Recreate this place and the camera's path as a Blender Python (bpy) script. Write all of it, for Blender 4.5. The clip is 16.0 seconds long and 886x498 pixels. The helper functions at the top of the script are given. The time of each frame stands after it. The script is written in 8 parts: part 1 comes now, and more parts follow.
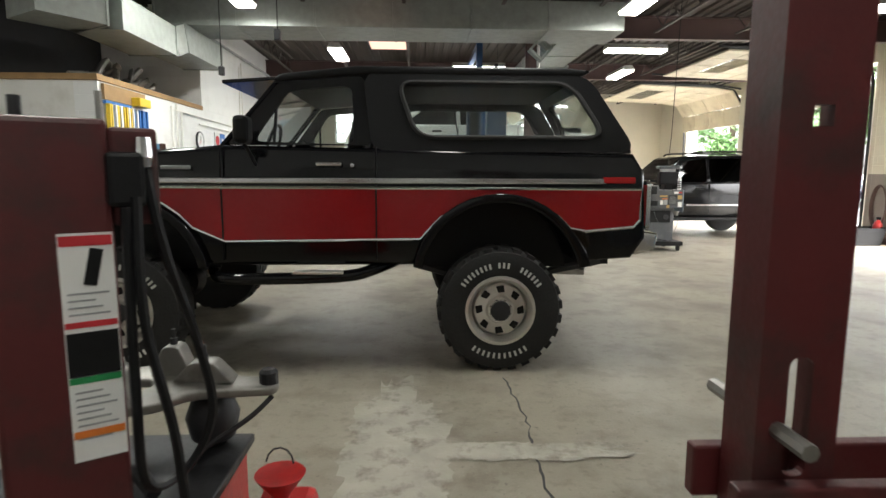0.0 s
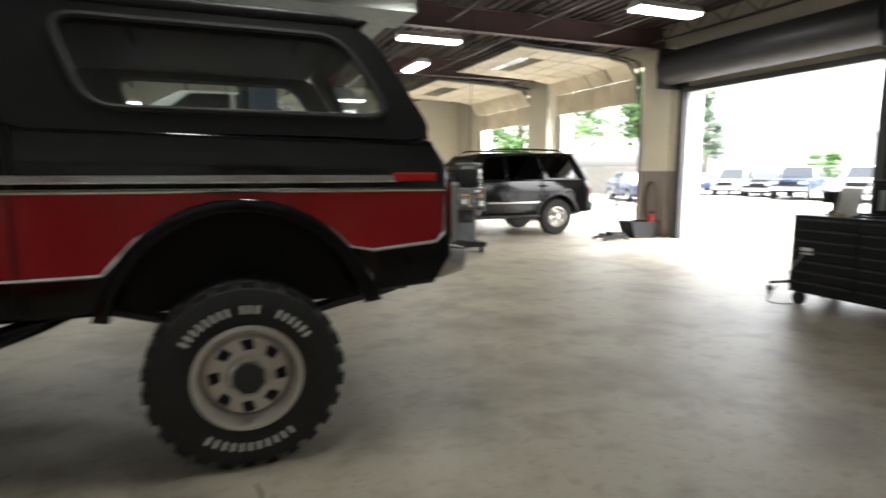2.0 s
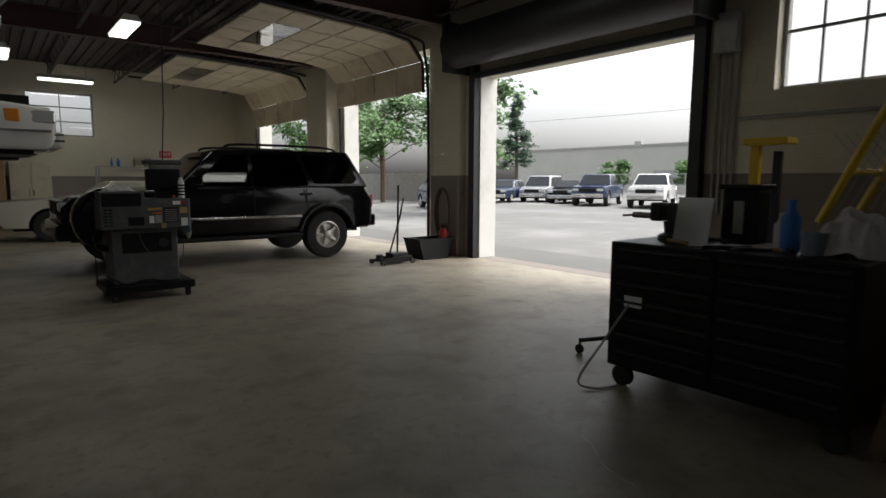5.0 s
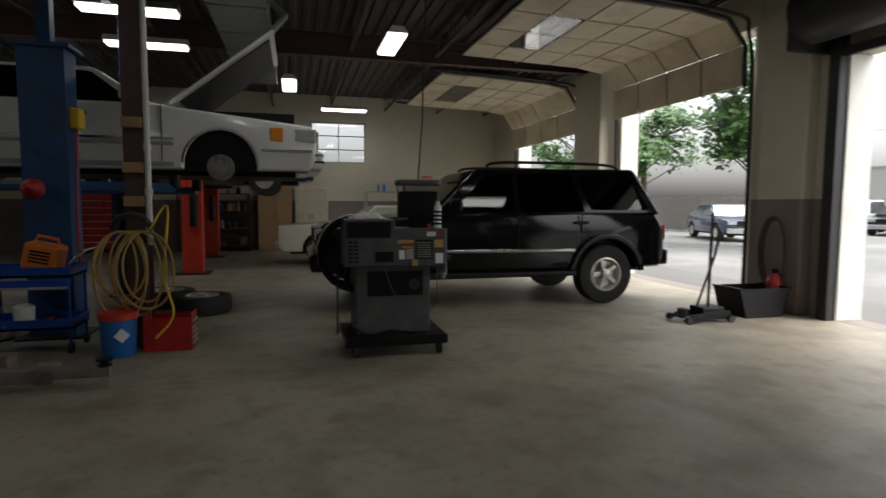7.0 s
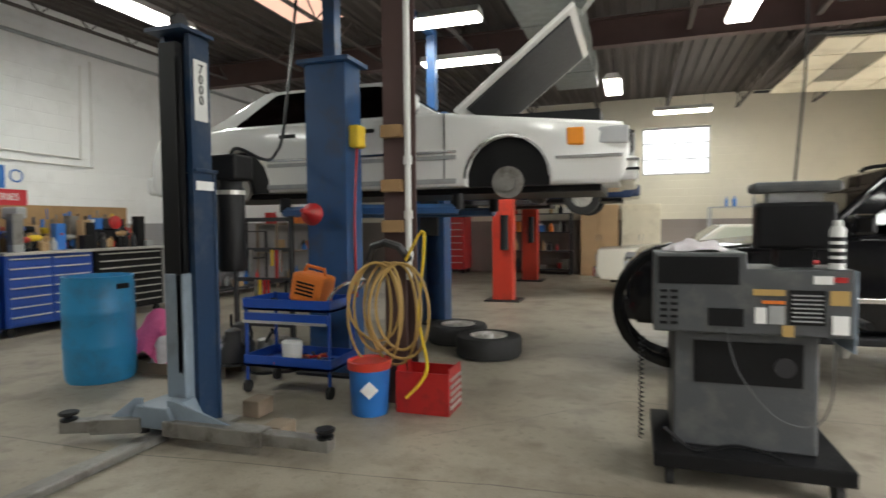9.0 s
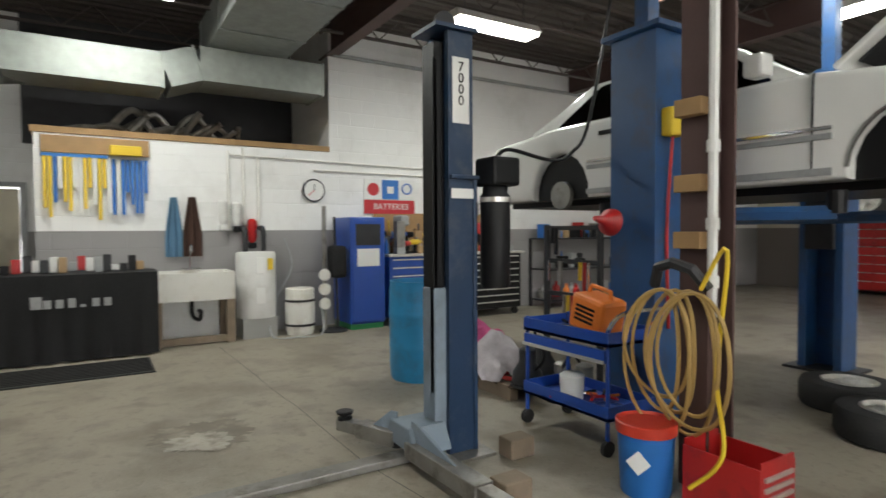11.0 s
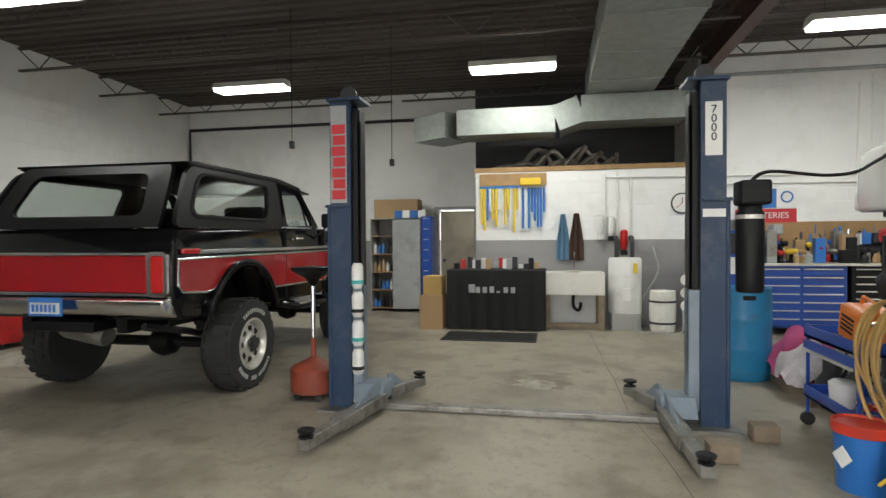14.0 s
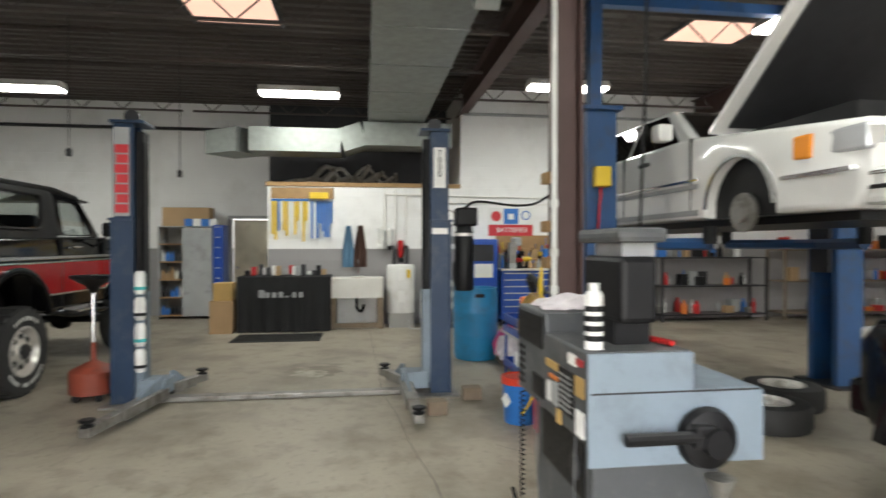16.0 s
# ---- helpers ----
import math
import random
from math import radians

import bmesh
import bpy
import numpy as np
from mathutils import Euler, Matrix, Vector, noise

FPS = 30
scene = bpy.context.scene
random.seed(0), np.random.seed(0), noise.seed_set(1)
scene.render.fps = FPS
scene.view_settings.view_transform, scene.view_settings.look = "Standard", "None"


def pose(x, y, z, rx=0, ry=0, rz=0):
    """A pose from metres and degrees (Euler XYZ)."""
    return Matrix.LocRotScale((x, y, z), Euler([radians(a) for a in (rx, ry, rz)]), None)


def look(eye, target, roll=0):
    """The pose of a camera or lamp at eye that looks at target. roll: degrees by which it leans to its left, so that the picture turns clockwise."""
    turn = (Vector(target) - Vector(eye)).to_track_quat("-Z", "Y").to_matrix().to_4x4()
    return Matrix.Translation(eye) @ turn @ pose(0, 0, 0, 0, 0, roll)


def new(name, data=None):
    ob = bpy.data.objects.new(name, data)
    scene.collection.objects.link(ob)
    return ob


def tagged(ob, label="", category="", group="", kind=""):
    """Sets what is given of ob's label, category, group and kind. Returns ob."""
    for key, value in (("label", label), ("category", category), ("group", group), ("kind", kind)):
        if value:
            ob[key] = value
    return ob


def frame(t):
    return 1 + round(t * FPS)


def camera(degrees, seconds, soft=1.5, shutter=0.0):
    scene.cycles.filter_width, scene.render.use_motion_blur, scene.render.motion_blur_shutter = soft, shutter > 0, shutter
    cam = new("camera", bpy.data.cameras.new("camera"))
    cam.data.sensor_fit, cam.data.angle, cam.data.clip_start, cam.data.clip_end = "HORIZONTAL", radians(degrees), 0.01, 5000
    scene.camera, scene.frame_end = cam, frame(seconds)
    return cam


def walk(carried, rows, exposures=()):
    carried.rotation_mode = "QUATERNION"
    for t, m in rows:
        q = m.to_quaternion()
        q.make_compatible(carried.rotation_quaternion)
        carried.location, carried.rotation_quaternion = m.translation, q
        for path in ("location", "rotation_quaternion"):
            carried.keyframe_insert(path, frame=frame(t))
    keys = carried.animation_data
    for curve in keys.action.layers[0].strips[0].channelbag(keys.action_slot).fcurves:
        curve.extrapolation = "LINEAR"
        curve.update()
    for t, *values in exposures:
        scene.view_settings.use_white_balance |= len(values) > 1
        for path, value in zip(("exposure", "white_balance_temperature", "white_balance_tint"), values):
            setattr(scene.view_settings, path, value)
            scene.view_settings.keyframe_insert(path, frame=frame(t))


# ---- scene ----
from collections import defaultdict

cam = camera(75.7, 16.0, shutter=0.4)
PATH = [
    (0, (-0.17, -0.18, 1.41), (-0.085, 1.8, 1.146), 0.2),
    (0.5, (-0.149, 0.15, 1.4), (-0.059, 2.131, 1.138), 0.0),
    (1, (-0.121, 0.522, 1.38), (-0.027, 2.502, 1.12), 0.0),
    (1.5, (0.015, 0.79, 1.366), (0.275, 2.757, 1.108), -0.3),
    (2, (0.31, 1.07, 1.384), (1.041, 2.912, 1.119), 0.0),
    (2.5, (0.75, 1.33, 1.355), (1.9, 2.946, 1.098), 0.1),
    (3, (1.19, 1.61, 1.35), (2.495, 3.105, 1.093), 0.1),
    (5.5, (3.056, 3.603, 1.328), (4.235, 5.203, 1.107), 0.3),
    (6, (3.168, 4.124, 1.352), (4.089, 5.888, 1.152), 0.2),
    (6.5, (3.285, 4.631, 1.347), (3.994, 6.493, 1.17), 0.2),
    (7, (3.366, 5.168, 1.332), (3.866, 7.098, 1.176), 0.3),
    (7.5, (3.415, 5.668, 1.319), (3.733, 7.638, 1.187), 0.2),
    (8, (3.503, 6.129, 1.339), (3.589, 8.123, 1.222), 0.1),
    (8.5, (3.589, 6.532, 1.345), (3.362, 8.517, 1.248), -0.4),
    (9, (3.673, 6.924, 1.359), (3.036, 8.818, 1.271), -0.6),
    (9.5, (3.675, 7.273, 1.362), (2.731, 9.034, 1.279), -0.4),
    (10, (3.704, 7.615, 1.364), (2.466, 9.185, 1.292), -0.3),
    (12.5, (4.439, 8.646, 1.465), (2.446, 8.8, 1.407), -0.4),
    (13, (4.748, 8.802, 1.458), (2.751, 8.697, 1.412), -0.2),
    (13.5, (5.125, 8.835, 1.45), (3.146, 8.545, 1.416), -0.1),
    (14, (5.5, 8.9, 1.448), (3.538, 8.512, 1.413), -0.4),
    (14.5, (5.809, 9.004, 1.441), (3.852, 8.595, 1.406), -0.3),
    (15, (6.078, 9.108, 1.452), (4.113, 8.739, 1.408), -0.3),
    (15.5, (6.291, 9.198, 1.475), (4.294, 9.092, 1.439), -0.1),
    (16, (6.543, 9.318, 1.492), (4.562, 9.591, 1.478), 0.0),
]
EXPOSURES = [(0.0, 3.4), (1.5, 3.25), (2.0, 3.0), (2.5, 2.3), (3.0, 1.4), (5.5, 0.25), (6.5, 0.28), (7.5, 1.15), (8.5, 2.33), (9.2, 2.83), (12.5, 2.8), (14.0, 2.95), (16.0, 2.98)]
walk(cam, [(t, look(eye, target, roll)) for t, eye, target, roll in PATH], EXPOSURES)

# ---- light ----
world = bpy.data.worlds.new("sky")
scene.world = world
world.use_nodes = True
sky = world.node_tree.nodes.new("ShaderNodeTexSky")
sky.sky_type, sky.sun_disc = "NISHITA", False
sky.sun_elevation, sky.sun_rotation = radians(55), radians(120)
sky.air_density, sky.dust_density, sky.ozone_density = 1.0, 6.0, 1.0
cloud = world.node_tree.nodes.new("ShaderNodeHueSaturation")
cloud.inputs["Saturation"].default_value, cloud.inputs["Value"].default_value = 0.2, 2.05
world.node_tree.links.new(sky.outputs[0], cloud.inputs["Color"])
world.node_tree.links.new(cloud.outputs[0], world.node_tree.nodes["Background"].inputs[0])
world.node_tree.nodes["Background"].inputs[1].default_value = 0.15
sun = new("sun", bpy.data.lights.new("sun", "SUN"))
sun.data.energy, sun.data.angle, sun.data.color = 1.5, radians(12), (1.0, 0.97, 0.92)
sun.matrix_world = look((20, 12, 30), (8, 8, 0))


# ---- materials ----
def material(name, color, rough=0.6, metal=0.0, var=0.15, scale=3.0, bump=0.05, fine=60.0, stain=None, coat=0.0, spec=0.5):
    """A surface with wear at two scales; stain: (second colour, amount, scale)."""
    m = bpy.data.materials.new(name)
    m.use_nodes = True
    t, n = m.node_tree, m.node_tree.nodes
    b = n["Principled BSDF"]
    b.inputs["Metallic"].default_value = metal
    b.inputs["Coat Weight"].default_value = coat
    b.inputs["Specular IOR Level"].default_value = spec
    co = n.new("ShaderNodeTexCoord")
    big, small = n.new("ShaderNodeTexNoise"), n.new("ShaderNodeTexNoise")
    big.inputs["Scale"].default_value, big.inputs["Detail"].default_value = scale, 6
    small.inputs["Scale"].default_value, small.inputs["Detail"].default_value = fine, 3
    for x in (big, small):
        t.links.new(co.outputs["Object"], x.inputs["Vector"])
    mix = n.new("ShaderNodeMix")
    mix.data_type = "RGBA"
    dark = [c * (1 - var) for c in color]
    mix.inputs["A"].default_value, mix.inputs["B"].default_value = (*dark, 1), (*[min(1, c * (1 + var * 0.6)) for c in color], 1)
    t.links.new(big.outputs["Fac"], mix.inputs["Factor"])
    out = mix.outputs["Result"]
    if stain:
        blot, ramp, second = n.new("ShaderNodeTexNoise"), n.new("ShaderNodeValToRGB"), n.new("ShaderNodeMix")
        blot.inputs["Scale"].default_value, blot.inputs["Detail"].default_value = stain[2], 8
        blot.inputs["Roughness"].default_value = 0.65
        t.links.new(co.outputs["Object"], blot.inputs["Vector"])
        ramp.color_ramp.elements[0].position, ramp.color_ramp.elements[1].position = 0.5, 0.68
        ramp.color_ramp.elements[1].color = (stain[1], stain[1], stain[1], 1)
        t.links.new(blot.outputs["Fac"], ramp.inputs["Fac"])
        second.data_type = "RGBA"
        t.links.new(ramp.outputs["Color"], second.inputs["Factor"])
        t.links.new(out, second.inputs["A"])
        second.inputs["B"].default_value = (*stain[0], 1)
        out = second.outputs["Result"]
    t.links.new(out, b.inputs["Base Color"])
    mr = n.new("ShaderNodeMapRange")
    mr.inputs["To Min"].default_value, mr.inputs["To Max"].default_value = max(0.02, rough - 0.12 * min(1, rough * 2)), min(1, rough + 0.12)
    t.links.new(small.outputs["Fac"], mr.inputs["Value"])
    t.links.new(mr.outputs["Result"], b.inputs["Roughness"])
    if bump:
        bp = n.new("ShaderNodeBump")
        bp.inputs["Strength"].default_value, bp.inputs["Distance"].default_value = bump, 0.02
        t.links.new(small.outputs["Fac"], bp.inputs["Height"])
        t.links.new(bp.outputs["Normal"], b.inputs["Normal"])
    return m


def glowing(name, color, strength):
    m = bpy.data.materials.new(name)
    m.use_nodes = True
    b = m.node_tree.nodes["Principled BSDF"]
    b.inputs["Base Color"].default_value = (*color, 1)
    b.inputs["Emission Color"].default_value, b.inputs["Emission Strength"].default_value = (*color, 1), strength
    return m


def glass(name, color, rough=0.0, clear=0.85):
    """Thin pane: part clear, part glossy."""
    m = bpy.data.materials.new(name)
    m.use_nodes = True
    t, n = m.node_tree, m.node_tree.nodes
    n.remove(n["Principled BSDF"])
    a, g, mx, fr, pw = n.new("ShaderNodeBsdfTransparent"), n.new("ShaderNodeBsdfGlossy"), n.new("ShaderNodeMixShader"), n.new("ShaderNodeLayerWeight"), n.new("ShaderNodeMath")
    a.inputs[0].default_value = (*[c * clear for c in color], 1)
    g.inputs["Roughness"].default_value = rough
    pw.operation = "POWER"
    pw.inputs[1].default_value = 3.0
    lift = n.new("ShaderNodeMath")
    lift.operation, lift.inputs[1].default_value, lift.use_clamp = "ADD", 0.04, True
    t.links.new(fr.outputs["Facing"], pw.inputs[0])
    t.links.new(pw.outputs[0], lift.inputs[0])
    t.links.new(lift.outputs[0], mx.inputs[0])
    t.links.new(a.outputs[0], mx.inputs[1])
    t.links.new(g.outputs[0], mx.inputs[2])
    t.links.new(mx.outputs[0], n["Material Output"].inputs[0])
    return m


def block_wall(name, upper, lower, band):
    """Painted concrete blocks with shallow joints; a darker dado below band metres."""
    m = material(name, upper, 0.75, var=0.08, scale=1.3, bump=0.0, stain=((0.45, 0.43, 0.39), 0.25, 1.1))
    t, n = m.node_tree, m.node_tree.nodes
    b = n["Principled BSDF"]
    geo, sep = n.new("ShaderNodeNewGeometry"), n.new("ShaderNodeSeparateXYZ")
    t.links.new(geo.outputs["Position"], sep.inputs[0])
    add, com, br = n.new("ShaderNodeMath"), n.new("ShaderNodeCombineXYZ"), n.new("ShaderNodeTexBrick")
    t.links.new(sep.outputs["X"], add.inputs[0])
    t.links.new(sep.outputs["Y"], add.inputs[1])
    t.links.new(add.outputs[0], com.inputs["X"])
    t.links.new(sep.outputs["Z"], com.inputs["Y"])
    t.links.new(com.outputs[0], br.inputs["Vector"])
    br.inputs["Scale"].default_value, br.inputs["Brick Width"].default_value, br.inputs["Row Height"].default_value = 1.0, 0.4, 0.2
    br.inputs["Mortar Size"].default_value, br.inputs["Mortar Smooth"].default_value = 0.006, 0.6
    bp = n.new("ShaderNodeBump")
    bp.invert = True
    bp.inputs["Strength"].default_value, bp.inputs["Distance"].default_value = 0.5, 0.008
    t.links.new(br.outputs["Fac"], bp.inputs["Height"])
    t.links.new(bp.outputs["Normal"], b.inputs["Normal"])
    if lower:
        old = b.inputs["Base Color"].links[0].from_socket
        step, mx, wob = n.new("ShaderNodeMath"), n.new("ShaderNodeMix"), n.new("ShaderNodeTexNoise")
        step.operation = "GREATER_THAN"
        t.links.new(sep.outputs["Z"], step.inputs[0])
        step.inputs[1].default_value = band
        mx.data_type = "RGBA"
        t.links.new(step.outputs[0], mx.inputs["Factor"])
        low = n.new("ShaderNodeMix")
        low.data_type = "RGBA"
        wob.inputs["Scale"].default_value, wob.inputs["Detail"].default_value = 2.0, 8
        t.links.new(wob.outputs["Fac"], low.inputs["Factor"])
        low.inputs["A"].default_value, low.inputs["B"].default_value = (*[c * 0.8 for c in lower], 1), (*[c * 1.15 for c in lower], 1)
        t.links.new(low.outputs["Result"], mx.inputs["A"])
        t.links.new(old, mx.inputs["B"])
        t.links.new(mx.outputs["Result"], b.inputs["Base Color"])
    return m


def concrete_floor():
    """Worn shop concrete with oil stains and pale patches."""
    m = material("concrete_floor", (0.325, 0.29, 0.228), 0.5, var=0.3, scale=0.5, bump=0.12, fine=60.0, stain=((0.13, 0.11, 0.08), 0.6, 0.55))
    t, n = m.node_tree, m.node_tree.nodes
    b = n["Principled BSDF"]
    old = b.inputs["Base Color"].links[0].from_socket
    co = n.new("ShaderNodeTexCoord")
    for sc, lo, hi, amt, col in ((1.1, 0.5, 0.7, 0.55, (0.15, 0.125, 0.09)), (3.4, 0.52, 0.72, 0.65, (0.13, 0.108, 0.08)), (1.7, 0.6, 0.8, 0.35, (0.46, 0.43, 0.37)), (14.0, 0.55, 0.7, 0.5, (0.17, 0.145, 0.11)), (38.0, 0.62, 0.72, 0.55, (0.12, 0.105, 0.085)), (90.0, 0.6, 0.75, 0.4, (0.48, 0.44, 0.37))):
        tx, rp, mx = n.new("ShaderNodeTexNoise"), n.new("ShaderNodeValToRGB"), n.new("ShaderNodeMix")
        tx.inputs["Scale"].default_value, tx.inputs["Detail"].default_value = sc, 9
        t.links.new(co.outputs["Object"], tx.inputs["Vector"])
        rp.color_ramp.elements[0].position, rp.color_ramp.elements[1].position = lo, hi
        rp.color_ramp.elements[1].color = (amt, amt, amt, 1)
        t.links.new(tx.outputs["Fac"], rp.inputs["Fac"])
        mx.data_type = "RGBA"
        t.links.new(rp.outputs["Color"], mx.inputs["Factor"])
        t.links.new(old, mx.inputs["A"])
        mx.inputs["B"].default_value = (*col, 1)
        old = mx.outputs["Result"]
    t.links.new(old, b.inputs["Base Color"])
    return m


M_floor = concrete_floor()
M_white_wall = block_wall("white_block_wall", (0.84, 0.84, 0.83), (0.3, 0.29, 0.29), 1.42)
M_cream_wall = block_wall("cream_block_wall", (0.62, 0.58, 0.47), (0.22, 0.19, 0.17), 1.42)
M_board = material("white_painted_board", (0.8, 0.79, 0.75), 0.6, var=0.06, stain=((0.5, 0.47, 0.4), 0.4, 2.0))
M_deck = material("brown_steel_deck", (0.085, 0.07, 0.062), 0.7, var=0.3, scale=1.0)
M_beam = material("maroon_steel_beam", (0.09, 0.05, 0.045), 0.6, var=0.3)
M_galv = material("galvanised_duct", (0.3, 0.32, 0.3), 0.5, 0.5, var=0.3, scale=9.0, bump=0.02)
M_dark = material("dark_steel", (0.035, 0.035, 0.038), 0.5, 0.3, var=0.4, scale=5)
M_black = material("black_plastic", (0.008, 0.008, 0.009), 0.45, var=0.3, spec=0.25)
M_rubber = material("tyre_rubber", (0.022, 0.022, 0.022), 0.8, var=0.3, bump=0.15)
M_chrome = material("chrome", (0.72, 0.72, 0.72), 0.15, 1.0, var=0.1, bump=0.0)
M_alu = material("dull_aluminium", (0.68, 0.66, 0.62), 0.3, 0.55, var=0.25, scale=6)
M_black_paint = material("black_car_paint", (0.006, 0.006, 0.007), 0.06, var=0.2, bump=0.0, coat=0.0, spec=0.3)
M_red_paint = material("red_car_paint", (0.36, 0.008, 0.012), 0.18, var=0.12, bump=0.0, coat=0.5)
M_white_paint = material("white_car_paint", (0.74, 0.74, 0.72), 0.16, var=0.04, bump=0.0, coat=0.5)
M_cream_paint = material("cream_car_paint", (0.7, 0.67, 0.58), 0.2, var=0.05, bump=0.0, coat=0.4)
M_silver_paint = material("silver_car_paint", (0.42, 0.43, 0.44), 0.22, 0.4, var=0.05, bump=0.0)
M_blue_car = material("dark_blue_car_paint", (0.015, 0.03, 0.08), 0.2, var=0.1, bump=0.0, coat=0.4)
M_tint = glass("tinted_car_glass", (0.16, 0.17, 0.18))
M_clear = glass("clear_car_glass", (0.95, 0.98, 0.97), 0.0, 1.0)
M_dark_glass = material("dark_far_glass", (0.02, 0.025, 0.03), 0.08, var=0.1, bump=0.0)
M_red_lens = material("red_lamp_lens", (0.5, 0.02, 0.02), 0.15, var=0.1, bump=0.0)
M_amber = material("amber_lamp_lens", (0.8, 0.28, 0.03), 0.15, var=0.1, bump=0.0)
M_lens = material("clear_lamp_lens", (0.7, 0.72, 0.74), 0.08, 0.5, var=0.1, bump=0.0)
M_red_steel = material("oxblood_machine_steel", (0.09, 0.012, 0.013), 0.5, var=0.35, scale=5, stain=((0.03, 0.02, 0.018), 0.7, 4.0))
M_red_tool = material("red_enamel", (0.5, 0.02, 0.02), 0.35, var=0.2, stain=((0.06, 0.02, 0.02), 0.5, 6.0))
M_orange = material("orange_plastic", (0.75, 0.2, 0.03), 0.45, var=0.2)
M_rust = material("rusty_orange_paint", (0.26, 0.05, 0.025), 0.55, var=0.35, stain=((0.06, 0.03, 0.02), 0.7, 6.0))
M_orange_post = material("orange_red_lift_paint", (0.58, 0.045, 0.022), 0.4, var=0.2, stain=((0.1, 0.04, 0.03), 0.4, 3.0))
M_blue_lift = material("navy_lift_paint", (0.010, 0.033, 0.08), 0.42, var=0.25, scale=4, stain=((0.1, 0.11, 0.12), 0.4, 5.0))
M_blue_mid = material("blue_lift_paint", (0.02, 0.078, 0.21), 0.4, var=0.25, stain=((0.05, 0.05, 0.06), 0.5, 5.0))
M_blue_tool = material("blue_tool_chest_enamel", (0.015, 0.07, 0.36), 0.3, var=0.15)
M_barrel = material("blue_barrel_plastic", (0.02, 0.24, 0.48), 0.4, var=0.15, stain=((0.05, 0.12, 0.18), 0.5, 4.0))
M_grey_steel = material("grey_painted_steel", (0.36, 0.37, 0.37), 0.5, var=0.2, stain=((0.15, 0.14, 0.13), 0.4, 5.0))
M_balancer = material("charcoal_machine_enamel", (0.075, 0.08, 0.085), 0.5, var=0.25, stain=((0.16, 0.16, 0.15), 0.4, 6.0))
M_blue_grey = material("blue_grey_machine_top", (0.2, 0.25, 0.3), 0.5, var=0.2, stain=((0.1, 0.1, 0.1), 0.4, 5.0))
M_worn = material("worn_bare_steel", (0.3, 0.29, 0.27), 0.45, 0.7, var=0.4, scale=8, stain=((0.08, 0.06, 0.045), 0.7, 5.0))
M_cream_door = material("cream_door_panel", (0.66, 0.6, 0.46), 0.6, var=0.12, stain=((0.36, 0.3, 0.2), 0.5, 2.0))
M_wood = material("raw_lumber", (0.36, 0.22, 0.1), 0.7, var=0.35, scale=6)
M_old_wood = material("weathered_wood", (0.22, 0.17, 0.12), 0.8, var=0.4, scale=7)
M_card = material("cardboard", (0.42, 0.28, 0.15), 0.85, var=0.15)
M_cloth_black = material("black_cloth", (0.012, 0.012, 0.013), 0.95, var=0.3, bump=0.3)
M_white_plastic = material("white_plastic", (0.72, 0.72, 0.7), 0.45, var=0.12, stain=((0.45, 0.42, 0.36), 0.4, 4.0))
M_porcelain = material("stained_white_basin", (0.76, 0.75, 0.7), 0.35, var=0.1, stain=((0.5, 0.44, 0.34), 0.5, 5.0))
M_yellow = material("yellow_plastic", (0.75, 0.52, 0.03), 0.45, var=0.15)
M_hose = material("tan_air_hose", (0.46, 0.3, 0.1), 0.55, var=0.2)
M_blue_cloth = material("light_blue_towel", (0.12, 0.24, 0.36), 0.95, var=0.3, bump=0.3)
M_brown_cloth = material("brown_towel", (0.07, 0.035, 0.025), 0.95, var=0.3, bump=0.3)
M_pink_cloth = material("pink_rag", (0.7, 0.12, 0.3), 0.95, var=0.3, bump=0.3)
M_pale_cloth = material("pale_patterned_rag", (0.62, 0.58, 0.6), 0.95, var=0.35, scale=14, bump=0.3)
M_green = material("green_plastic", (0.02, 0.25, 0.08), 0.45, var=0.2)
M_teal = material("teal_tape", (0.06, 0.42, 0.42), 0.6, var=0.2)
M_paper = material("white_paper", (0.78, 0.78, 0.76), 0.8, var=0.05)
M_sign_blue = material("blue_sign_paint", (0.03, 0.16, 0.5), 0.5, var=0.05)
M_sign_red = material("red_sign_paint", (0.55, 0.03, 0.04), 0.5, var=0.1)
M_lamp = glowing("fluorescent_diffuser", (1.0, 0.98, 0.92), 1.8)
M_window = glass("wire_glass", (1, 1, 1), 0.0, 0.9)
M_asphalt = material("asphalt", (0.16, 0.16, 0.155), 0.85, var=0.25, scale=0.4, bump=0.2, stain=((0.3, 0.3, 0.29), 0.5, 0.25))
M_concrete = material("concrete_apron", (0.36, 0.36, 0.34), 0.8, var=0.2, scale=0.7)
M_fence = material("grey_fence_board", (0.3, 0.28, 0.25), 0.85, var=0.3, scale=3)
M_bark = material("bark", (0.1, 0.075, 0.05), 0.9, var=0.4, scale=8, bump=0.4)
M_leaf = material("leaves", (0.07, 0.16, 0.035), 0.6, var=0.45, scale=1.6)
M_conifer = material("conifer_needles", (0.03, 0.075, 0.035), 0.7, var=0.45, scale=1.6)
M_facade = material("pale_stucco", (0.5, 0.5, 0.46), 0.85, var=0.15, scale=0.4)


# ---- mesh helpers ----
def thing(name, label, category, m=None, group="", kind=""):
    ob = new(name)
    ob.empty_display_size = 0.1
    ob.matrix_world = m or Matrix()
    return tagged(ob, label, category, group, kind)


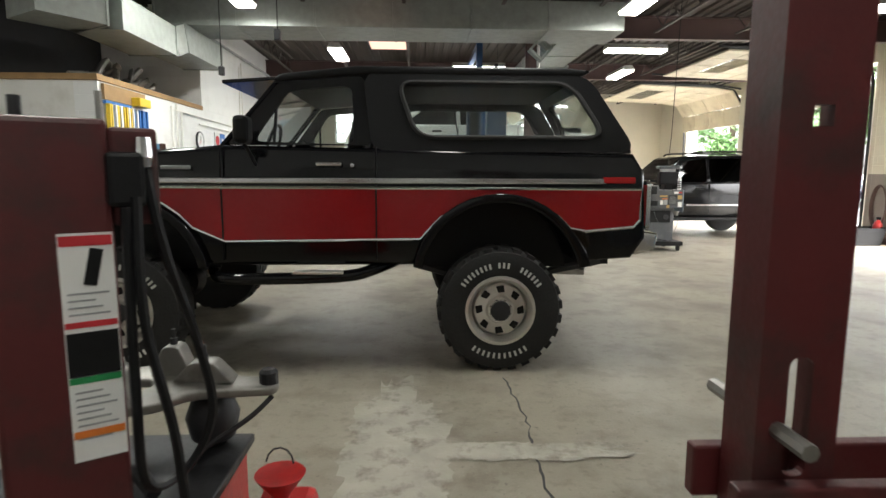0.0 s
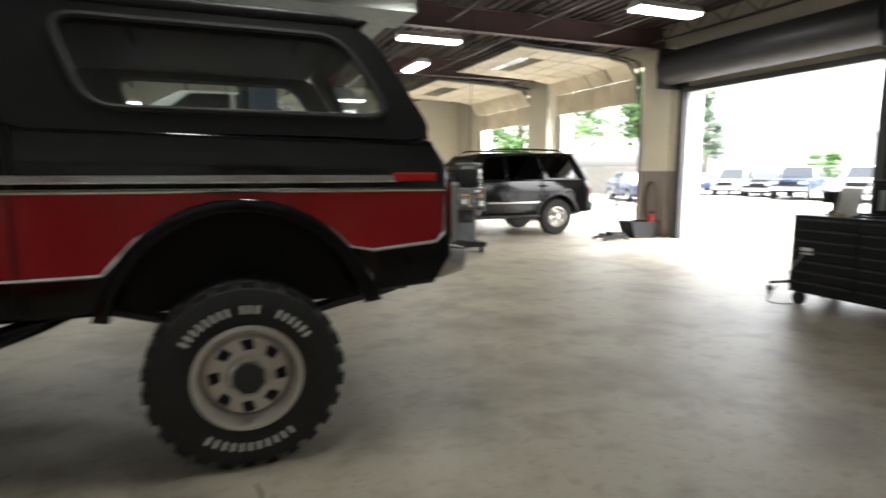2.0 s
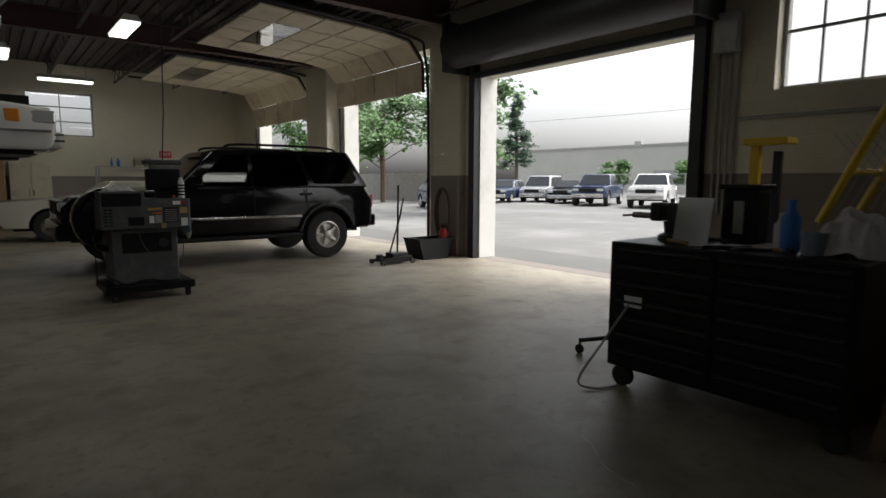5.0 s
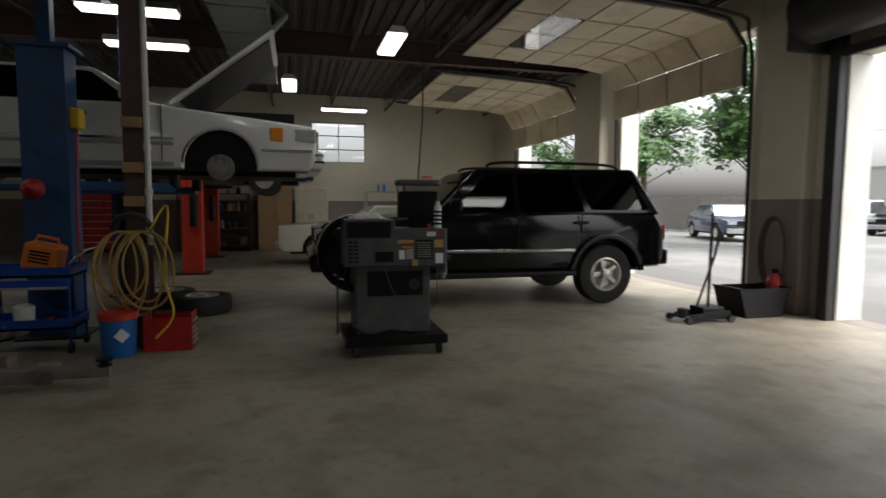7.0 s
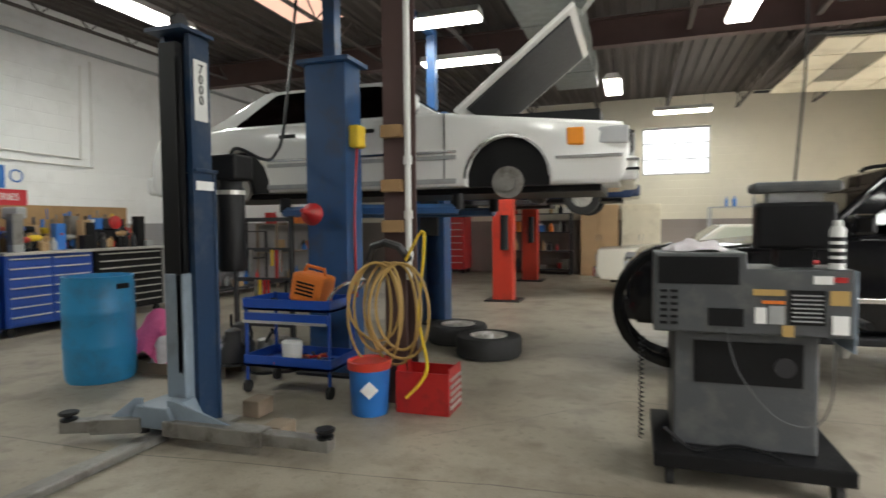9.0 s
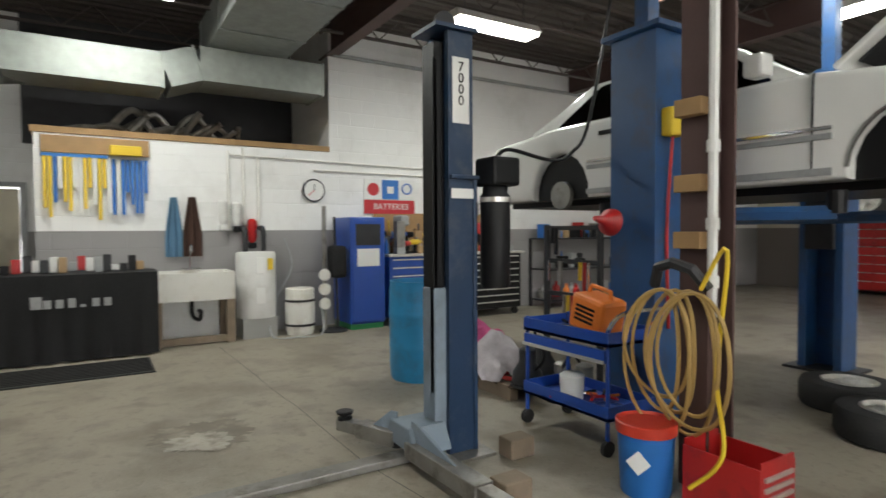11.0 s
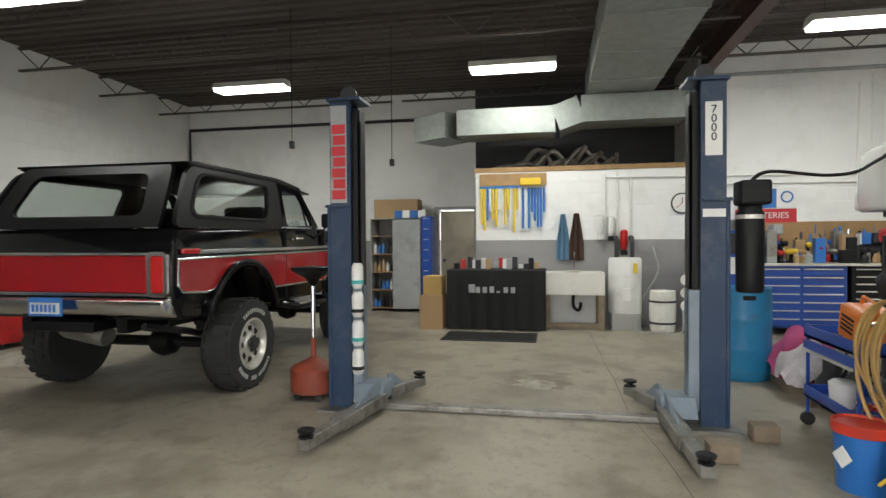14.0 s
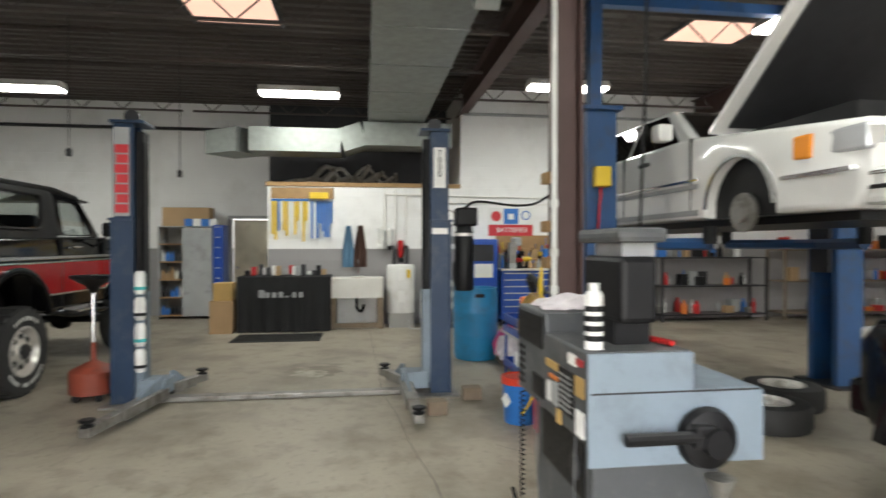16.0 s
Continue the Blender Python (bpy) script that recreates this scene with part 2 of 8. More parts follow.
def part(name, bm, mat, parent=None, label="", smooth=False):
    me = bpy.data.meshes.new(name)
    if smooth:
        for f in bm.faces:
            f.smooth = True
    bm.to_mesh(me)
    bm.free()
    me.materials.append(mat)
    if smooth:
        me.set_sharp_from_angle(angle=radians(40))
    ob = new(name, me)
    if parent:
        ob.parent = parent
    if label:
        ob["label"] = label
    return ob


def solo(name, bm, mat, label, category, m=None, group="", kind="", smooth=False):
    ob = part(name, bm, mat, None, "", smooth)
    if m:
        ob.matrix_world = m
    return tagged(ob, label, category, group, kind)


def box(x0, x1, y0, y1, z0, z1, bevel=0.0, bm=None):
    one = bmesh.new()
    bmesh.ops.create_cube(one, size=1.0, matrix=Matrix.Translation(((x0 + x1) / 2, (y0 + y1) / 2, (z0 + z1) / 2)) @ Matrix.Diagonal((abs(x1 - x0), abs(y1 - y0), abs(z1 - z0), 1)))
    if bevel:
        bmesh.ops.bevel(one, geom=one.edges[:], offset=bevel, segments=2, profile=0.5, affect="EDGES")
    return merge(bm, one)


def merge(bm, one):
    if bm is None:
        return one
    me = bpy.data.meshes.new("tmp")
    one.to_mesh(me)
    one.free()
    bm.from_mesh(me)
    bpy.data.meshes.remove(me)
    return bm


def lathe(profile, m=None, n=28, bm=None):
    """Turns (radius, height) pairs round z, then places them by m."""
    one = bmesh.new()
    rings = [[one.verts.new((r * math.cos(2 * math.pi * k / n), r * math.sin(2 * math.pi * k / n), z)) for k in range(n)] for r, z in profile]
    for a, b in zip(rings, rings[1:]):
        for k in range(n):
            one.faces.new((a[k], a[(k + 1) % n], b[(k + 1) % n], b[k]))
    if profile[0][0] > 1e-4:
        one.faces.new(rings[0][::-1])
    if profile[-1][0] > 1e-4:
        one.faces.new(rings[-1])
    bmesh.ops.remove_doubles(one, verts=one.verts[:], dist=1e-5)
    bmesh.ops.recalc_face_normals(one, faces=one.faces[:])
    if m:
        one.transform(m)
    return merge(bm, one)


def tube(points, r, n=8, bm=None, closed=False):
    """A round bar or hose along points."""
    pts = [Vector(p) for p in points]
    one, rings, side = bmesh.new(), [], None
    for i, p in enumerate(pts):
        if closed:
            d = pts[(i + 1) % len(pts)] - pts[i - 1]
        else:
            d = pts[min(i + 1, len(pts) - 1)] - pts[max(i - 1, 0)]
        d.normalize()
        if side is None:
            side = d.orthogonal().normalized()
        side = (side - d * side.dot(d)).normalized()
        up = d.cross(side)
        rings.append([one.verts.new(p + r * (math.cos(2 * math.pi * k / n) * side + math.sin(2 * math.pi * k / n) * up)) for k in range(n)])
    for a, b in zip(rings, rings[1:] + ([rings[0]] if closed else [])):
        for k in range(n):
            one.faces.new((a[k], a[(k + 1) % n], b[(k + 1) % n], b[k]))
    if not closed:
        one.faces.new(rings[0][::-1])
        one.faces.new(rings[-1])
    bmesh.ops.recalc_face_normals(one, faces=one.faces[:])
    return merge(bm, one)


def smooth_line(pts, n=6):
    """A Catmull-Rom line through pts."""
    P = [Vector(p) for p in pts]
    out = []
    for i in range(len(P) - 1):
        a, b, c, d = P[max(i - 1, 0)], P[i], P[i + 1], P[min(i + 2, len(P) - 1)]
        for k in range(n):
            t = k / n
            out.append(0.5 * (2 * b + (c - a) * t + (2 * a - 5 * b + 4 * c - d) * t * t + (3 * b - a - 3 * c + d) * t ** 3))
    return out + [P[-1]]


def plate(outline, holes=(), depth=0.1, bevel=0.0, shape=None):
    """A flat plate in x and z (y from 0 to depth) with holes through it; shape(v) may bend it."""
    bm = bmesh.new()
    edges = []
    for loop in (outline, *holes):
        vs = [bm.verts.new((x, 0, z)) for x, z in loop]
        edges += [bm.edges.new((vs[i], vs[(i + 1) % len(vs)])) for i in range(len(vs))]
    bmesh.ops.triangle_fill(bm, use_beauty=True, use_dissolve=False, edges=edges)
    bmesh.ops.recalc_face_normals(bm, faces=bm.faces[:])
    got = bmesh.ops.extrude_face_region(bm, geom=bm.faces[:])
    bmesh.ops.translate(bm, verts=[g for g in got["geom"] if isinstance(g, bmesh.types.BMVert)], vec=(0, depth, 0))
    bmesh.ops.recalc_face_normals(bm, faces=bm.faces[:])
    if bevel:
        sharp = [e for e in bm.edges if len(e.link_faces) == 2 and e.calc_face_angle(0) > 0.6 and abs(e.verts[0].co.y - e.verts[1].co.y) < 1e-6]
        bmesh.ops.bevel(bm, geom=sharp, offset=bevel, segments=3, profile=0.5, affect="EDGES")
    if shape:
        for v in bm.verts:
            v.co = shape(v.co)
    return bm


def rect(x0, x1, z0, z1):
    return [(x0, z0), (x1, z0), (x1, z1), (x0, z1)]


def arc(cx, cz, r, a0, a1, n=12, rz=None):
    return [(cx + r * math.cos(radians(a0 + (a1 - a0) * k / n)), cz + (rz or r) * math.sin(radians(a0 + (a1 - a0) * k / n))) for k in range(n + 1)]


def rounded(x0, x1, z0, z1, r, n=4):
    return arc(x1 - r, z0 + r, r, -90, 0, n) + arc(x1 - r, z1 - r, r, 0, 90, n) + arc(x0 + r, z1 - r, r, 90, 180, n) + arc(x0 + r, z0 + r, r, 180, 270, n)


def round_poly(pts, r, n=4):
    """Rounds the corners of a polygon."""
    out = []
    for i, p in enumerate(pts):
        a, b, c = Vector(pts[i - 1]), Vector(p), Vector(pts[(i + 1) % len(pts)])
        k = min(r, (a - b).length * 0.45, (c - b).length * 0.45)
        s, e = b + (a - b).normalized() * k, b + (c - b).normalized() * k
        for j in range(n + 1):
            t = j / n
            q = s * (1 - t) ** 2 + b * 2 * t * (1 - t) + e * t * t
            out.append((q.x, q.y))
    return out


def turned(bm, m):
    bm.transform(m)
    return bm


def lettering(name, text, size, mat, parent, m, depth=0.002):
    cu = bpy.data.curves.new("text", "FONT")
    cu.body, cu.size, cu.extrude, cu.align_x, cu.align_y = text, size, depth, "CENTER", "CENTER"
    tmp = bpy.data.objects.new("text", cu)
    me = bpy.data.meshes.new_from_object(tmp)
    bpy.data.objects.remove(tmp)
    me.materials.clear()
    me.materials.append(mat)
    ob = new(name, me)
    ob.parent = parent
    ob.matrix_basis = m
    return ob


EASTWARD = Matrix.Rotation(radians(90), 4, "Z")   # local x -> +y, so a plate then faces along x


# ---- structure ----
CEIL = 4.5
floor_ob = solo("floor", box(-6.6, 9.75, -3.2, 22.8, -0.3, 0.0), M_floor, "worn oil-stained grey concrete workshop floor", "floor", kind="structure")


def wall_x(name, x, thick, y0, y1, holes, mat, label, z1=CEIL):
    """A wall that runs along y, its inner face at x, with openings (y0, y1, z0, z1)."""
    hs = [rect(a, b, c, d) for a, b, c, d in holes]
    bm = plate(rect(y0, y1, 0, z1), hs, thick)
    bm.transform(Matrix(((0, 1, 0, x), (1, 0, 0, 0), (0, 0, 1, 0), (0, 0, 0, 1))))
    bmesh.ops.recalc_face_normals(bm, faces=bm.faces[:])
    return solo(name, bm, mat, label, "wall", kind="structure")


def wall_y(name, y, thick, x0, x1, holes, mat, label, z1=CEIL):
    bm = plate(rect(x0, x1, 0, z1), [rect(*h) for h in holes], thick, shape=lambda v: Vector((v.x, v.y + y, v.z)))
    return solo(name, bm, mat, label, "wall", kind="structure")


BAYS = [(6.58, 10.43, 3.06), (11.75, 15.1, 3.75), (16.45, 20.3, 3.75)]
wall_x("wall_east", 9.45, 0.35, -3.2, 22.8, [(a, b, 0.002, h) for a, b, h in BAYS] + [(4.3, 5.77, 2.3, 3.52), (1.2, 2.7, 2.28, 3.52)], M_cream_wall, "cream painted block wall with three vehicle bays and windows")
wall_y("wall_north", 22.5, 0.3, -6.6, 9.45, [(3.85, 5.45, 2.54, 3.75), (-3.4, -1.8, 2.54, 3.75)], M_cream_wall, "cream painted block wall with steel window")
wall_x("wall_west_upper", -4.6, 0.3, 11.15, 22.5, [], M_white_wall, "white painted block wall with grey dado")
wall_x("wall_west_far", -6.5, 0.3, 0.7, 11.15, [(6.5, 7.25, 0.002, 2.06)], M_white_wall, "white painted block wall with doorway")
wall_y("wall_south", 0.45, 0.25, -6.5, 9.45, [(-1.85, 2.6, 0.002, 2.2)], M_white_wall, "white painted block wall with wide opening")
wall_x("wall_south_room_west", -2.4, 0.3, -3.2, 0.45, [], M_white_wall, "white painted block wall of the side room")
wall_y("wall_south_room", -3.2, 0.25, -2.1, 9.45, [], M_white_wall, "white painted block wall of the side room")
# boxed-in room with an open storage deck on top
wall_x("wall_box_front", -4.6, 0.3, 7.55, 11.15, [], M_white_wall, "white painted partition with grey dado", 2.58)
bm = plate(rect(-6.2, -4.6, 0, 2.58), [rect(-5.9, -5.15, 0.002, 2.0)], 0.15, shape=lambda v: Vector((v.x, v.y + 7.55, v.z)))
solo("wall_box_side", bm, M_board, "white board partition side with dark doorway", "wall", kind="structure")
solo("mezzanine_floor", box(-6.2, -4.28, 7.52, 11.15, 2.583, 2.66), M_wood, "raw plywood deck edge over the boxed room", "deck", kind="structure")
solo("wall_mezzanine_end", box(-6.2, -4.6, 11.15, 11.4, 0, CEIL), M_white_wall, "white painted block return wall", "wall", kind="structure")
# thin dark panel in front of the block wall, above the deck
solo("wall_mezzanine_back", box(-6.16, -6.1, 7.3, 11.14, 2.67, CEIL), M_dark, "dark panel at the back of the storage deck recess", "wall", kind="structure")

# ceiling: ribbed steel deck
bm = bmesh.new()
xs = []
x = -6.8
while x < 9.9:
    xs += [(x, CEIL), (x + 0.09, CEIL), (x + 0.11, CEIL + 0.04), (x + 0.2, CEIL + 0.04)]
    x += 0.22
low = [(bm.verts.new((px, -3.4, pz)), bm.verts.new((px, 23.0, pz))) for px, pz in xs]
for a, b in zip(low, low[1:]):
    bm.faces.new((a[0], a[1], b[1], b[0]))
top = box(-6.9, 9.95, -3.4, 23.0, CEIL + 0.06, CEIL + 0.2)
solo("ceiling", merge(bm, top), M_deck, "dark brown ribbed steel roof deck", "ceiling", kind="structure")


def i_beam(x0, x1, y0, y1, z0, z1):
    if x1 - x0 > y1 - y0:
        c = (y0 + y1) / 2
        bm = box(x0, x1, c - 0.008, c + 0.008, z0, z1)
    else:
        c = (x0 + x1) / 2
        bm = box(c - 0.008, c + 0.008, y0, y1, z0, z1)
    box(x0, x1, y0, y1, z0, z0 + 0.018, bm=bm)
    return box(x0, x1, y0, y1, z1 - 0.018, z1, bm=bm)


for y in (11.2, 16.0):
    solo("ceiling_beam", i_beam(-6.2 if y < 11 else -4.6, 9.45, y - 0.09, y + 0.09, 4.0, 4.42), M_beam, "maroon steel roof girder", "beam", group="roof girders", kind="structure")


def joist(x, y0, y1):
    bm = box(x - 0.03, x + 0.03, y0, y1, 4.44, 4.48)
    box(x - 0.03, x + 0.03, y0, y1, 4.1, 4.13, bm=bm)
    n = int((y1 - y0) / 0.35)
    for k in range(n):
        a, b = y0 + (y1 - y0) * k / n, y0 + (y1 - y0) * (k + 1) / n
        z0, z1 = (4.12, 4.45) if k % 2 else (4.45, 4.12)
        tube([(x, a, z0), (x, b, z1)], 0.011, 4, bm)
    return bm


for x in (-5.2, -3.6, -2.0, -0.4, 1.2, 2.8, 4.4, 6.0, 7.6, 9.1):
    for y0, y1 in ((0.7, 5.8), (6.0, 11.1), (11.3, 15.9), (16.1, 22.4)):
        if x < -4.6 and y0 > 11:
            continue
        solo("roof_joist", joist(x, y0, y1), M_deck, "dark open-web steel roof joist", "joist", group="roof joists", kind="structure")


# windows with steel bars
def steel_window(name, m, w, h, cols, rows):
    fr = thing(name, "white-lit steel window with small panes in the block wall", "window", m, kind="structure")
    bm = plate(rect(0, w, 0, h), [rect(0.04, w - 0.04, 0.04, h - 0.04)], 0.08)
    part("window_frame", bm, M_grey_steel, fr)
    for k in range(1, cols):
        part("glazing_bar", box(w * k / cols - 0.012, w * k / cols + 0.012, 0.02, 0.05, 0.04, h - 0.04), M_grey_steel, fr)
    for k in range(1, rows):
        part("glazing_bar", box(0.04, w - 0.04, 0.015, 0.055, h * k / rows - 0.015, h * k / rows + 0.015), M_grey_steel, fr)
    p = part("pane", box(0.04, w - 0.04, 0.032, 0.038, 0.04, h - 0.04), M_window, fr)
    p.visible_shadow = False
    part("window_sill", box(-0.05, w + 0.05, -0.06, 0.1, -0.05, 0.0, 0.01), M_concrete, fr)


steel_window("window_1", Matrix.Translation((9.6, 5.77, 2.305)) @ Matrix.Rotation(radians(-90), 4, "Z"), 1.47, 1.21, 4, 2)
steel_window("window_2", Matrix.Translation((3.85, 22.62, 2.545)), 1.6, 1.2, 2, 3)
steel_window("window_3", Matrix.Translation((9.6, 2.7, 2.285)) @ Matrix.Rotation(radians(-90), 4, "Z"), 1.5, 1.23, 4, 2)
steel_window("window_4", Matrix.Translation((-3.4, 22.62, 2.545)), 1.6, 1.2, 2, 3)

# sectional doors rolled up under the roof
def sectional_door(name, y0, y1, z_low):
    d = thing(name, "raised cream sectional garage door with a row of glazed panels", "garage door", kind="structure")
    xs = [(9.3, z_low), (9.28, z_low + 0.55), (9.0, 3.82), (8.45, 3.9), (7.9, 3.92), (7.35, 3.94), (6.8, 3.96), (6.25, 3.98)]
    n = 4
    for i, ((xa, za), (xb, zb)) in enumerate(zip(xs, xs[1:])):
        v = Vector((xb - xa, 0, zb - za))
        L = v.length
        ang = math.atan2(v.z, v.x)
        for k in range(n):
            a, b = y0 + (y1 - y0) * k / n + 0.02, y0 + (y1 - y0) * (k + 1) / n - 0.02
            bm = box(0.012, L - 0.012, a, b, 0.0, 0.03, 0.004)
            bm.transform(Matrix.Translation((xa, 0, za)) @ Matrix.Rotation(-ang, 4, "Y"))
            if i == 5 and k in (1, 2):
                part("glazed_panel", bm, M_window, d, "frosted window panel").visible_shadow = False
            else:
                part("panel", bm, M_cream_door, d)
        for k in range(n + 1):
            c = y0 + (y1 - y0) * k / n
            bm = box(0, L, c - 0.025, c + 0.025, -0.03, 0.0)
            bm.transform(Matrix.Translation((xa, 0, za)) @ Matrix.Rotation(-ang, 4, "Y"))
            part("stile", bm, M_dark, d)
    for y in (y0 - 0.06, y1 + 0.06):
        pts = smooth_line([(9.38, y, 0.1), (9.38, y, 2.6), (9.3, y, 3.6), (8.9, y, 3.9), (6.0, y, 4.02)], 5)
        part("track", tube(pts, 0.028, 6), M_dark, d)
    for z in (4.25,):
        part("torsion_bar", tube([(9.25, y0, z), (9.25, y1, z)], 0.03, 8), M_dark, d)


sectional_door("garage_door_1", 11.8, 15.05, 2.95)
sectional_door("garage_door_2", 16.5, 20.25, 2.85)
d = thing("garage_door_3", "dark coiled steel roller door above the open bay", "roller door", kind="structure")
part("drum", lathe([(0.33, 0), (0.33, 4.2)], Matrix.Translation((9.08, 6.4, 3.5)) @ Matrix.Rotation(radians(-90), 4, "X")), M_dark, d, smooth=True)
part("guide", box(9.33, 9.45, 6.48, 6.62, 0, 3.3), M_dark, d)
part("guide", box(9.33, 9.45, 10.4, 10.54, 0, 3.3), M_dark, d)
part("bracket", box(8.85, 9.44, 6.33, 6.39, 3.1, 3.9), M_dark, d)
part("bracket", box(8.85, 9.44, 10.61, 10.67, 3.1, 3.9), M_dark, d)
part("bottom_bar", box(9.36, 9.42, 6.62, 10.4, 3.02, 3.12), M_dark, d)
# jamb facings: their white stands in for daylight on the wall's thickness
for (a, b, h), nm in zip(BAYS, ("trim_1", "trim_2", "trim_3")):
    bm = box(9.46, 9.83, a - 0.003, a + 0.05, 0, h - 0.01)
    solo(nm + "_south", bm, M_board, "bay jamb coloured white for the daylight on it", "trim", kind="structure")
    solo(nm + "_north", box(9.46, 9.83, b - 0.05, b + 0.003, 0, h - 0.01), M_board, "bay jamb coloured white for the daylight on it", "trim", kind="structure")
for y0, y1 in ((15.15, 16.4),):
    solo("pilaster", box(9.1, 9.46, 15.25, 16.3, 0, 4.0, 0.03), M_cream_wall, "cream painted block pier between bays", "pier", kind="structure")
solo("pilaster", box(9.28, 9.46, 10.75, 11.45, 0, 4.0, 0.03), M_cream_wall, "cream painted block pier between bays", "pier", kind="structure")

# ducts
def duct(name, pts, w, h):
    """A rectangular duct along points, with seams."""
    d = thing(name, "dull galvanised sheet-metal air duct under the roof", "duct")
    for (x0, y0, z0), (x1, y1, z1) in zip(pts, pts[1:]):
        v = Vector((x1 - x0, y1 - y0, z1 - z0))
        n = max(1, round(v.length / 1.2))
        rot = v.to_track_quat("Y", "Z").to_matrix().to_4x4()
        for k in range(n):
            bm = box(-w / 2, w / 2, v.length * k / n, v.length * (k + 1) / n - 0.004, -h / 2, h / 2)
            box(-w / 2 - 0.012, w / 2 + 0.012, v.length * k / n, v.length * k / n + 0.03, -h / 2 - 0.012, h / 2 + 0.012, bm=bm)
            part("duct_section", turned(bm, Matrix.Translation((x0, y0, z0)) @ rot), M_galv, d)
    return d


duct("ceiling_duct", [(-4.35, 9.9, 3.95), (3.2, 9.9, 3.95)], 1.0, 0.45)
duct("ceiling_duct", [(2.7, 10.42, 3.95), (2.7, 17.5, 3.95)], 0.7, 0.4)
duct("wall_duct", [(-4.15, 10.9, 3.5), (-4.15, 9.3, 3.5), (-4.15, 8.9, 3.36), (-4.15, 7.3, 3.36), (-4.6, 6.65, 3.36)], 0.7, 0.42)
for p in ((2.25, 10.8, 3.85), (3.1, 13.3, 3.85), (2.0, 10.2, 3.6)):
    bm = plate(rect(-0.15, 0.15, -0.15, 0.15), [rect(-0.11, 0.11, -0.11, 0.11)], 0.2)
    solo("duct_outlet", turned(bm, Matrix.Translation(p) @ Matrix.Rotation(radians(40), 4, "Y")), M_galv, "square galvanised duct outlet collar", "duct outlet", group="duct outlets")


# fluorescent fixtures
def strip_light(x, y, along_y, L=1.24, z=3.9, power=5.5):
    m = Matrix.Translation((x, y, z)) @ Matrix.Rotation(radians(90 if along_y else 0), 4, "Z")
    f = thing("ceiling_light", "lit white fluorescent strip fixture hung below the roof", "ceiling light", m, "fluorescent ceiling lights")
    part("housing", plate([(-0.16, 0.0), (0.16, 0.0), (0.09, 0.1), (-0.09, 0.1)], (), L, shape=lambda v: Vector((v.y - L / 2, v.x, v.z))), M_white_plastic, f)
    part("diffuser", box(-L / 2 + 0.02, L / 2 - 0.02, -0.14, 0.14, -0.045, -0.003, 0.012), M_lamp, f, "glowing diffuser")
    for s in (-0.45, 0.45):
        part("hanger", tube([(s, 0, 0.1), (s, 0, CEIL - z + 0.07)], 0.005, 4), M_dark, f)
    la = new("ceiling_lamp", bpy.data.lights.new("ceiling_lamp", "AREA"))
    la.data.shape, la.data.size, la.data.size_y, la.data.energy, la.data.color = "RECTANGLE", L, 0.28, power, (0.96, 1.0, 0.93)
    la.matrix_world = Matrix.Translation((x, y, z - 0.06)) @ Matrix.Rotation(radians(90 if along_y else 0), 4, "Z")


# last entry (y < 0): unseen side-room fixture, added to brighten the red column's label
for x, y, ay in ((-2.75, 8.3, 1), (-2.97, 4.1, 1), (-1.85, 12.4, 1), (0.72, 3.72, 1), (4.23, 11.64, 0), (7.02, 8.49, 0), (4.9, 14.45, 1), (3.28, 18.2, 1), (4.7, 21.2, 0), (1.26, 13.78, 0), (1.08, 15.57, 0), (3.1, 8.4, 1), (0.3, -1.3, 0)):
    strip_light(x, y, ay, power=8.0 if x < -1 else (3.0 if y < 0 else 4.2))
for x, y in ((-1.05, 7.65), (-0.9, 14.2)):
    s = thing("skylight", "translucent warm-tinted skylight panel in the roof deck", "skylight", Matrix.Translation((x, y, CEIL)), kind="structure")
    part("frame", plate(rect(-0.5, 0.5, -0.6, 0.6), [rect(-0.44, 0.44, -0.54, 0.54)], 0.06, 0, lambda v: Vector((v.x, v.z, v.y - 0.03))), M_dark, s)
    part("panel", box(-0.44, 0.44, -0.54, 0.54, -0.01, 0.01), glowing("skylight_sheet", (1.0, 0.6, 0.45), 0.14), s)


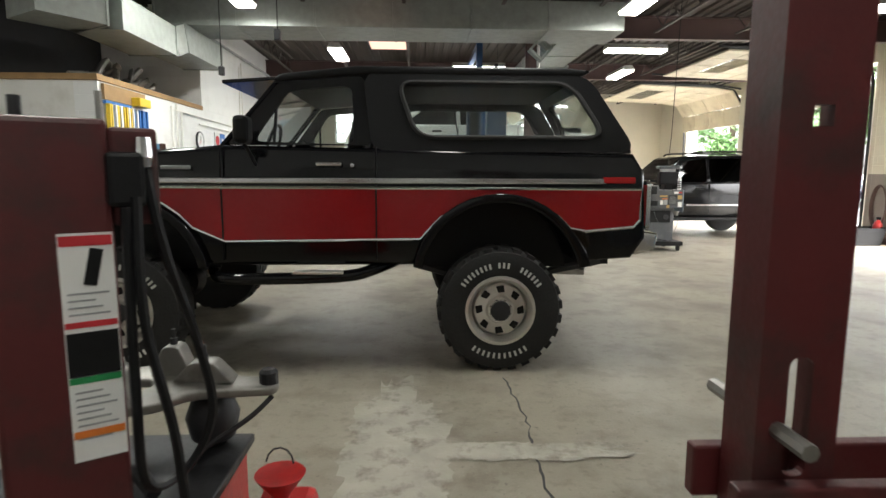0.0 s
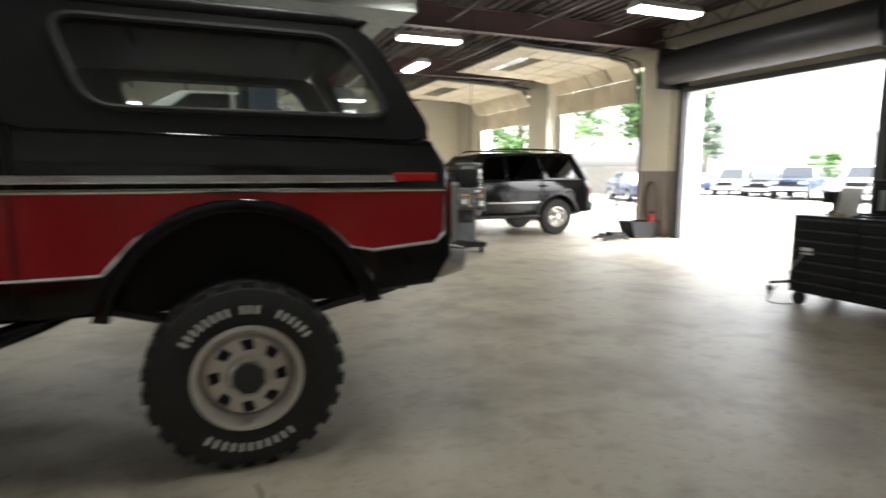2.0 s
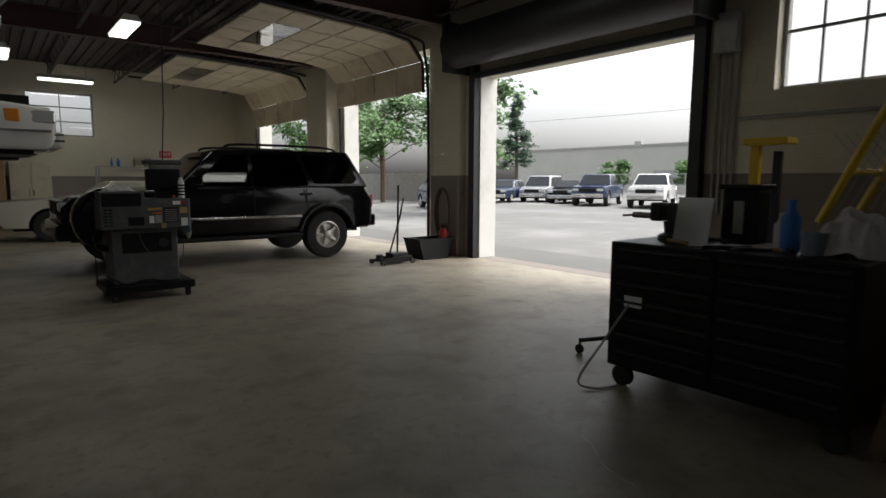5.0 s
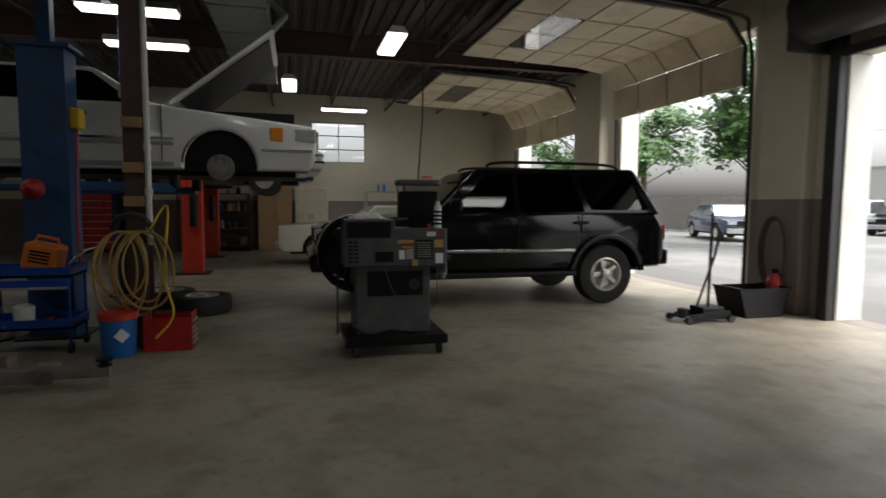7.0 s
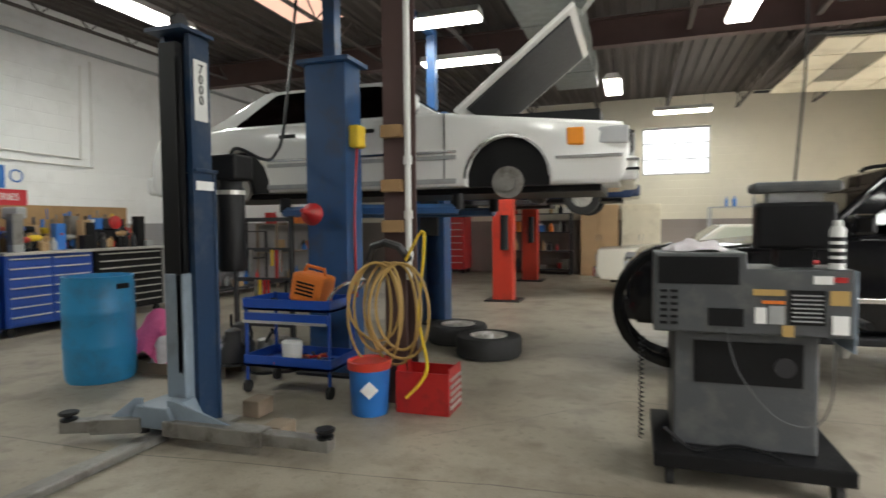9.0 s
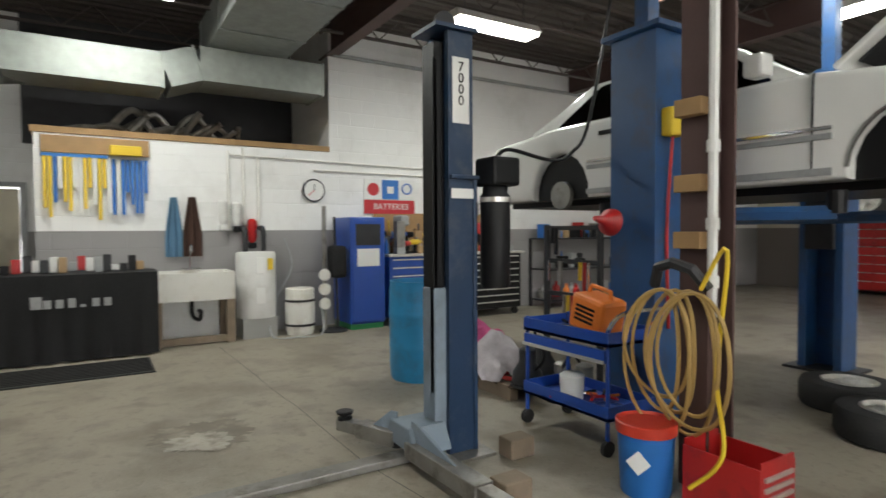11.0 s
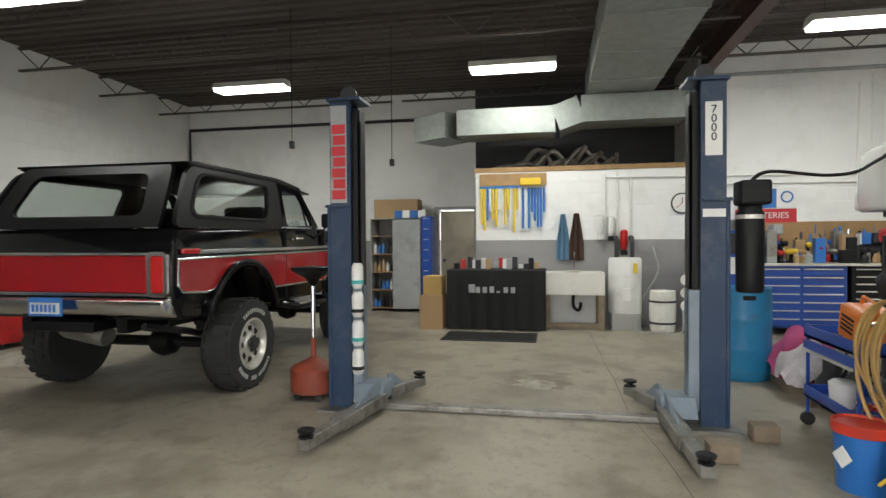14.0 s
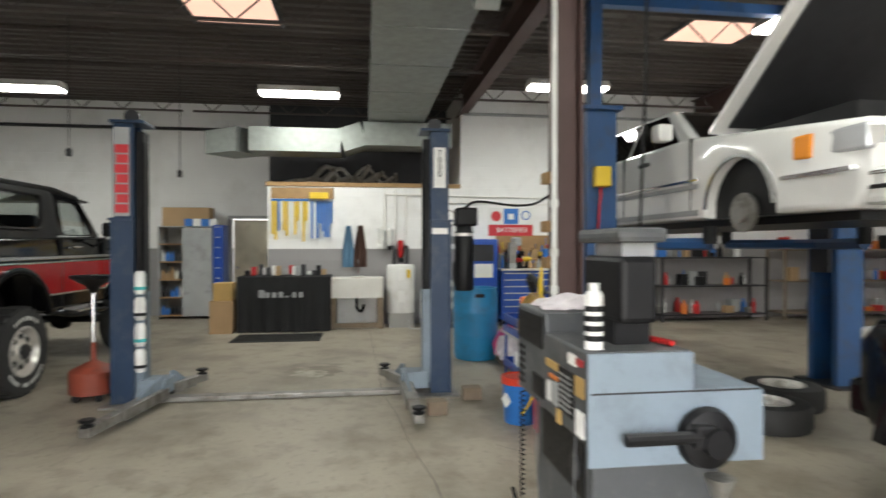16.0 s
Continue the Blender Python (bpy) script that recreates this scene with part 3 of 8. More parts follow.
# ---- vehicles ----
def wheel(parent, x, y, z, r, w, side, rim_mat, spokes=5, lugs=0, letters=False, lying=False):
    """A wheel on an axle along y; side is +1 or -1, the side that its face looks to."""
    R = Matrix.Translation((x, y, z)) @ (Matrix.Rotation(radians(-90 * side), 4, "X") if not lying else Matrix())
    rr = r * 0.56
    h = w / 2
    prof = [(rr, -h * 0.9), (r * 0.8, -h), (r * 0.95, -h * 0.9), (r, -h * 0.6), (r, h * 0.6), (r * 0.95, h * 0.9), (r * 0.8, h), (rr, h * 0.9), (rr, -h * 0.9)]
    bm = lathe(prof, None, 40)
    for k in range(lugs):
        a = 2 * math.pi * k / lugs
        for s in (-1, 1):
            b = box(r * 0.94, r * 1.02, -0.03, 0.03, s * h * 0.3 - h * 0.34, s * h * 0.3 + h * 0.4 * s + 0.02)
            b.transform(Matrix.Rotation(a + (0.09 if s > 0 else 0), 4, "Z"))
            merge(bm, b)
    tyre = part("tyre", turned(bm, R), M_rubber, parent, smooth=True)
    if letters:
        bl = bmesh.new()
        for a0, a1, n in ((35, 150, 20), (235, 310, 11)):
            for k in range(n):
                if (a0 < 100 and k in (6, 7, 11)):
                    continue
                b = box(r * 0.7, r * 0.79, -0.008, 0.008, h, h + 0.003)
                b.transform(Matrix.Rotation(radians(a0 + (a1 - a0) * k / n) * 1, 4, "Z"))
                merge(bl, b)
        part("sidewall_lettering", turned(bl, R), M_white_plastic, tyre, "raised white letter bars")["kind"] = "stuff"
    d = h * 0.95
    bm = lathe([(rr * 1.02, -h * 0.8), (rr * 1.02, d), (rr * 0.94, d + 0.004), (rr * 0.86, d - 0.03), (rr * 0.82, d - 0.05), (rr * 0.8, d - 0.1), (0.01, d - 0.11)], None, 36)
    rim = part("rim", turned(bm, R), rim_mat, parent, smooth=True)
    if lugs:
        part("disc", turned(lathe([(rr * 0.84, d - 0.09), (rr * 0.74, d - 0.05), (rr * 0.42, d - 0.04), (rr * 0.36, d - 0.02), (0.01, d - 0.02)], None, 32), R), rim_mat, rim, smooth=True)
        for k in range(8):
            b = plate(round_poly([(-0.012, rr * 0.5), (0.034, rr * 0.52), (0.026, rr * 0.72), (-0.03, rr * 0.68)], 0.006, 2), (), 0.02, 0, lambda v: Vector((v.x, v.z, d - 0.058 + v.y)))
            bmesh.ops.recalc_face_normals(b, faces=b.faces[:])
            b.transform(Matrix.Rotation(2 * math.pi * k / 8, 4, "Z"))
            part("slot", turned(b, R), M_black, rim, "dark vent slot")
            part("lug_nut", turned(lathe([(0.011, d - 0.03), (0.011, d), (0.006, d + 0.004)], Matrix.Rotation(2 * math.pi * (k + 0.5) / 8, 4, "Z") @ Matrix.Translation((rr * 0.3, 0, 0)), 8), R), M_chrome, rim)
    for k in range(0 if lugs else spokes):
        b = box(r * 0.1, rr * 0.85, -r * 0.07, r * 0.07, d - 0.07, d - 0.02, 0.01)
        b.transform(Matrix.Rotation(2 * math.pi * k / spokes, 4, "Z"))
        part("spoke", turned(b, R), rim_mat, rim)
    part("hub_cap", turned(lathe([(r * 0.17, d - 0.08), (r * 0.16, d + 0.01), (r * 0.1, d + 0.02), (0.001, d + 0.02)]), R), M_dark if lugs else rim_mat, rim, smooth=True)
    return tyre


def car(name, label, m, L, W, zb, wheels, top, cabin, windows, paint, glass_mat, wheel_r=0.34, rim=None, spokes=5, wheel_z=None, group="", detail=True, roof_rails=False, lamps=True, tyres=True, well=0.26):
    """Front towards +x. top: body's upper outline front to rear; cabin: outline; windows: side panes."""
    c = thing(name, label, "car", m, group)
    xf, xr = wheels
    zw = wheel_r if wheel_z is None else wheel_z
    ra = wheel_r * 1.2
    e = math.degrees(math.asin(max(-0.9, min(0.9, (zb - zw) / ra))))
    out = [(top[-1][0], zb + 0.12), (top[-1][0] + 0.1, zb)] + arc(xr, zw, ra, 180 - e, e, 10) + arc(xf, zw, ra, 180 - e, e, 10) + [(top[0][0] - 0.1, zb), (top[0][0], zb + 0.12)] + top
    zt = max(p[1] for p in top)

    def body(v):
        k = 1 - 0.13 * min(1, abs(v.x) / (L / 2)) ** 7 - 0.06 * max(0, (v.z - zb - 0.35) / (zt - zb)) ** 2
        return Vector((v.x, (v.y - W / 2) * k, v.z))

    part("body", plate(out, (), W, 0.045, body), paint, c, smooth=True)
    part("underbody", box(top[-1][0] + 0.25, top[0][0] - 0.25, -W * 0.36, W * 0.36, zb - 0.06, zb + 0.3), M_black, c)
    z0, z1 = min(p[1] for p in cabin), max(p[1] for p in cabin)

    def greenhouse(grow):
        def f(v):
            k = 0.95 - 0.2 * (v.z - z0) / (z1 - z0)
            return Vector((v.x, (v.y - W / 2) * k + (grow if v.y > W / 2 else -grow), v.z))
        return f

    part("cabin", plate(round_poly(cabin, 0.07, 3), (), W, 0.04, greenhouse(0.0)), paint, c, smooth=True)
    for w in windows:
        for s in (0, 1):
            def pane(v, s=s):
                k = 0.95 - 0.2 * (v.z - z0) / (z1 - z0)
                return Vector((v.x, (W / 2 * k + 0.004 + v.y) * (1 if s else -1), v.z))
            b = plate(round_poly(w, 0.04, 3), (), 0.008, 0, pane)
            bmesh.ops.recalc_face_normals(b, faces=b.faces[:])
            part("side_window", b, glass_mat, c, smooth=True)
    # windscreen and rear window follow the cabin's front and rear edges
    for a, b, nm in ((cabin[0], cabin[1], "windscreen"), (cabin[-1], cabin[-2], "rear_window")):
        bm = bmesh.new()
        vs = []
        sgn = 1 if nm == "windscreen" else -1
        for (x, z), t in ((a, 0.1), (b, 0.9)):
            px, pz = a[0] + (b[0] - a[0]) * t, a[1] + (b[1] - a[1]) * t
            k = (0.95 - 0.2 * (pz - z0) / (z1 - z0)) * W / 2 - 0.08
            vs += [bm.verts.new((px + sgn * 0.012, -k, pz + 0.012)), bm.verts.new((px + sgn * 0.012, k, pz + 0.012))]
        bm.faces.new((vs[0], vs[1], vs[3], vs[2]))
        got = bmesh.ops.extrude_face_region(bm, geom=bm.faces[:])
        bmesh.ops.translate(bm, verts=[g for g in got["geom"] if isinstance(g, bmesh.types.BMVert)], vec=(-sgn * 0.008, 0, -0.008))
        bmesh.ops.recalc_face_normals(bm, faces=bm.faces[:])
        part(nm, bm, glass_mat, c)
    for xw in (xf, xr):
        part("wheel_well", plate(arc(xw, zw, ra * 1.03, 180 - e, e, 12), (), W - 2 * well, 0, lambda v: Vector((v.x, v.y - W / 2 + well, v.z))), M_black, c)
    for xw in (xf, xr) if tyres else ():
        for s in (-1, 1):
            wheel(c, xw, s * (W / 2 - 0.13), zw, wheel_r, 0.24, s, rim or M_alu, spokes)
    fx, rx = top[0][0], top[-1][0]
    zl = zb + (zt - zb) * 0.62
    for s in (-1, 1):
        if lamps:
            part("headlight", box(fx - 0.22, fx + 0.012, s * (W / 2 - 0.5), s * (W / 2 - 0.15), zl - 0.06, zl + 0.07, 0.02), M_lens, c)
            part("tail_light", box(rx - 0.012, rx + 0.14, s * (W / 2 - 0.36), s * (W / 2 - 0.13), zl - 0.1, zl + 0.12, 0.02), M_red_lens, c)
        if detail:
            part("mirror", box(cabin[0][0] - 0.35, cabin[0][0] - 0.2, s * (W / 2 + 0.02), s * (W / 2 + 0.17), z0 + 0.04, z0 + 0.2, 0.03), paint, c)
    part("front_bumper", box(fx - 0.2, fx + 0.07, -W / 2 + 0.12, W / 2 - 0.12, zb + 0.02, zb + 0.24, 0.04), paint if detail else M_chrome, c)
    part("rear_bumper", box(rx - 0.07, rx + 0.2, -W / 2 + 0.12, W / 2 - 0.12, zb + 0.02, zb + 0.24, 0.04), paint if detail else M_chrome, c)
    part("grille", box(fx - 0.1, fx + 0.02, -W * 0.25, W * 0.25, zl - 0.12, zl + 0.08, 0.02), M_black, c)
    if roof_rails:
        for s in (-1, 1):
            pts = smooth_line([(cabin[1][0] - 0.15, s * W * 0.34, z1), (cabin[1][0] - 0.4, s * W * 0.34, z1 + 0.06), (cabin[-2][0] + 0.5, s * W * 0.34, z1 + 0.06), (cabin[-2][0] + 0.2, s * W * 0.34, z1)], 4)
            part("roof_rail", tube(pts, 0.02, 8), M_black, c)
    return c


TURN_BACK = Matrix.Rotation(math.pi, 4, "Z")
# large black SUV, nose to the west
SUV_AT = Matrix.Translation((6.0, 13.0, 0)) @ TURN_BACK
suv = car("suv", "glossy black four-door SUV with tinted windows, parked nose-in", SUV_AT, 4.8, 1.95, 0.48, (1.6, -1.43), [(2.4, 0.95), (2.25, 1.08), (1.1, 1.2), (0.8, 1.24), (-2.2, 1.24), (-2.4, 1.0)],
          [(1.0, 1.2), (0.35, 1.8), (-1.95, 1.83), (-2.28, 1.2)], [[(0.72, 1.25), (0.25, 1.7), (-0.12, 1.74), (-0.12, 1.24)], [(-0.2, 1.24), (-0.2, 1.74), (-0.95, 1.75), (-1.12, 1.24)], [(-1.22, 1.27), (-1.05, 1.74), (-1.85, 1.74), (-2.1, 1.27)]],
          M_black_paint, M_tint, 0.4, spokes=5, roof_rails=True)
for s in (-1, 1):
    part("running_board", box(-0.95, 1.1, s * 0.86, s * 1.04, 0.4, 0.47, 0.02), M_black, suv)
    part("side_moulding", box(-0.95, 1.0, s * 0.968, s * 0.985, 0.72, 0.76, 0.005), M_chrome, suv)
    for x in (0.05, -1.05):
        part("door_handle", box(x - 0.1, x + 0.1, s * 0.945, s * 0.985, 1.08, 1.12, 0.012), M_black, suv)
    for x in (-0.16, 1.0, -1.05):
        part("door_gap", box(x - 0.004, x + 0.004, s * 0.955, s * 0.976, 0.55, 1.2), M_black, suv)
    for xw in (1.6, -1.43):
        out = arc(xw, 0.4, 0.56, 175, 5, 14) + arc(xw, 0.4, 0.485, 5, 175, 14)
        part("arch_flare", plate(out, (), 0.06, 0.012, (lambda v, s=s: Vector((v.x, s * (0.945 + v.y), v.z)))), M_black_paint, suv, smooth=True)

# white sedan on the blue lift
SEDAN_AT = Matrix.Translation((0.97, 13.06, 1.41))
sedan = car("sedan", "white four-door sedan raised on the blue lift with its hood open", SEDAN_AT, 5.4, 1.9, 0.3, (1.58, -1.4), [(2.66, 0.66), (2.6, 0.84), (1.2, 0.98), (0.9, 1.02), (-1.5, 1.02), (-2.55, 0.95), (-2.7, 0.7)],
            [(0.95, 0.98), (0.25, 1.42), (-1.15, 1.42), (-1.9, 0.98)], [[(0.7, 1.02), (0.25, 1.36), (-0.25, 1.38), (-0.25, 1.02)], [(-0.33, 1.02), (-0.33, 1.38), (-1.0, 1.37), (-1.45, 1.02)]],
            M_white_paint, M_tint, 0.33, wheel_z=0.36, lamps=False, tyres=False, well=0.1)
hood = box(-1.45, 0.0, -0.82, 0.82, 0.0, 0.04, 0.015)
hood.transform(Matrix.Translation((1.05, 0, 1.02)) @ Matrix.Rotation(radians(-38), 4, "Y") @ Matrix.Rotation(math.pi, 4, "Z"))
part("open_hood", hood, M_white_paint, sedan, "raised white hood")
liner = box(0.1, 1.36, -0.7, 0.7, -0.02, -0.003)
liner.transform(Matrix.Translation((1.05, 0, 1.02)) @ Matrix.Rotation(radians(-38), 4, "Y"))
part("hood_liner", liner, M_dark, sedan, "dark hood insulation")
for s in (-1, 1):
    part("headlight", box(2.28, 2.655, s * 0.56, s * 0.88, 0.64, 0.8, 0.02), M_lens, sedan)
    part("turn_signal", box(2.12, 2.275, s * 0.84, s * 0.918, 0.64, 0.8, 0.015), M_amber, sedan)
    part("chrome_strip", box(-1.0, 1.1, s * 0.945, s * 0.965, 0.62, 0.645, 0.004), M_chrome, sedan)
    part("chrome_strip", box(1.98, 2.6, s * 0.88, s * 0.93, 0.52, 0.55, 0.004), M_chrome, sedan)
    part("side_moulding", box(-1.0, 1.1, s * 0.945, s * 0.96, 0.56, 0.6, 0.004), M_grey_steel, sedan)
    for x in (0.98, -0.3):
        part("door_gap", box(x - 0.004, x + 0.004, s * 0.93, s * 0.955, 0.34, 1.0), M_black, sedan)
    for x in (0.15, -0.75):
        part("door_handle", box(x - 0.1, x + 0.1, s * 0.925, s * 0.965, 0.86, 0.9, 0.01), M_black, sedan)
    part("brake_rotor", lathe([(0.15, 0), (0.15, 0.03), (0.08, 0.035), (0.08, 0.08), (0.001, 0.08)], Matrix.Translation((1.58, s * 0.86, 0.33)) @ Matrix.Rotation(radians(-90 * s), 4, "X")), M_worn, sedan, smooth=True)
    part("brake_rotor", lathe([(0.14, 0), (0.14, 0.05), (0.001, 0.06)], Matrix.Translation((-1.4, s * 0.86, 0.34)) @ Matrix.Rotation(radians(-90 * s), 4, "X")), M_worn, sedan, smooth=True)
    out = arc(1.58, 0.36, 0.41, 178, 2, 14) + arc(1.58, 0.36, 0.39, 2, 178, 14)
    part("arch_trim", plate(out, (), 0.02, 0, (lambda v, s=s: Vector((v.x, s * (0.935 + v.y), v.z)))), M_chrome, sedan)
    part("strut", tube([(1.58, s * 0.6, 0.35), (1.5, s * 0.5, 0.9)], 0.05), M_black, sedan)
for z, mt in ((0.5, M_chrome), (0.42, M_black)):
    part("bumper_strip", box(2.455, 2.745, -0.842, 0.842, z - 0.012, z + 0.012, 0.006), mt, sedan)
part("grille_frame", plate(rounded(-0.3, 0.3, 0.6, 0.84, 0.03), [rounded(-0.27, 0.27, 0.63, 0.81, 0.02)], 0.03, 0.004, lambda v: Vector((2.67 + v.y, v.x, v.z))), M_chrome, sedan, "chrome grille frame")
for s in (-1, 1):
    part("window_trim", tube([(0.95, s * 0.915, 1.0), (-1.55, s * 0.915, 1.0)], 0.008, 6), M_chrome, sedan)
    part("sill_moulding", box(-1.0, 1.1, s * 0.945, s * 0.962, 0.33, 0.38, 0.004), M_grey_steel, sedan)
part("engine_bay", box(1.1, 2.4, -0.7, 0.7, 0.85, 0.99), M_black, sedan)

# cream classic coupe in the far corner, dark car on the far lift
car("coupe", "cream classic coupe parked at the far wall", Matrix.Translation((5.3, 18.6, 0)) @ TURN_BACK, 4.6, 1.8, 0.3, (1.4, -1.35), [(2.3, 0.6), (2.28, 0.85), (0.8, 0.93), (-1.6, 0.95), (-2.3, 0.8)],
    [(0.7, 0.92), (0.15, 1.3), (-0.9, 1.3), (-1.7, 0.92)], [[(0.5, 0.96), (0.12, 1.25), (-0.4, 1.25), (-0.4, 0.96)], [(-0.46, 0.96), (-0.46, 1.25), (-0.85, 1.25), (-1.3, 0.96)]], M_cream_paint, M_clear, 0.33, M_chrome, detail=False)
car("lifted_car", "dark blue car raised on the red lift", Matrix.Translation((1.4, 18.6, 1.5)) @ TURN_BACK, 4.6, 1.8, 0.3, (1.4, -1.35), [(2.3, 0.6), (2.25, 0.85), (0.9, 0.98), (-2.2, 1.02), (-2.3, 0.7)],
    [(0.9, 0.96), (0.2, 1.4), (-1.3, 1.42), (-2.0, 0.98)], [[(0.7, 1.0), (0.18, 1.36), (-0.4, 1.37), (-0.4, 1.0)], [(-0.46, 1.0), (-0.46, 1.37), (-1.2, 1.37), (-1.6, 1.0)]], M_blue_car, M_tint, 0.33)

# ---- black and red off-road truck ----
BX, BY = -0.2, 0.35
truck = thing("off_road_truck", "lifted black and red two-door off-road truck with chrome trim", "truck", Matrix.Translation((BX, BY + 4.53, 0)))
W2 = 1.03


def side(s, y, grow=0.0, lean=0.0, z0=1.6):
    """Places a side plate at half width y on side s, leaning inward above z0."""
    def f(v):
        return Vector((v.x, s * (y + v.y - lean * max(0, v.z - z0)), v.z))
    return f


low = [(1.5, 0.8), (1.18, 0.78)] + arc(0.61, 0.66, 0.57, 12, 168, 14) + [(-0.02, 0.76), (-1.4, 0.76)] + arc(-2.06, 0.66, 0.57, 12, 168, 14) + [(-2.68, 0.8), (-2.78, 0.95), (-2.8, 1.45), (-2.72, 1.5), (-1.5, 1.585), (-1.34, 1.6), (1.5, 1.55), (1.58, 1.42), (1.6, 0.95)]
part("body", plate(low, (), 2 * W2, 0.035, lambda v: Vector((v.x, (v.y - W2) * (1 - 0.04 * max(0, (v.z - 1.3) / 0.3)), v.z))), M_black_paint, truck, smooth=True)
for s in (-1, 1):
    red = [(-2.62, 1.31)] + [(-2.62, 1.16)] + arc(-2.06, 0.62, 0.66, 128, 38, 8)[0:] + [(-1.32, 0.93), (0.04, 0.945)] + arc(0.61, 0.6, 0.655, 142, 40, 9) + [(1.2, 1.0), (1.5, 1.03), (1.545, 1.08), (1.545, 1.3)]
    pan = part("red_panel", plate(red, (), 0.012, 0, side(s, W2 - 0.004)), M_red_paint, truck, "glossy red side panel", smooth=True)
    part("panel_trim", tube([(x, s * (W2 + 0.01), z) for x, z in red], 0.011, 6, closed=True), M_chrome, truck)
    part("belt_moulding", box(-2.6, 1.3, s * (W2 - 0.002), s * (W2 + 0.022), 1.335, 1.375, 0.008), M_chrome, truck, "chrome belt moulding")
    part("side_marker", box(1.28, 1.5, s * (W2 - 0.002), s * (W2 + 0.024), 1.34, 1.385, 0.008), M_red_lens, truck)
    for x in (-1.335, -0.268):
        part("door_gap", box(x - 0.005, x + 0.005, s * (W2 - 0.03), s * (W2 + 0.011), 0.8, 1.59), M_black, truck)
    h = part("door_handle", box(-0.68, -0.5, s * (W2 - 0.01), s * (W2 + 0.03), 1.455, 1.485, 0.01), M_chrome, truck, "chrome door handle")
    part("lock", lathe([(0.016, 0), (0.014, 0.012), (0.001, 0.013)], Matrix.Translation((-0.43, s * (W2 - 0.002), 1.46)) @ Matrix.Rotation(radians(-90 * s), 4, "X"), 12), M_chrome, truck)
    part("name_badge", box(-1.74, -1.54, s * (W2 - 0.012), s * (W2 + 0.004), 1.43, 1.455, 0.003), M_grey_steel, truck)
    for xw in (0.61, -2.06):
        out = arc(xw, 0.64, 0.63, 170, 10, 16) + arc(xw, 0.64, 0.565, 10, 170, 16)
        part("arch_flare", plate(out, (), 0.07, 0.012, side(s, W2 - 0.02)), M_black_paint, truck, smooth=True)
        part("inner_arch", plate(arc(xw, 0.66, 0.56, 178, 2, 14), (), 0.02, 0, side(s, W2 - 0.42)), M_black, truck)
        wheel(truck, xw, s * (W2 - 0.06), 0.44, 0.44, 0.32, s, M_alu, 6, 26, True)
    door = [(-1.3, 1.6), (-0.95, 2.04), (-0.36, 2.09), (-0.3, 1.6)]
    hole = [(-1.12, 1.625), (-0.88, 1.985), (-0.44, 2.02), (-0.42, 1.605)]
    part("door_frame", plate(round_poly(door, 0.04, 3), [round_poly(hole, 0.06, 3)], 0.03, 0, side(s, W2 - 0.08, lean=0.2)), M_black_paint, truck, smooth=True)
    p = part("door_window", plate(hole, (), 0.005, 0, side(s, W2 - 0.07, lean=0.2)), M_clear, truck)
    part("vent_bar", tube([(-0.98, s * (W2 - 0.07), 1.61), (-0.97, s * (W2 - 0.13), 1.86)], 0.012, 6), M_black, truck)
    quarter = [(-0.3, 1.56), (-0.36, 2.12), (1.2, 2.12), (1.52, 1.56)]
    qh = [(0.02, 1.66), (-0.12, 2.05), (1.12, 2.05), (1.3, 1.66)]
    part("hardtop_side", plate(round_poly(quarter, 0.12, 4), [round_poly(qh, 0.12, 5)], 0.04, 0, side(s, W2 - 0.085, lean=0.2)), M_black, truck, "matt black hardtop", smooth=True)
    qr = round_poly(qh, 0.12, 5)
    part("window_rubber", tube([(x, s * (W2 - 0.04 - 0.2 * max(0, z - 1.6)), z) for x, z in qr], 0.016, 6, closed=True), M_rubber, truck)
    part("quarter_window", plate(qr, (), 0.005, 0, side(s, W2 - 0.07, lean=0.2)), M_clear, truck)
    st = smooth_line([(-0.05, s * 0.8, 0.8), (-0.3, s * 1.0, 0.72), (-0.55, s * 1.06, 0.68), (-1.3, s * 1.06, 0.67), (-1.5, s * 0.8, 0.68)], 5)
    part("step_bar", tube(st, 0.042, 10), M_black_paint, truck, smooth=True)
    part("step_tread", box(-0.85, -0.5, s * 1.02, s * 1.11, 0.705, 0.725, 0.006), M_alu, truck)
    m = part("mirror", box(-1.18, -1.08, s * 1.1, s * 1.25, 1.6, 1.78, 0.03), M_black, truck)
    part("mirror_arm", tube([(-1.1, s * 0.98, 1.45), (-1.13, s * 1.15, 1.6)], 0.012, 6), M_black, truck)
    part("leaf_spring", tube(smooth_line([(1.4, s * 0.6, 0.72), (0.9, s * 0.6, 0.6), (0.6, s * 0.6, 0.55), (0.0, s * 0.6, 0.7)], 5), 0.035, 6), M_dark, truck)
    part("frame_rail", box(-2.6, 1.5, s * 0.42, s * 0.52, 0.68, 0.8), M_black, truck)
    part("tail_light", box(1.585, 1.63, s * 0.84, s * 0.98, 1.03, 1.33, 0.02), M_red_lens, truck)
    part("tail_light_trim", turned(plate(rounded(-0.09, 0.09, -0.18, 0.18, 0.04), [rounded(-0.06, 0.06, -0.15, 0.15, 0.03)], 0.03), Matrix.Translation((1.605, s * 0.91, 1.18)) @ EASTWARD @ Matrix.Rotation(math.pi, 4, "Z")), M_chrome, truck)
    part("seat", box(-1.0, -0.5, s * 0.45 - 0.25, s * 0.45 + 0.25, 1.2, 1.42, 0.05), M_black, truck)
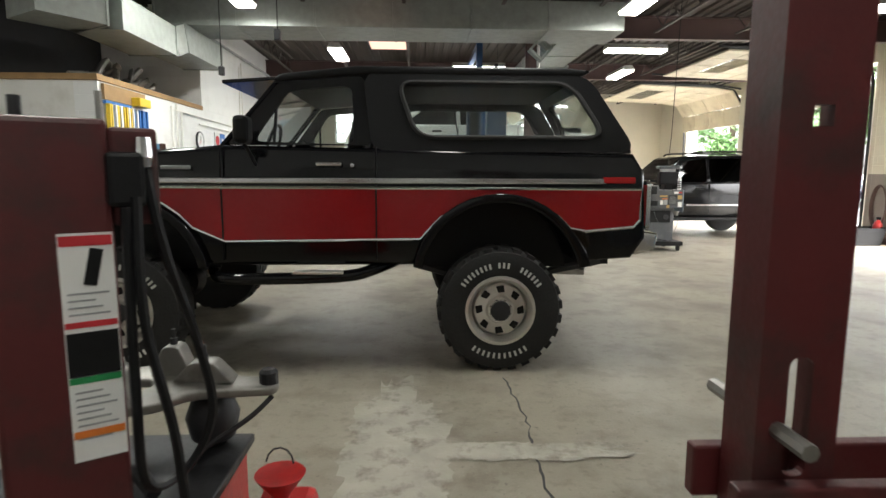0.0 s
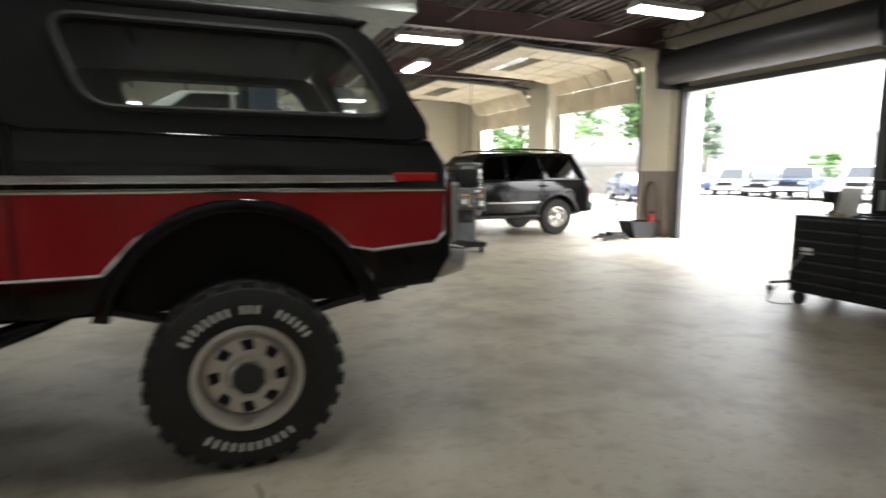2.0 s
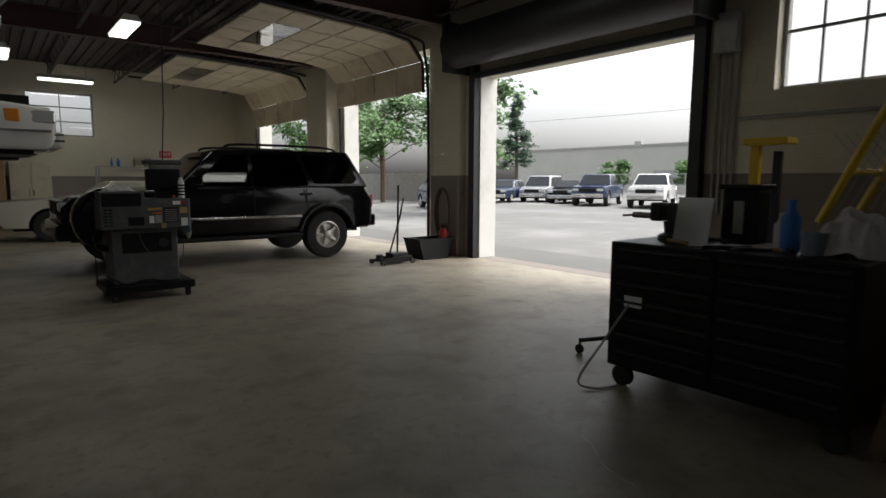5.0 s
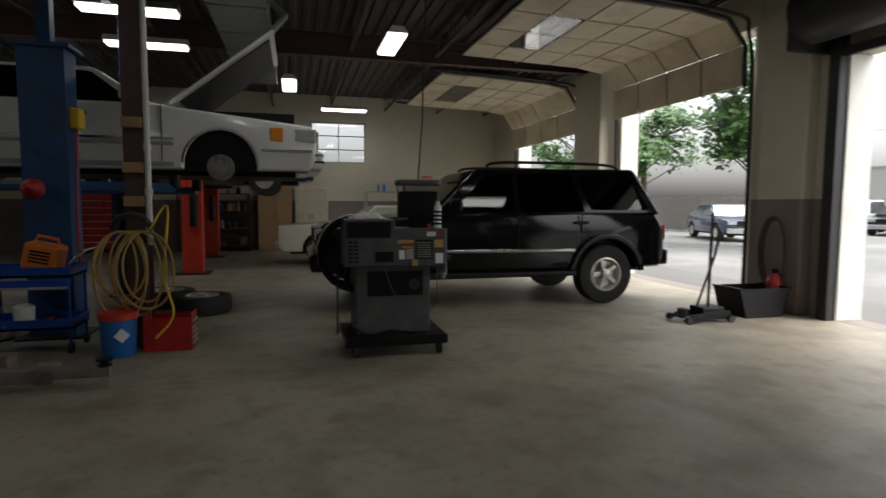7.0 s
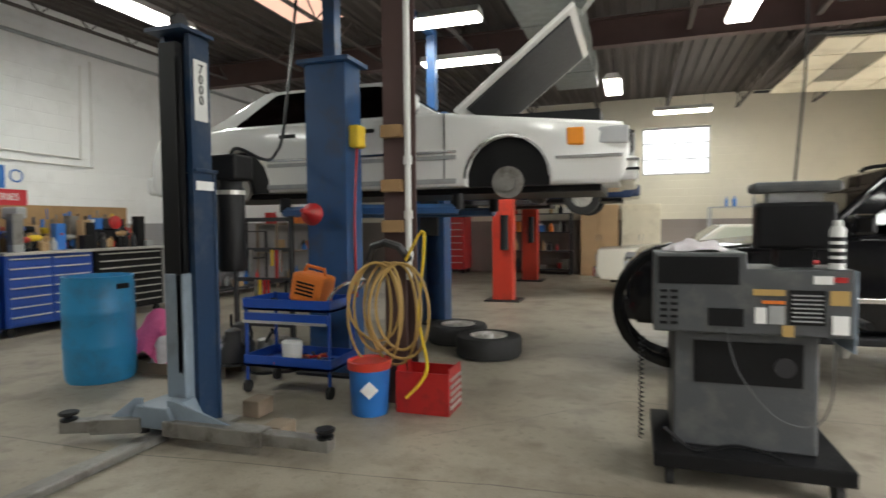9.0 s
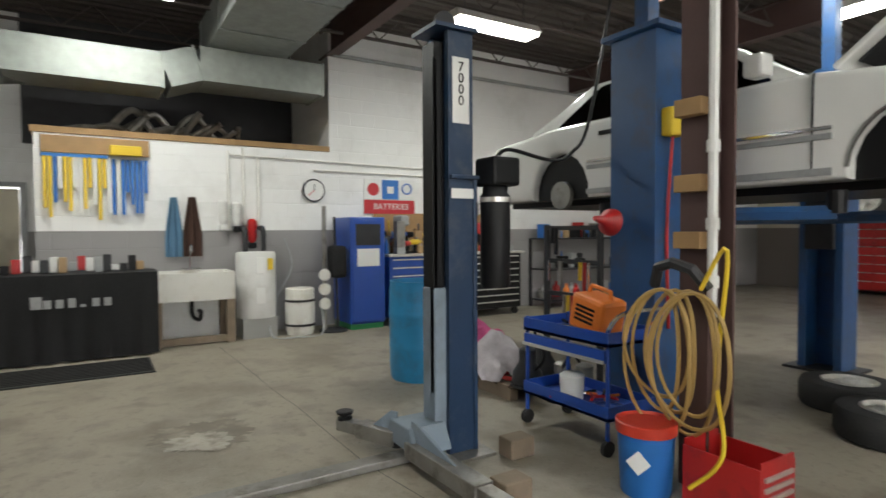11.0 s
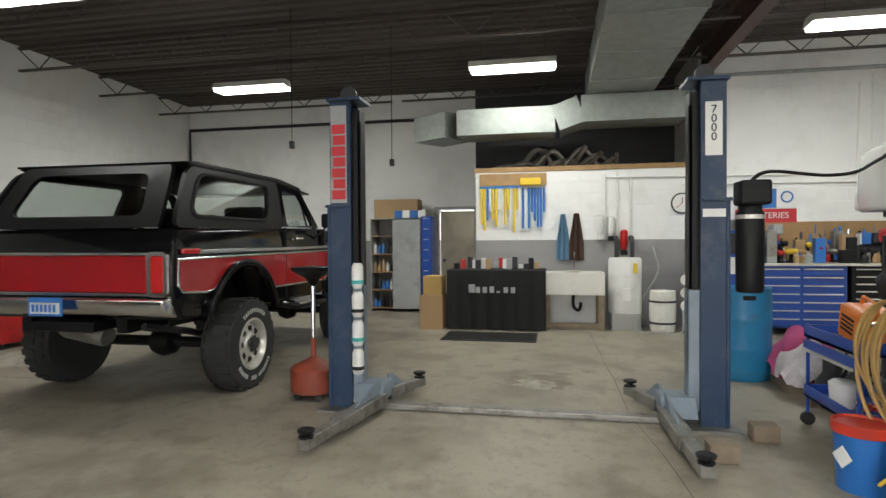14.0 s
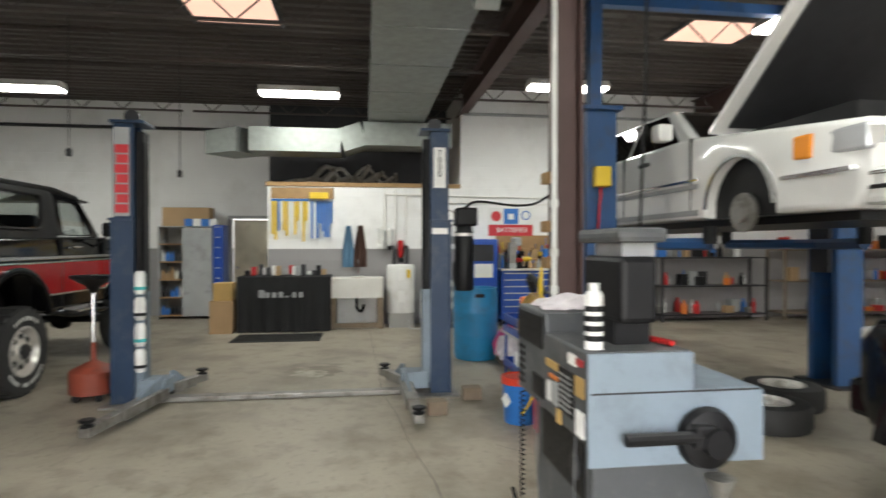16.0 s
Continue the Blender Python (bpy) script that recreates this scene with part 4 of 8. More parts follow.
    part("seat_back", turned(box(-0.05, 0.08, s * 0.45 - 0.25, s * 0.45 + 0.25, 0, 0.45, 0.05), Matrix.Translation((-0.5, 0, 1.4)) @ Matrix.Rotation(radians(12), 4, "Y")), M_black, truck)
part("roof", plate(round_poly([(-1.0, 2.04), (-0.36, 2.1), (1.18, 2.1), (1.24, 2.14), (1.1, 2.16), (-0.4, 2.16), (-0.95, 2.1)], 0.02, 2), (), 1.78, 0.02, lambda v: Vector((v.x, v.y - 0.89, v.z))), M_black, truck, "matt black roof", smooth=True)
part("sun_visor", turned(box(-0.42, 0.02, -0.82, 0.82, -0.012, 0.012, 0.006), Matrix.Translation((-0.95, 0, 2.08)) @ Matrix.Rotation(radians(-4), 4, "Y")), M_black_paint, truck, "black outside sun visor")
ws = bmesh.new()
q = [ws.verts.new(p) for p in ((-1.38, -0.88, 1.58), (-1.38, 0.88, 1.58), (-0.98, 0.8, 2.05), (-0.98, -0.8, 2.05))]
ws.faces.new(q)
part("windscreen", ws, M_clear, truck)
for s in (-1, 1):
    part("windscreen_pillar", tube([(-1.36, s * 0.9, 1.58), (-0.96, s * 0.82, 2.06)], 0.028, 6), M_black_paint, truck)
part("steering_wheel", tube([(-1.12 + 0.05 * math.sin(a), -0.42 + 0.17 * math.cos(a), 1.62 + 0.16 * math.sin(a)) for a in [k * math.pi / 9 for k in range(18)]], 0.014, 6, closed=True), M_black, truck)
rear = [(-0.86, 1.56), (0.86, 1.56), (0.76, 2.12), (-0.76, 2.12)]
rh = [(-0.66, 1.66), (0.66, 1.66), (0.58, 2.04), (-0.58, 2.04)]
REAR = lambda v: Vector((1.52 - 0.55 * (v.z - 1.56) + v.y - 0.02, v.x, v.z))
part("hardtop_rear", plate(round_poly(rear, 0.06, 3), [round_poly(rh, 0.1, 4)], 0.04, 0, REAR), M_black, truck, "matt black hardtop", smooth=True)
part("rear_window", plate(round_poly(rh, 0.1, 4), (), 0.005, 0, REAR), M_clear, truck)
part("tailgate", box(1.585, 1.615, -0.8, 0.8, 1.03, 1.33, 0.01), M_red_paint, truck, "glossy red tailgate")
for z in (1.015, 1.345):
    part("tailgate_trim", box(1.59, 1.625, -0.82, 0.82, z - 0.012, z + 0.012, 0.005), M_chrome, truck)
bump = plate(round_poly([(1.58, 0.82), (1.74, 0.86), (1.76, 0.98), (1.6, 1.0)], 0.02, 2), (), 2.02, 0.015, lambda v: Vector((v.x - 0.06 * abs(v.y - 1.01) ** 4, v.y - 1.01, v.z)))
part("rear_bumper", bump, M_chrome, truck, "dented chrome rear bumper", smooth=True)
pl = part("licence_plate", box(1.765, 1.775, -0.16, 0.16, 0.85, 1.0, 0.003), M_sign_blue, truck, "pale blue licence plate with worn characters")
part("plate_field", box(1.776, 1.779, -0.14, 0.14, 0.87, 0.96), M_white_plastic, pl)
for k in range(6):
    part("plate_mark", box(1.7795, 1.782, -0.12 + k * 0.04, -0.095 + k * 0.04, 0.885, 0.945), M_sign_blue, pl)
part("muffler", lathe([(0.08, 0), (0.09, 0.03), (0.09, 0.4), (0.08, 0.43)], Matrix.Translation((1.35, 0.2, 0.62)) @ Matrix.Rotation(radians(80), 4, "X"), 16), M_worn, truck, smooth=True)
part("tow_hitch", box(1.35, 1.62, -0.3, 0.3, 0.7, 0.78, 0.01), M_black, truck)
for x in (0.61, -2.06):
    part("axle", tube([(x, -0.9, 0.44), (x, 0.9, 0.44)], 0.055, 10), M_black, truck)
    part("differential", lathe([(0.001, -0.16), (0.12, -0.1), (0.15, 0), (0.12, 0.1), (0.001, 0.16)], Matrix.Translation((x, 0.15, 0.44)) @ Matrix.Rotation(radians(90), 4, "X"), 16), M_black, truck, smooth=True)
part("front_bumper", box(-2.98, -2.82, -0.98, 0.98, 0.78, 0.95, 0.03), M_chrome, truck)
part("grille", box(-2.83, -2.79, -0.8, 0.8, 1.1, 1.4, 0.01), M_grey_steel, truck)

# the tail reaches a little further back behind the rear wheels
for ob in truck.children_recursive:
    for v in ob.data.vertices:
        v.co.x += 0.07 * min(1.0, max(0.0, (v.co.x - 1.12) / 0.2))

# ---- outside ----
solo("ground", box(-600, 600, -600, 600, -0.5, -0.35), M_asphalt, "pale worn asphalt lot reaching to the horizon", "ground", kind="structure")
solo("road", box(9.75, 70, -40, 70, -0.35, -0.03), M_asphalt, "pale worn asphalt parking lot", "road", kind="structure")
solo("pavement", box(9.75, 11.2, -3, 22.8, -0.03, -0.015), material("dark_apron", (0.13, 0.13, 0.125), 0.85, var=0.25, scale=0.8), "dark worn concrete apron in front of the bays", "pavement", kind="structure")


def tree(x, y, h, r, seed, mat, conifer=False):
    rng = random.Random(seed)
    t = thing("tree", "tall dark conifer beyond the lot" if conifer else "leafy green broad tree behind the fence", "tree", Matrix.Translation((x, y, -0.03)))
    bm = tube([(0, 0, 0), (0.05, 0.03, h * 0.3), (0, 0.1, h * 0.6), (0.05, 0, h * 0.9)], 0.16, 8)
    tips = []
    for k in range(26 if not conifer else 60):
        a, z = rng.uniform(0, 6.28), h * rng.uniform(0.28, 0.95)
        ln = r * (rng.uniform(0.5, 1.0) if not conifer else max(0.1, 1.05 - z / h) * rng.uniform(0.8, 1.2))
        rise = 0.45 if not conifer else -0.15
        p = Vector((ln * math.cos(a), ln * math.sin(a), z + ln * rise))
        tube([(0, 0, z * 0.9), p * 0.5 + Vector((0, 0, z * 0.48)), p], 0.03, 5, bm)
        tips.append((p, ln))
    part("trunk", bm, M_bark, t)
    vs, fs = [], []
    for p, ln in tips:
        for k in range(260 if not conifer else 90):
            along = rng.uniform(0.35, 1.1)
            c = Vector((p.x * along, p.y * along, p.z)) + Vector((rng.gauss(0, 0.26), rng.gauss(0, 0.26), rng.gauss(0, 0.22))) * (r * (0.45 if not conifer else 0.25))
            d = Vector((rng.gauss(0, 1), rng.gauss(0, 1), rng.gauss(0, 1))).normalized()
            e = d.orthogonal().normalized()
            sz = rng.uniform(0.08, 0.19)
            i = len(vs)
            vs += [c - d * sz, c + e * sz * 0.55, c + d * sz, c - e * sz * 0.55]
            fs.append((i, i + 1, i + 2, i + 3))
    me = bpy.data.meshes.new("crown")
    me.from_pydata(vs, [], fs)
    me.materials.append(mat)
    ob = new("crown", me)
    ob.parent = t
    tagged(ob, kind="stuff")


tree(18.5, 21.5, 6.0, 2.6, 1, M_leaf)
tree(22.0, 33.0, 6.0, 2.6, 2, M_leaf)
tree(16.0, 29.0, 6.5, 2.6, 5, M_leaf)
tree(43.0, 42.0, 10.0, 2.4, 3, M_conifer, True)
for k, (x, y) in enumerate(((46, 33.0), (47, 26.5), (49, 22))):
    tree(x, y, 2.6, 1.4, 10 + k, M_leaf)
fence = thing("fence", "weathered grey board fence round the lot", "fence", Matrix.Translation((0, 0, -0.03)), kind="structure")
rng = random.Random(4)
for k in range(110):
    y = 27.5 + 0.16 * k
    x = 24.0 - 0.0 * k
    h = 1.8 + rng.uniform(-0.03, 0.03)
    part("fence_board", box(x, x + 0.025, y, y + 0.15, 0.02, h), M_fence, fence)
for z in (0.4, 1.4):
    part("fence_rail", box(24.03, 24.08, 27.5, 45.1, z, z + 0.09), M_fence, fence)
cl = thing("chain_link_fence", "chain-link fence behind the parked cars", "fence", Matrix.Translation((41, 0, -0.03)), kind="structure")
for k in range(16):
    part("post", tube([(0, 4 + 2.2 * k, 0), (0, 4 + 2.2 * k, 1.9)], 0.03, 6), M_grey_steel, cl)
part("top_rail", tube([(0, 4, 1.88), (0, 37, 1.88)], 0.022, 6), M_grey_steel, cl)
bm = bmesh.new()
for k in range(150):
    y = 4 + 0.22 * k
    tube([(0, y, 0.05), (0, y + 1.4, 1.85)], 0.004, 3, bm)
    tube([(0, y + 1.4, 0.05), (0, y, 1.85)], 0.004, 3, bm)
tagged(part("mesh", bm, M_grey_steel, cl), kind="stuff")
far = thing("far_building", "long low pale industrial building across the street", "building", Matrix.Translation((62, 0, -0.03)))
part("wall", box(0, 14, -8, 60, 0, 5.3), M_facade, far)
part("roof", box(-0.15, 14.1, -8.2, 60.2, 5.3, 5.55), M_concrete, far)
for y, w in ((18, 4.5), (28, 3.0), (36, 3.0), (8, 3.0)):
    part("loading_door", box(-0.05, 0.02, y, y + w, 0.2, 2.6), M_grey_steel, far)
for y in (14, 23, 33, 42):
    part("roof_vent", box(2, 3, y, y + 0.9, 5.55, 6.1, 0.05), M_grey_steel, far)
for x, y in ((58, 25),):
    pole = thing("utility_line", "overhead cable strung across the lot", "cable", Matrix.Translation((56, 0, 0)))
    part("pole", tube([(0, -12, -0.1), (0, -12, 9)], 0.14, 8), M_old_wood, pole)
    part("pole", tube([(0, 62, -0.1), (0, 62, 9)], 0.14, 8), M_old_wood, pole)
    part("cable", tube(smooth_line([(0, -12, 8.8), (0, 10, 8.3), (0, 25, 8.2), (0, 40, 8.3), (0, 62, 8.8)], 6), 0.02, 4), M_black, pole)
TRUCK_TOP = [(2.6, 0.7), (2.55, 1.05), (1.1, 1.15), (-2.6, 1.15), (-2.65, 0.8)]
TRUCK_CAB = [(1.1, 1.12), (0.55, 1.75), (-0.7, 1.75), (-0.85, 1.12)]
TRUCK_WIN = [[(0.85, 1.18), (0.5, 1.68), (0.0, 1.68), (0.0, 1.18)], [(-0.06, 1.18), (-0.06, 1.68), (-0.65, 1.68), (-0.75, 1.18)]]
CAR_TOP = [(2.25, 0.55), (2.2, 0.8), (1.0, 0.95), (-1.9, 0.98), (-2.25, 0.7)]
CAR_CAB = [(1.0, 0.93), (0.3, 1.42), (-1.1, 1.42), (-1.8, 0.95)]
CAR_WIN = [[(0.75, 0.98), (0.28, 1.36), (-0.3, 1.37), (-0.3, 0.98)], [(-0.36, 0.98), (-0.36, 1.37), (-1.05, 1.36), (-1.45, 0.98)]]
VAN_CAB = [(1.35, 0.95), (0.6, 1.7), (-2.0, 1.72), (-2.2, 0.95)]
VAN_WIN = [[(1.0, 1.02), (0.55, 1.58), (-0.2, 1.62), (-0.2, 1.02)], [(-0.28, 1.02), (-0.28, 1.62), (-1.1, 1.62), (-1.1, 1.02)], [(-1.18, 1.02), (-1.18, 1.62), (-1.9, 1.62), (-2.05, 1.02)]]
lot = "cars parked in the lot"
for x, y, yaw, kind, paint, label in ((29.5, 29.8, 205, 0, M_blue_car, "dark blue parked sedan in the lot"), (32.0, 28.9, 205, 2, M_silver_paint, "silver parked minivan in the lot"), (31.6, 26.2, 203, 0, M_black_paint, "dark damaged parked car in the lot"),
                                      (30.5, 23.3, 203, 1, M_blue_car, "dark blue parked pickup in the lot"), (30.6, 19.9, 203, 1, M_white_paint, "white parked pickup with damaged front"), (32.5, 17.2, 203, 0, M_white_paint, "white parked car in the lot"), (20.5, 25.0, 250, 0, M_blue_car, "dark blue parked car by the fence")):
    at = Matrix.Translation((x, y, -0.03)) @ Matrix.Rotation(radians(yaw), 4, "Z")
    if kind == 1:
        car("parked_pickup", label, at, 5.3, 1.95, 0.45, (1.7, -1.6), TRUCK_TOP, TRUCK_CAB, TRUCK_WIN, paint, M_dark_glass, 0.4, group=lot, detail=False)
    elif kind == 2:
        car("parked_van", label, at, 4.8, 1.9, 0.32, (1.5, -1.4), [(2.4, 0.55), (2.3, 0.85), (1.4, 1.0), (-2.2, 1.0), (-2.4, 0.7)], VAN_CAB, VAN_WIN, paint, M_dark_glass, 0.33, group=lot, detail=False)
    else:
        car("parked_car", label, at, 4.5, 1.8, 0.3, (1.4, -1.35), CAR_TOP, CAR_CAB, CAR_WIN, paint, M_dark_glass, 0.32, group=lot, detail=False)


# ---- workshop things ----
def chest(name, label, x0, x1, y0, y1, z0, z1, mat, rows, cols=1, face="+x", casters=0.0, pulls=None):
    """A drawer chest: body, drawers with pulls, casters."""
    c = thing(name, label, "tool chest", Matrix.Translation(((x0 + x1) / 2, (y0 + y1) / 2, 0)))
    hx, hy = (x1 - x0) / 2, (y1 - y0) / 2
    part("body", box(-hx, hx, -hy, hy, z0 + casters, z1, 0.012), mat, c)
    along_y = face in ("+x", "-x")
    sg = 1 if face[0] == "+" else -1
    half = hy if along_y else hx
    out = hx if along_y else hy
    for j in range(cols):
        a = -half + 0.03 + (2 * half - 0.06) * j / cols
        b = -half + 0.03 + (2 * half - 0.06) * (j + 1) / cols - 0.012
        for k in range(rows):
            lo = z0 + casters + 0.03 + (z1 - z0 - casters - 0.05) * k / rows
            hi = z0 + casters + 0.03 + (z1 - z0 - casters - 0.05) * (k + 1) / rows - 0.01
            if along_y:
                d = part("drawer", box(sg * (out - 0.01), sg * (out + 0.012), a, b, lo, hi, 0.004), mat, c)
                part("pull", box(sg * (out + 0.012), sg * (out + 0.028), a + 0.02, b - 0.02, hi - 0.025, hi - 0.008, 0.004), pulls or M_alu, d)
            else:
                d = part("drawer", box(a, b, sg * (out - 0.01), sg * (out + 0.012), lo, hi, 0.004), mat, c)
                part("pull", box(a + 0.02, b - 0.02, sg * (out + 0.012), sg * (out + 0.028), hi - 0.025, hi - 0.008, 0.004), pulls or M_alu, d)
    if casters:
        for sx in (-1, 1):
            for sy in (-1, 1):
                part("caster", lathe([(casters / 2, -0.02), (casters / 2, 0.02)], Matrix.Translation((sx * (hx - 0.07), sy * (hy - 0.08), casters / 2)) @ Matrix.Rotation(radians(90), 4, "Y"), 16), M_rubber, c)
                part("caster_fork", box(sx * (hx - 0.07) - 0.03, sx * (hx - 0.07) + 0.03, sy * (hy - 0.08) - 0.03, sy * (hy - 0.08) + 0.03, casters * 0.85, casters + 0.004), M_dark, c)
    return c


def drum(x, y, r, h, mat, label, closed=False):
    b = thing("barrel", label, "barrel", Matrix.Translation((x, y, 0)))
    prof = [(r * 0.92, 0), (r * 0.97, 0.03), (r, h * 0.12), (r, h * 0.32), (r * 1.02, h * 0.34), (r, h * 0.36), (r, h * 0.64), (r * 1.02, h * 0.66), (r, h * 0.68), (r, h * 0.9), (r * 0.97, h * 0.97), (r * 1.0, h), (r * 0.93, h), (r * 0.92, h - 0.06), (0.001, h - 0.06)]
    part("shell", lathe(prof, None, 36), mat, b, smooth=True)
    for s in (-1, 1):
        part("hand_hold", box(s * r * 0.985 - 0.012, s * r * 0.985 + 0.012, -0.06, 0.06, h * 0.88, h * 0.93, 0.008), M_black, b)
    return b


def bottle(x, y, z, r, h, mat, name="bottle", label="plastic bottle standing among workshop clutter"):
    return solo(name, lathe([(r * 0.95, 0), (r, 0.01), (r, h * 0.65), (r * 0.45, h * 0.8), (r * 0.4, h * 0.95), (r * 0.45, h)], None, 14), mat, label, "bottle", Matrix.Translation((x, y, z)), "bottles and cans", smooth=True)


def carton(x0, x1, y0, y1, z0, z1, mat=None, label="plain cardboard carton", flap=True):
    c = thing("carton", label, "box", Matrix.Translation(((x0 + x1) / 2, (y0 + y1) / 2, z0)))
    hx, hy, h = (x1 - x0) / 2, (y1 - y0) / 2, z1 - z0
    part("box", box(-hx, hx, -hy, hy, 0, h, 0.006), mat or M_card, c)
    if flap:
        part("tape", box(-0.025, 0.025, -hy - 0.001, hy + 0.001, h - 0.06, h + 0.002), M_hose, c)
    return c


# navy two-post lift
lift = thing("two_post_lift", "worn navy two-post vehicle lift with swing arms down", "vehicle lift", Matrix.Translation((0.8, 8.6, 0)))
for s, y in ((1, -1.45), (-1, 1.42)):
    post = part("post", plate([(-0.12, 0.0), (0.12, 0.0), (0.12, 0.18), (0.08, 0.18), (0.08, 0.06), (-0.08, 0.06), (-0.08, 0.18), (-0.12, 0.18)], (), 2.62, 0.004, lambda v: Vector((v.x, y + s * (v.z - 0.13), v.y))), M_blue_lift, lift)
    part("base_plate", box(-0.24, 0.24, y - 0.22, y + 0.22, 0.0, 0.02), M_worn, lift)
    part("head_plate", box(-0.15, 0.15, y - 0.15, y + 0.15, 2.62, 2.645), M_blue_lift, lift)
    part("pulley", lathe([(0.07, -0.02), (0.07, 0.02)], Matrix.Translation((0, y, 2.7)) @ Matrix.Rotation(radians(90), 4, "Y"), 16), M_dark, lift)
    part("lifting_chain", box(-0.07, 0.07, y + s * 0.055, y + s * 0.12, 0.3, 2.55), M_black, lift)
    part("lower_sleeve", box(-0.135, 0.135, y - s * 0.155, y - s * 0.128, 0.0, 1.72, 0.006), M_blue_lift, lift)
    part("sleeve_collar", box(-0.14, 0.14, y - s * 0.17, y + s * 0.04, 1.72, 1.745, 0.004), M_blue_lift, lift)
    part("guide_rail", box(0.03, 0.07, y + s * 0.1, y + s * 0.13, 0.4, 2.45), M_black, lift)
    part("carriage", box(-0.07, 0.085, y + s * 0.02, y + s * 0.13, 0.12, 1.05, 0.01), M_blue_grey, lift)
    part("carriage_foot", plate([(-0.2, 0.0), (0.2, 0.0), (0.12, 0.14), (-0.12, 0.14)], (), 0.26, 0.01, lambda v: Vector((v.x, y + s * (v.y + 0.08), v.z + 0.09))), M_blue_grey, lift)
    for tip in ((1.24, y + s * (0.12 if s > 0 else 0.27)), (-0.55, y + s * 0.5)):
        a = Vector((0.1 if tip[0] > 0 else -0.1, y + s * 0.3, 0.11))
        b = Vector((tip[0], tip[1], 0.11))
        v = b - a
        rot = Matrix.Translation(a) @ Matrix.Rotation(math.atan2(v.y, v.x), 4, "Z")
        L = v.length
        arm = part("swing_arm", turned(box(0, L * 0.62, -0.06, 0.06, -0.05, 0.045, 0.006), rot), M_worn, lift)
        part("arm_pin", turned(lathe([(0.035, -0.06), (0.035, 0.07), (0.02, 0.08)], Matrix.Translation((0.0, 0, 0)), 12), rot), M_dark, arm)
        part("arm_gusset", turned(plate([(0.0, 0.045), (L * 0.4, 0.045), (0.05, 0.16), (0.0, 0.16)], (), 0.02, 0.003, lambda v: Vector((v.x, v.y - 0.01, v.z))), rot), M_blue_grey, arm)
        part("arm_extension", turned(box(L * 0.6, L, -0.045, 0.045, -0.04, 0.035, 0.006), rot), M_worn, arm)
        part("lift_pad", turned(lathe([(0.05, 0), (0.05, 0.015), (0.025, 0.02), (0.025, 0.035), (0.055, 0.04), (0.06, 0.055), (0.05, 0.06)], Matrix.Translation((L - 0.04, 0, 0.03)), 14), rot), M_black, arm)
part("floor_bar", box(-0.06, 0.06, -1.25, 1.25, 0.0, 0.05, 0.01), M_worn, lift, "bare steel floor channel between the posts")
sg = part("rating_sign", box(0.121, 0.126, 1.4, 1.52, 2.06, 2.46), M_paper, lift, "white capacity sign")
for k, ch in enumerate("7000"):
    lettering("digit", ch, 0.085, M_black, sg, Matrix.Translation((0.128, 1.46, 2.40 - 0.068 * k)) @ Matrix.Rotation(radians(90), 4, "Z") @ Matrix.Rotation(radians(90), 4, "X"))
sg = part("maker_sign", box(0.121, 0.126, -1.57, -1.43, 1.76, 2.58), M_grey_steel, lift, "faded red and white vertical sign")
for k in range(7):
    part("sign_mark", box(0.1265, 0.129, -1.56 + 0.012 * (k % 2), -1.44, 1.79 + 0.092 * k, 1.868 + 0.092 * k), M_sign_red, sg)
part("warning_band", box(0.136, 0.14, 1.38, 1.54, 1.6, 1.66), M_paper, lift)
for k in range(4):
    part("foam_pad", lathe([(0.035, 0), (0.05, 0.03), (0.05, 0.18), (0.035, 0.21)], Matrix.Translation((0.16, -1.33, 0.32 + 0.24 * k)), 12), M_white_plastic, lift, "white foam bumper strapped with tape", smooth=True)
    part("tape_band", lathe([(0.053, 0), (0.053, 0.03)], Matrix.Translation((0.16, -1.33, 0.36 + 0.24 * k)), 12), M_teal if k % 2 else M_black, lift)
pw = part("power_unit", lathe([(0.085, 1.04), (0.095, 1.06), (0.095, 1.62), (0.08, 1.64), (0.08, 1.83), (0.001, 1.84)], Matrix.Translation((0.15, 1.7, 0)), 20), M_black, lift, "black hydraulic power unit", smooth=True)
part("motor_box", box(0.05, 0.26, 1.61, 1.82, 1.68, 1.86, 0.02), M_black, lift)
part("clamp_band", lathe([(0.099, 1.58), (0.099, 1.61)], Matrix.Translation((0.15, 1.7, 0)), 20), M_alu, lift)
part("unit_bracket", box(-0.03, 0.03, 1.5, 1.66, 1.5, 1.58), M_grey_steel, lift)
part("hose", tube(smooth_line([(0.15, 1.7, 1.85), (0.1, 1.85, 1.93), (0.0, 2.3, 1.9), (-0.1, 2.6, 1.98), (-0.2, 2.9, 2.3), (-0.3, 3.3, 3.6)], 6), 0.014, 6), M_black, lift)

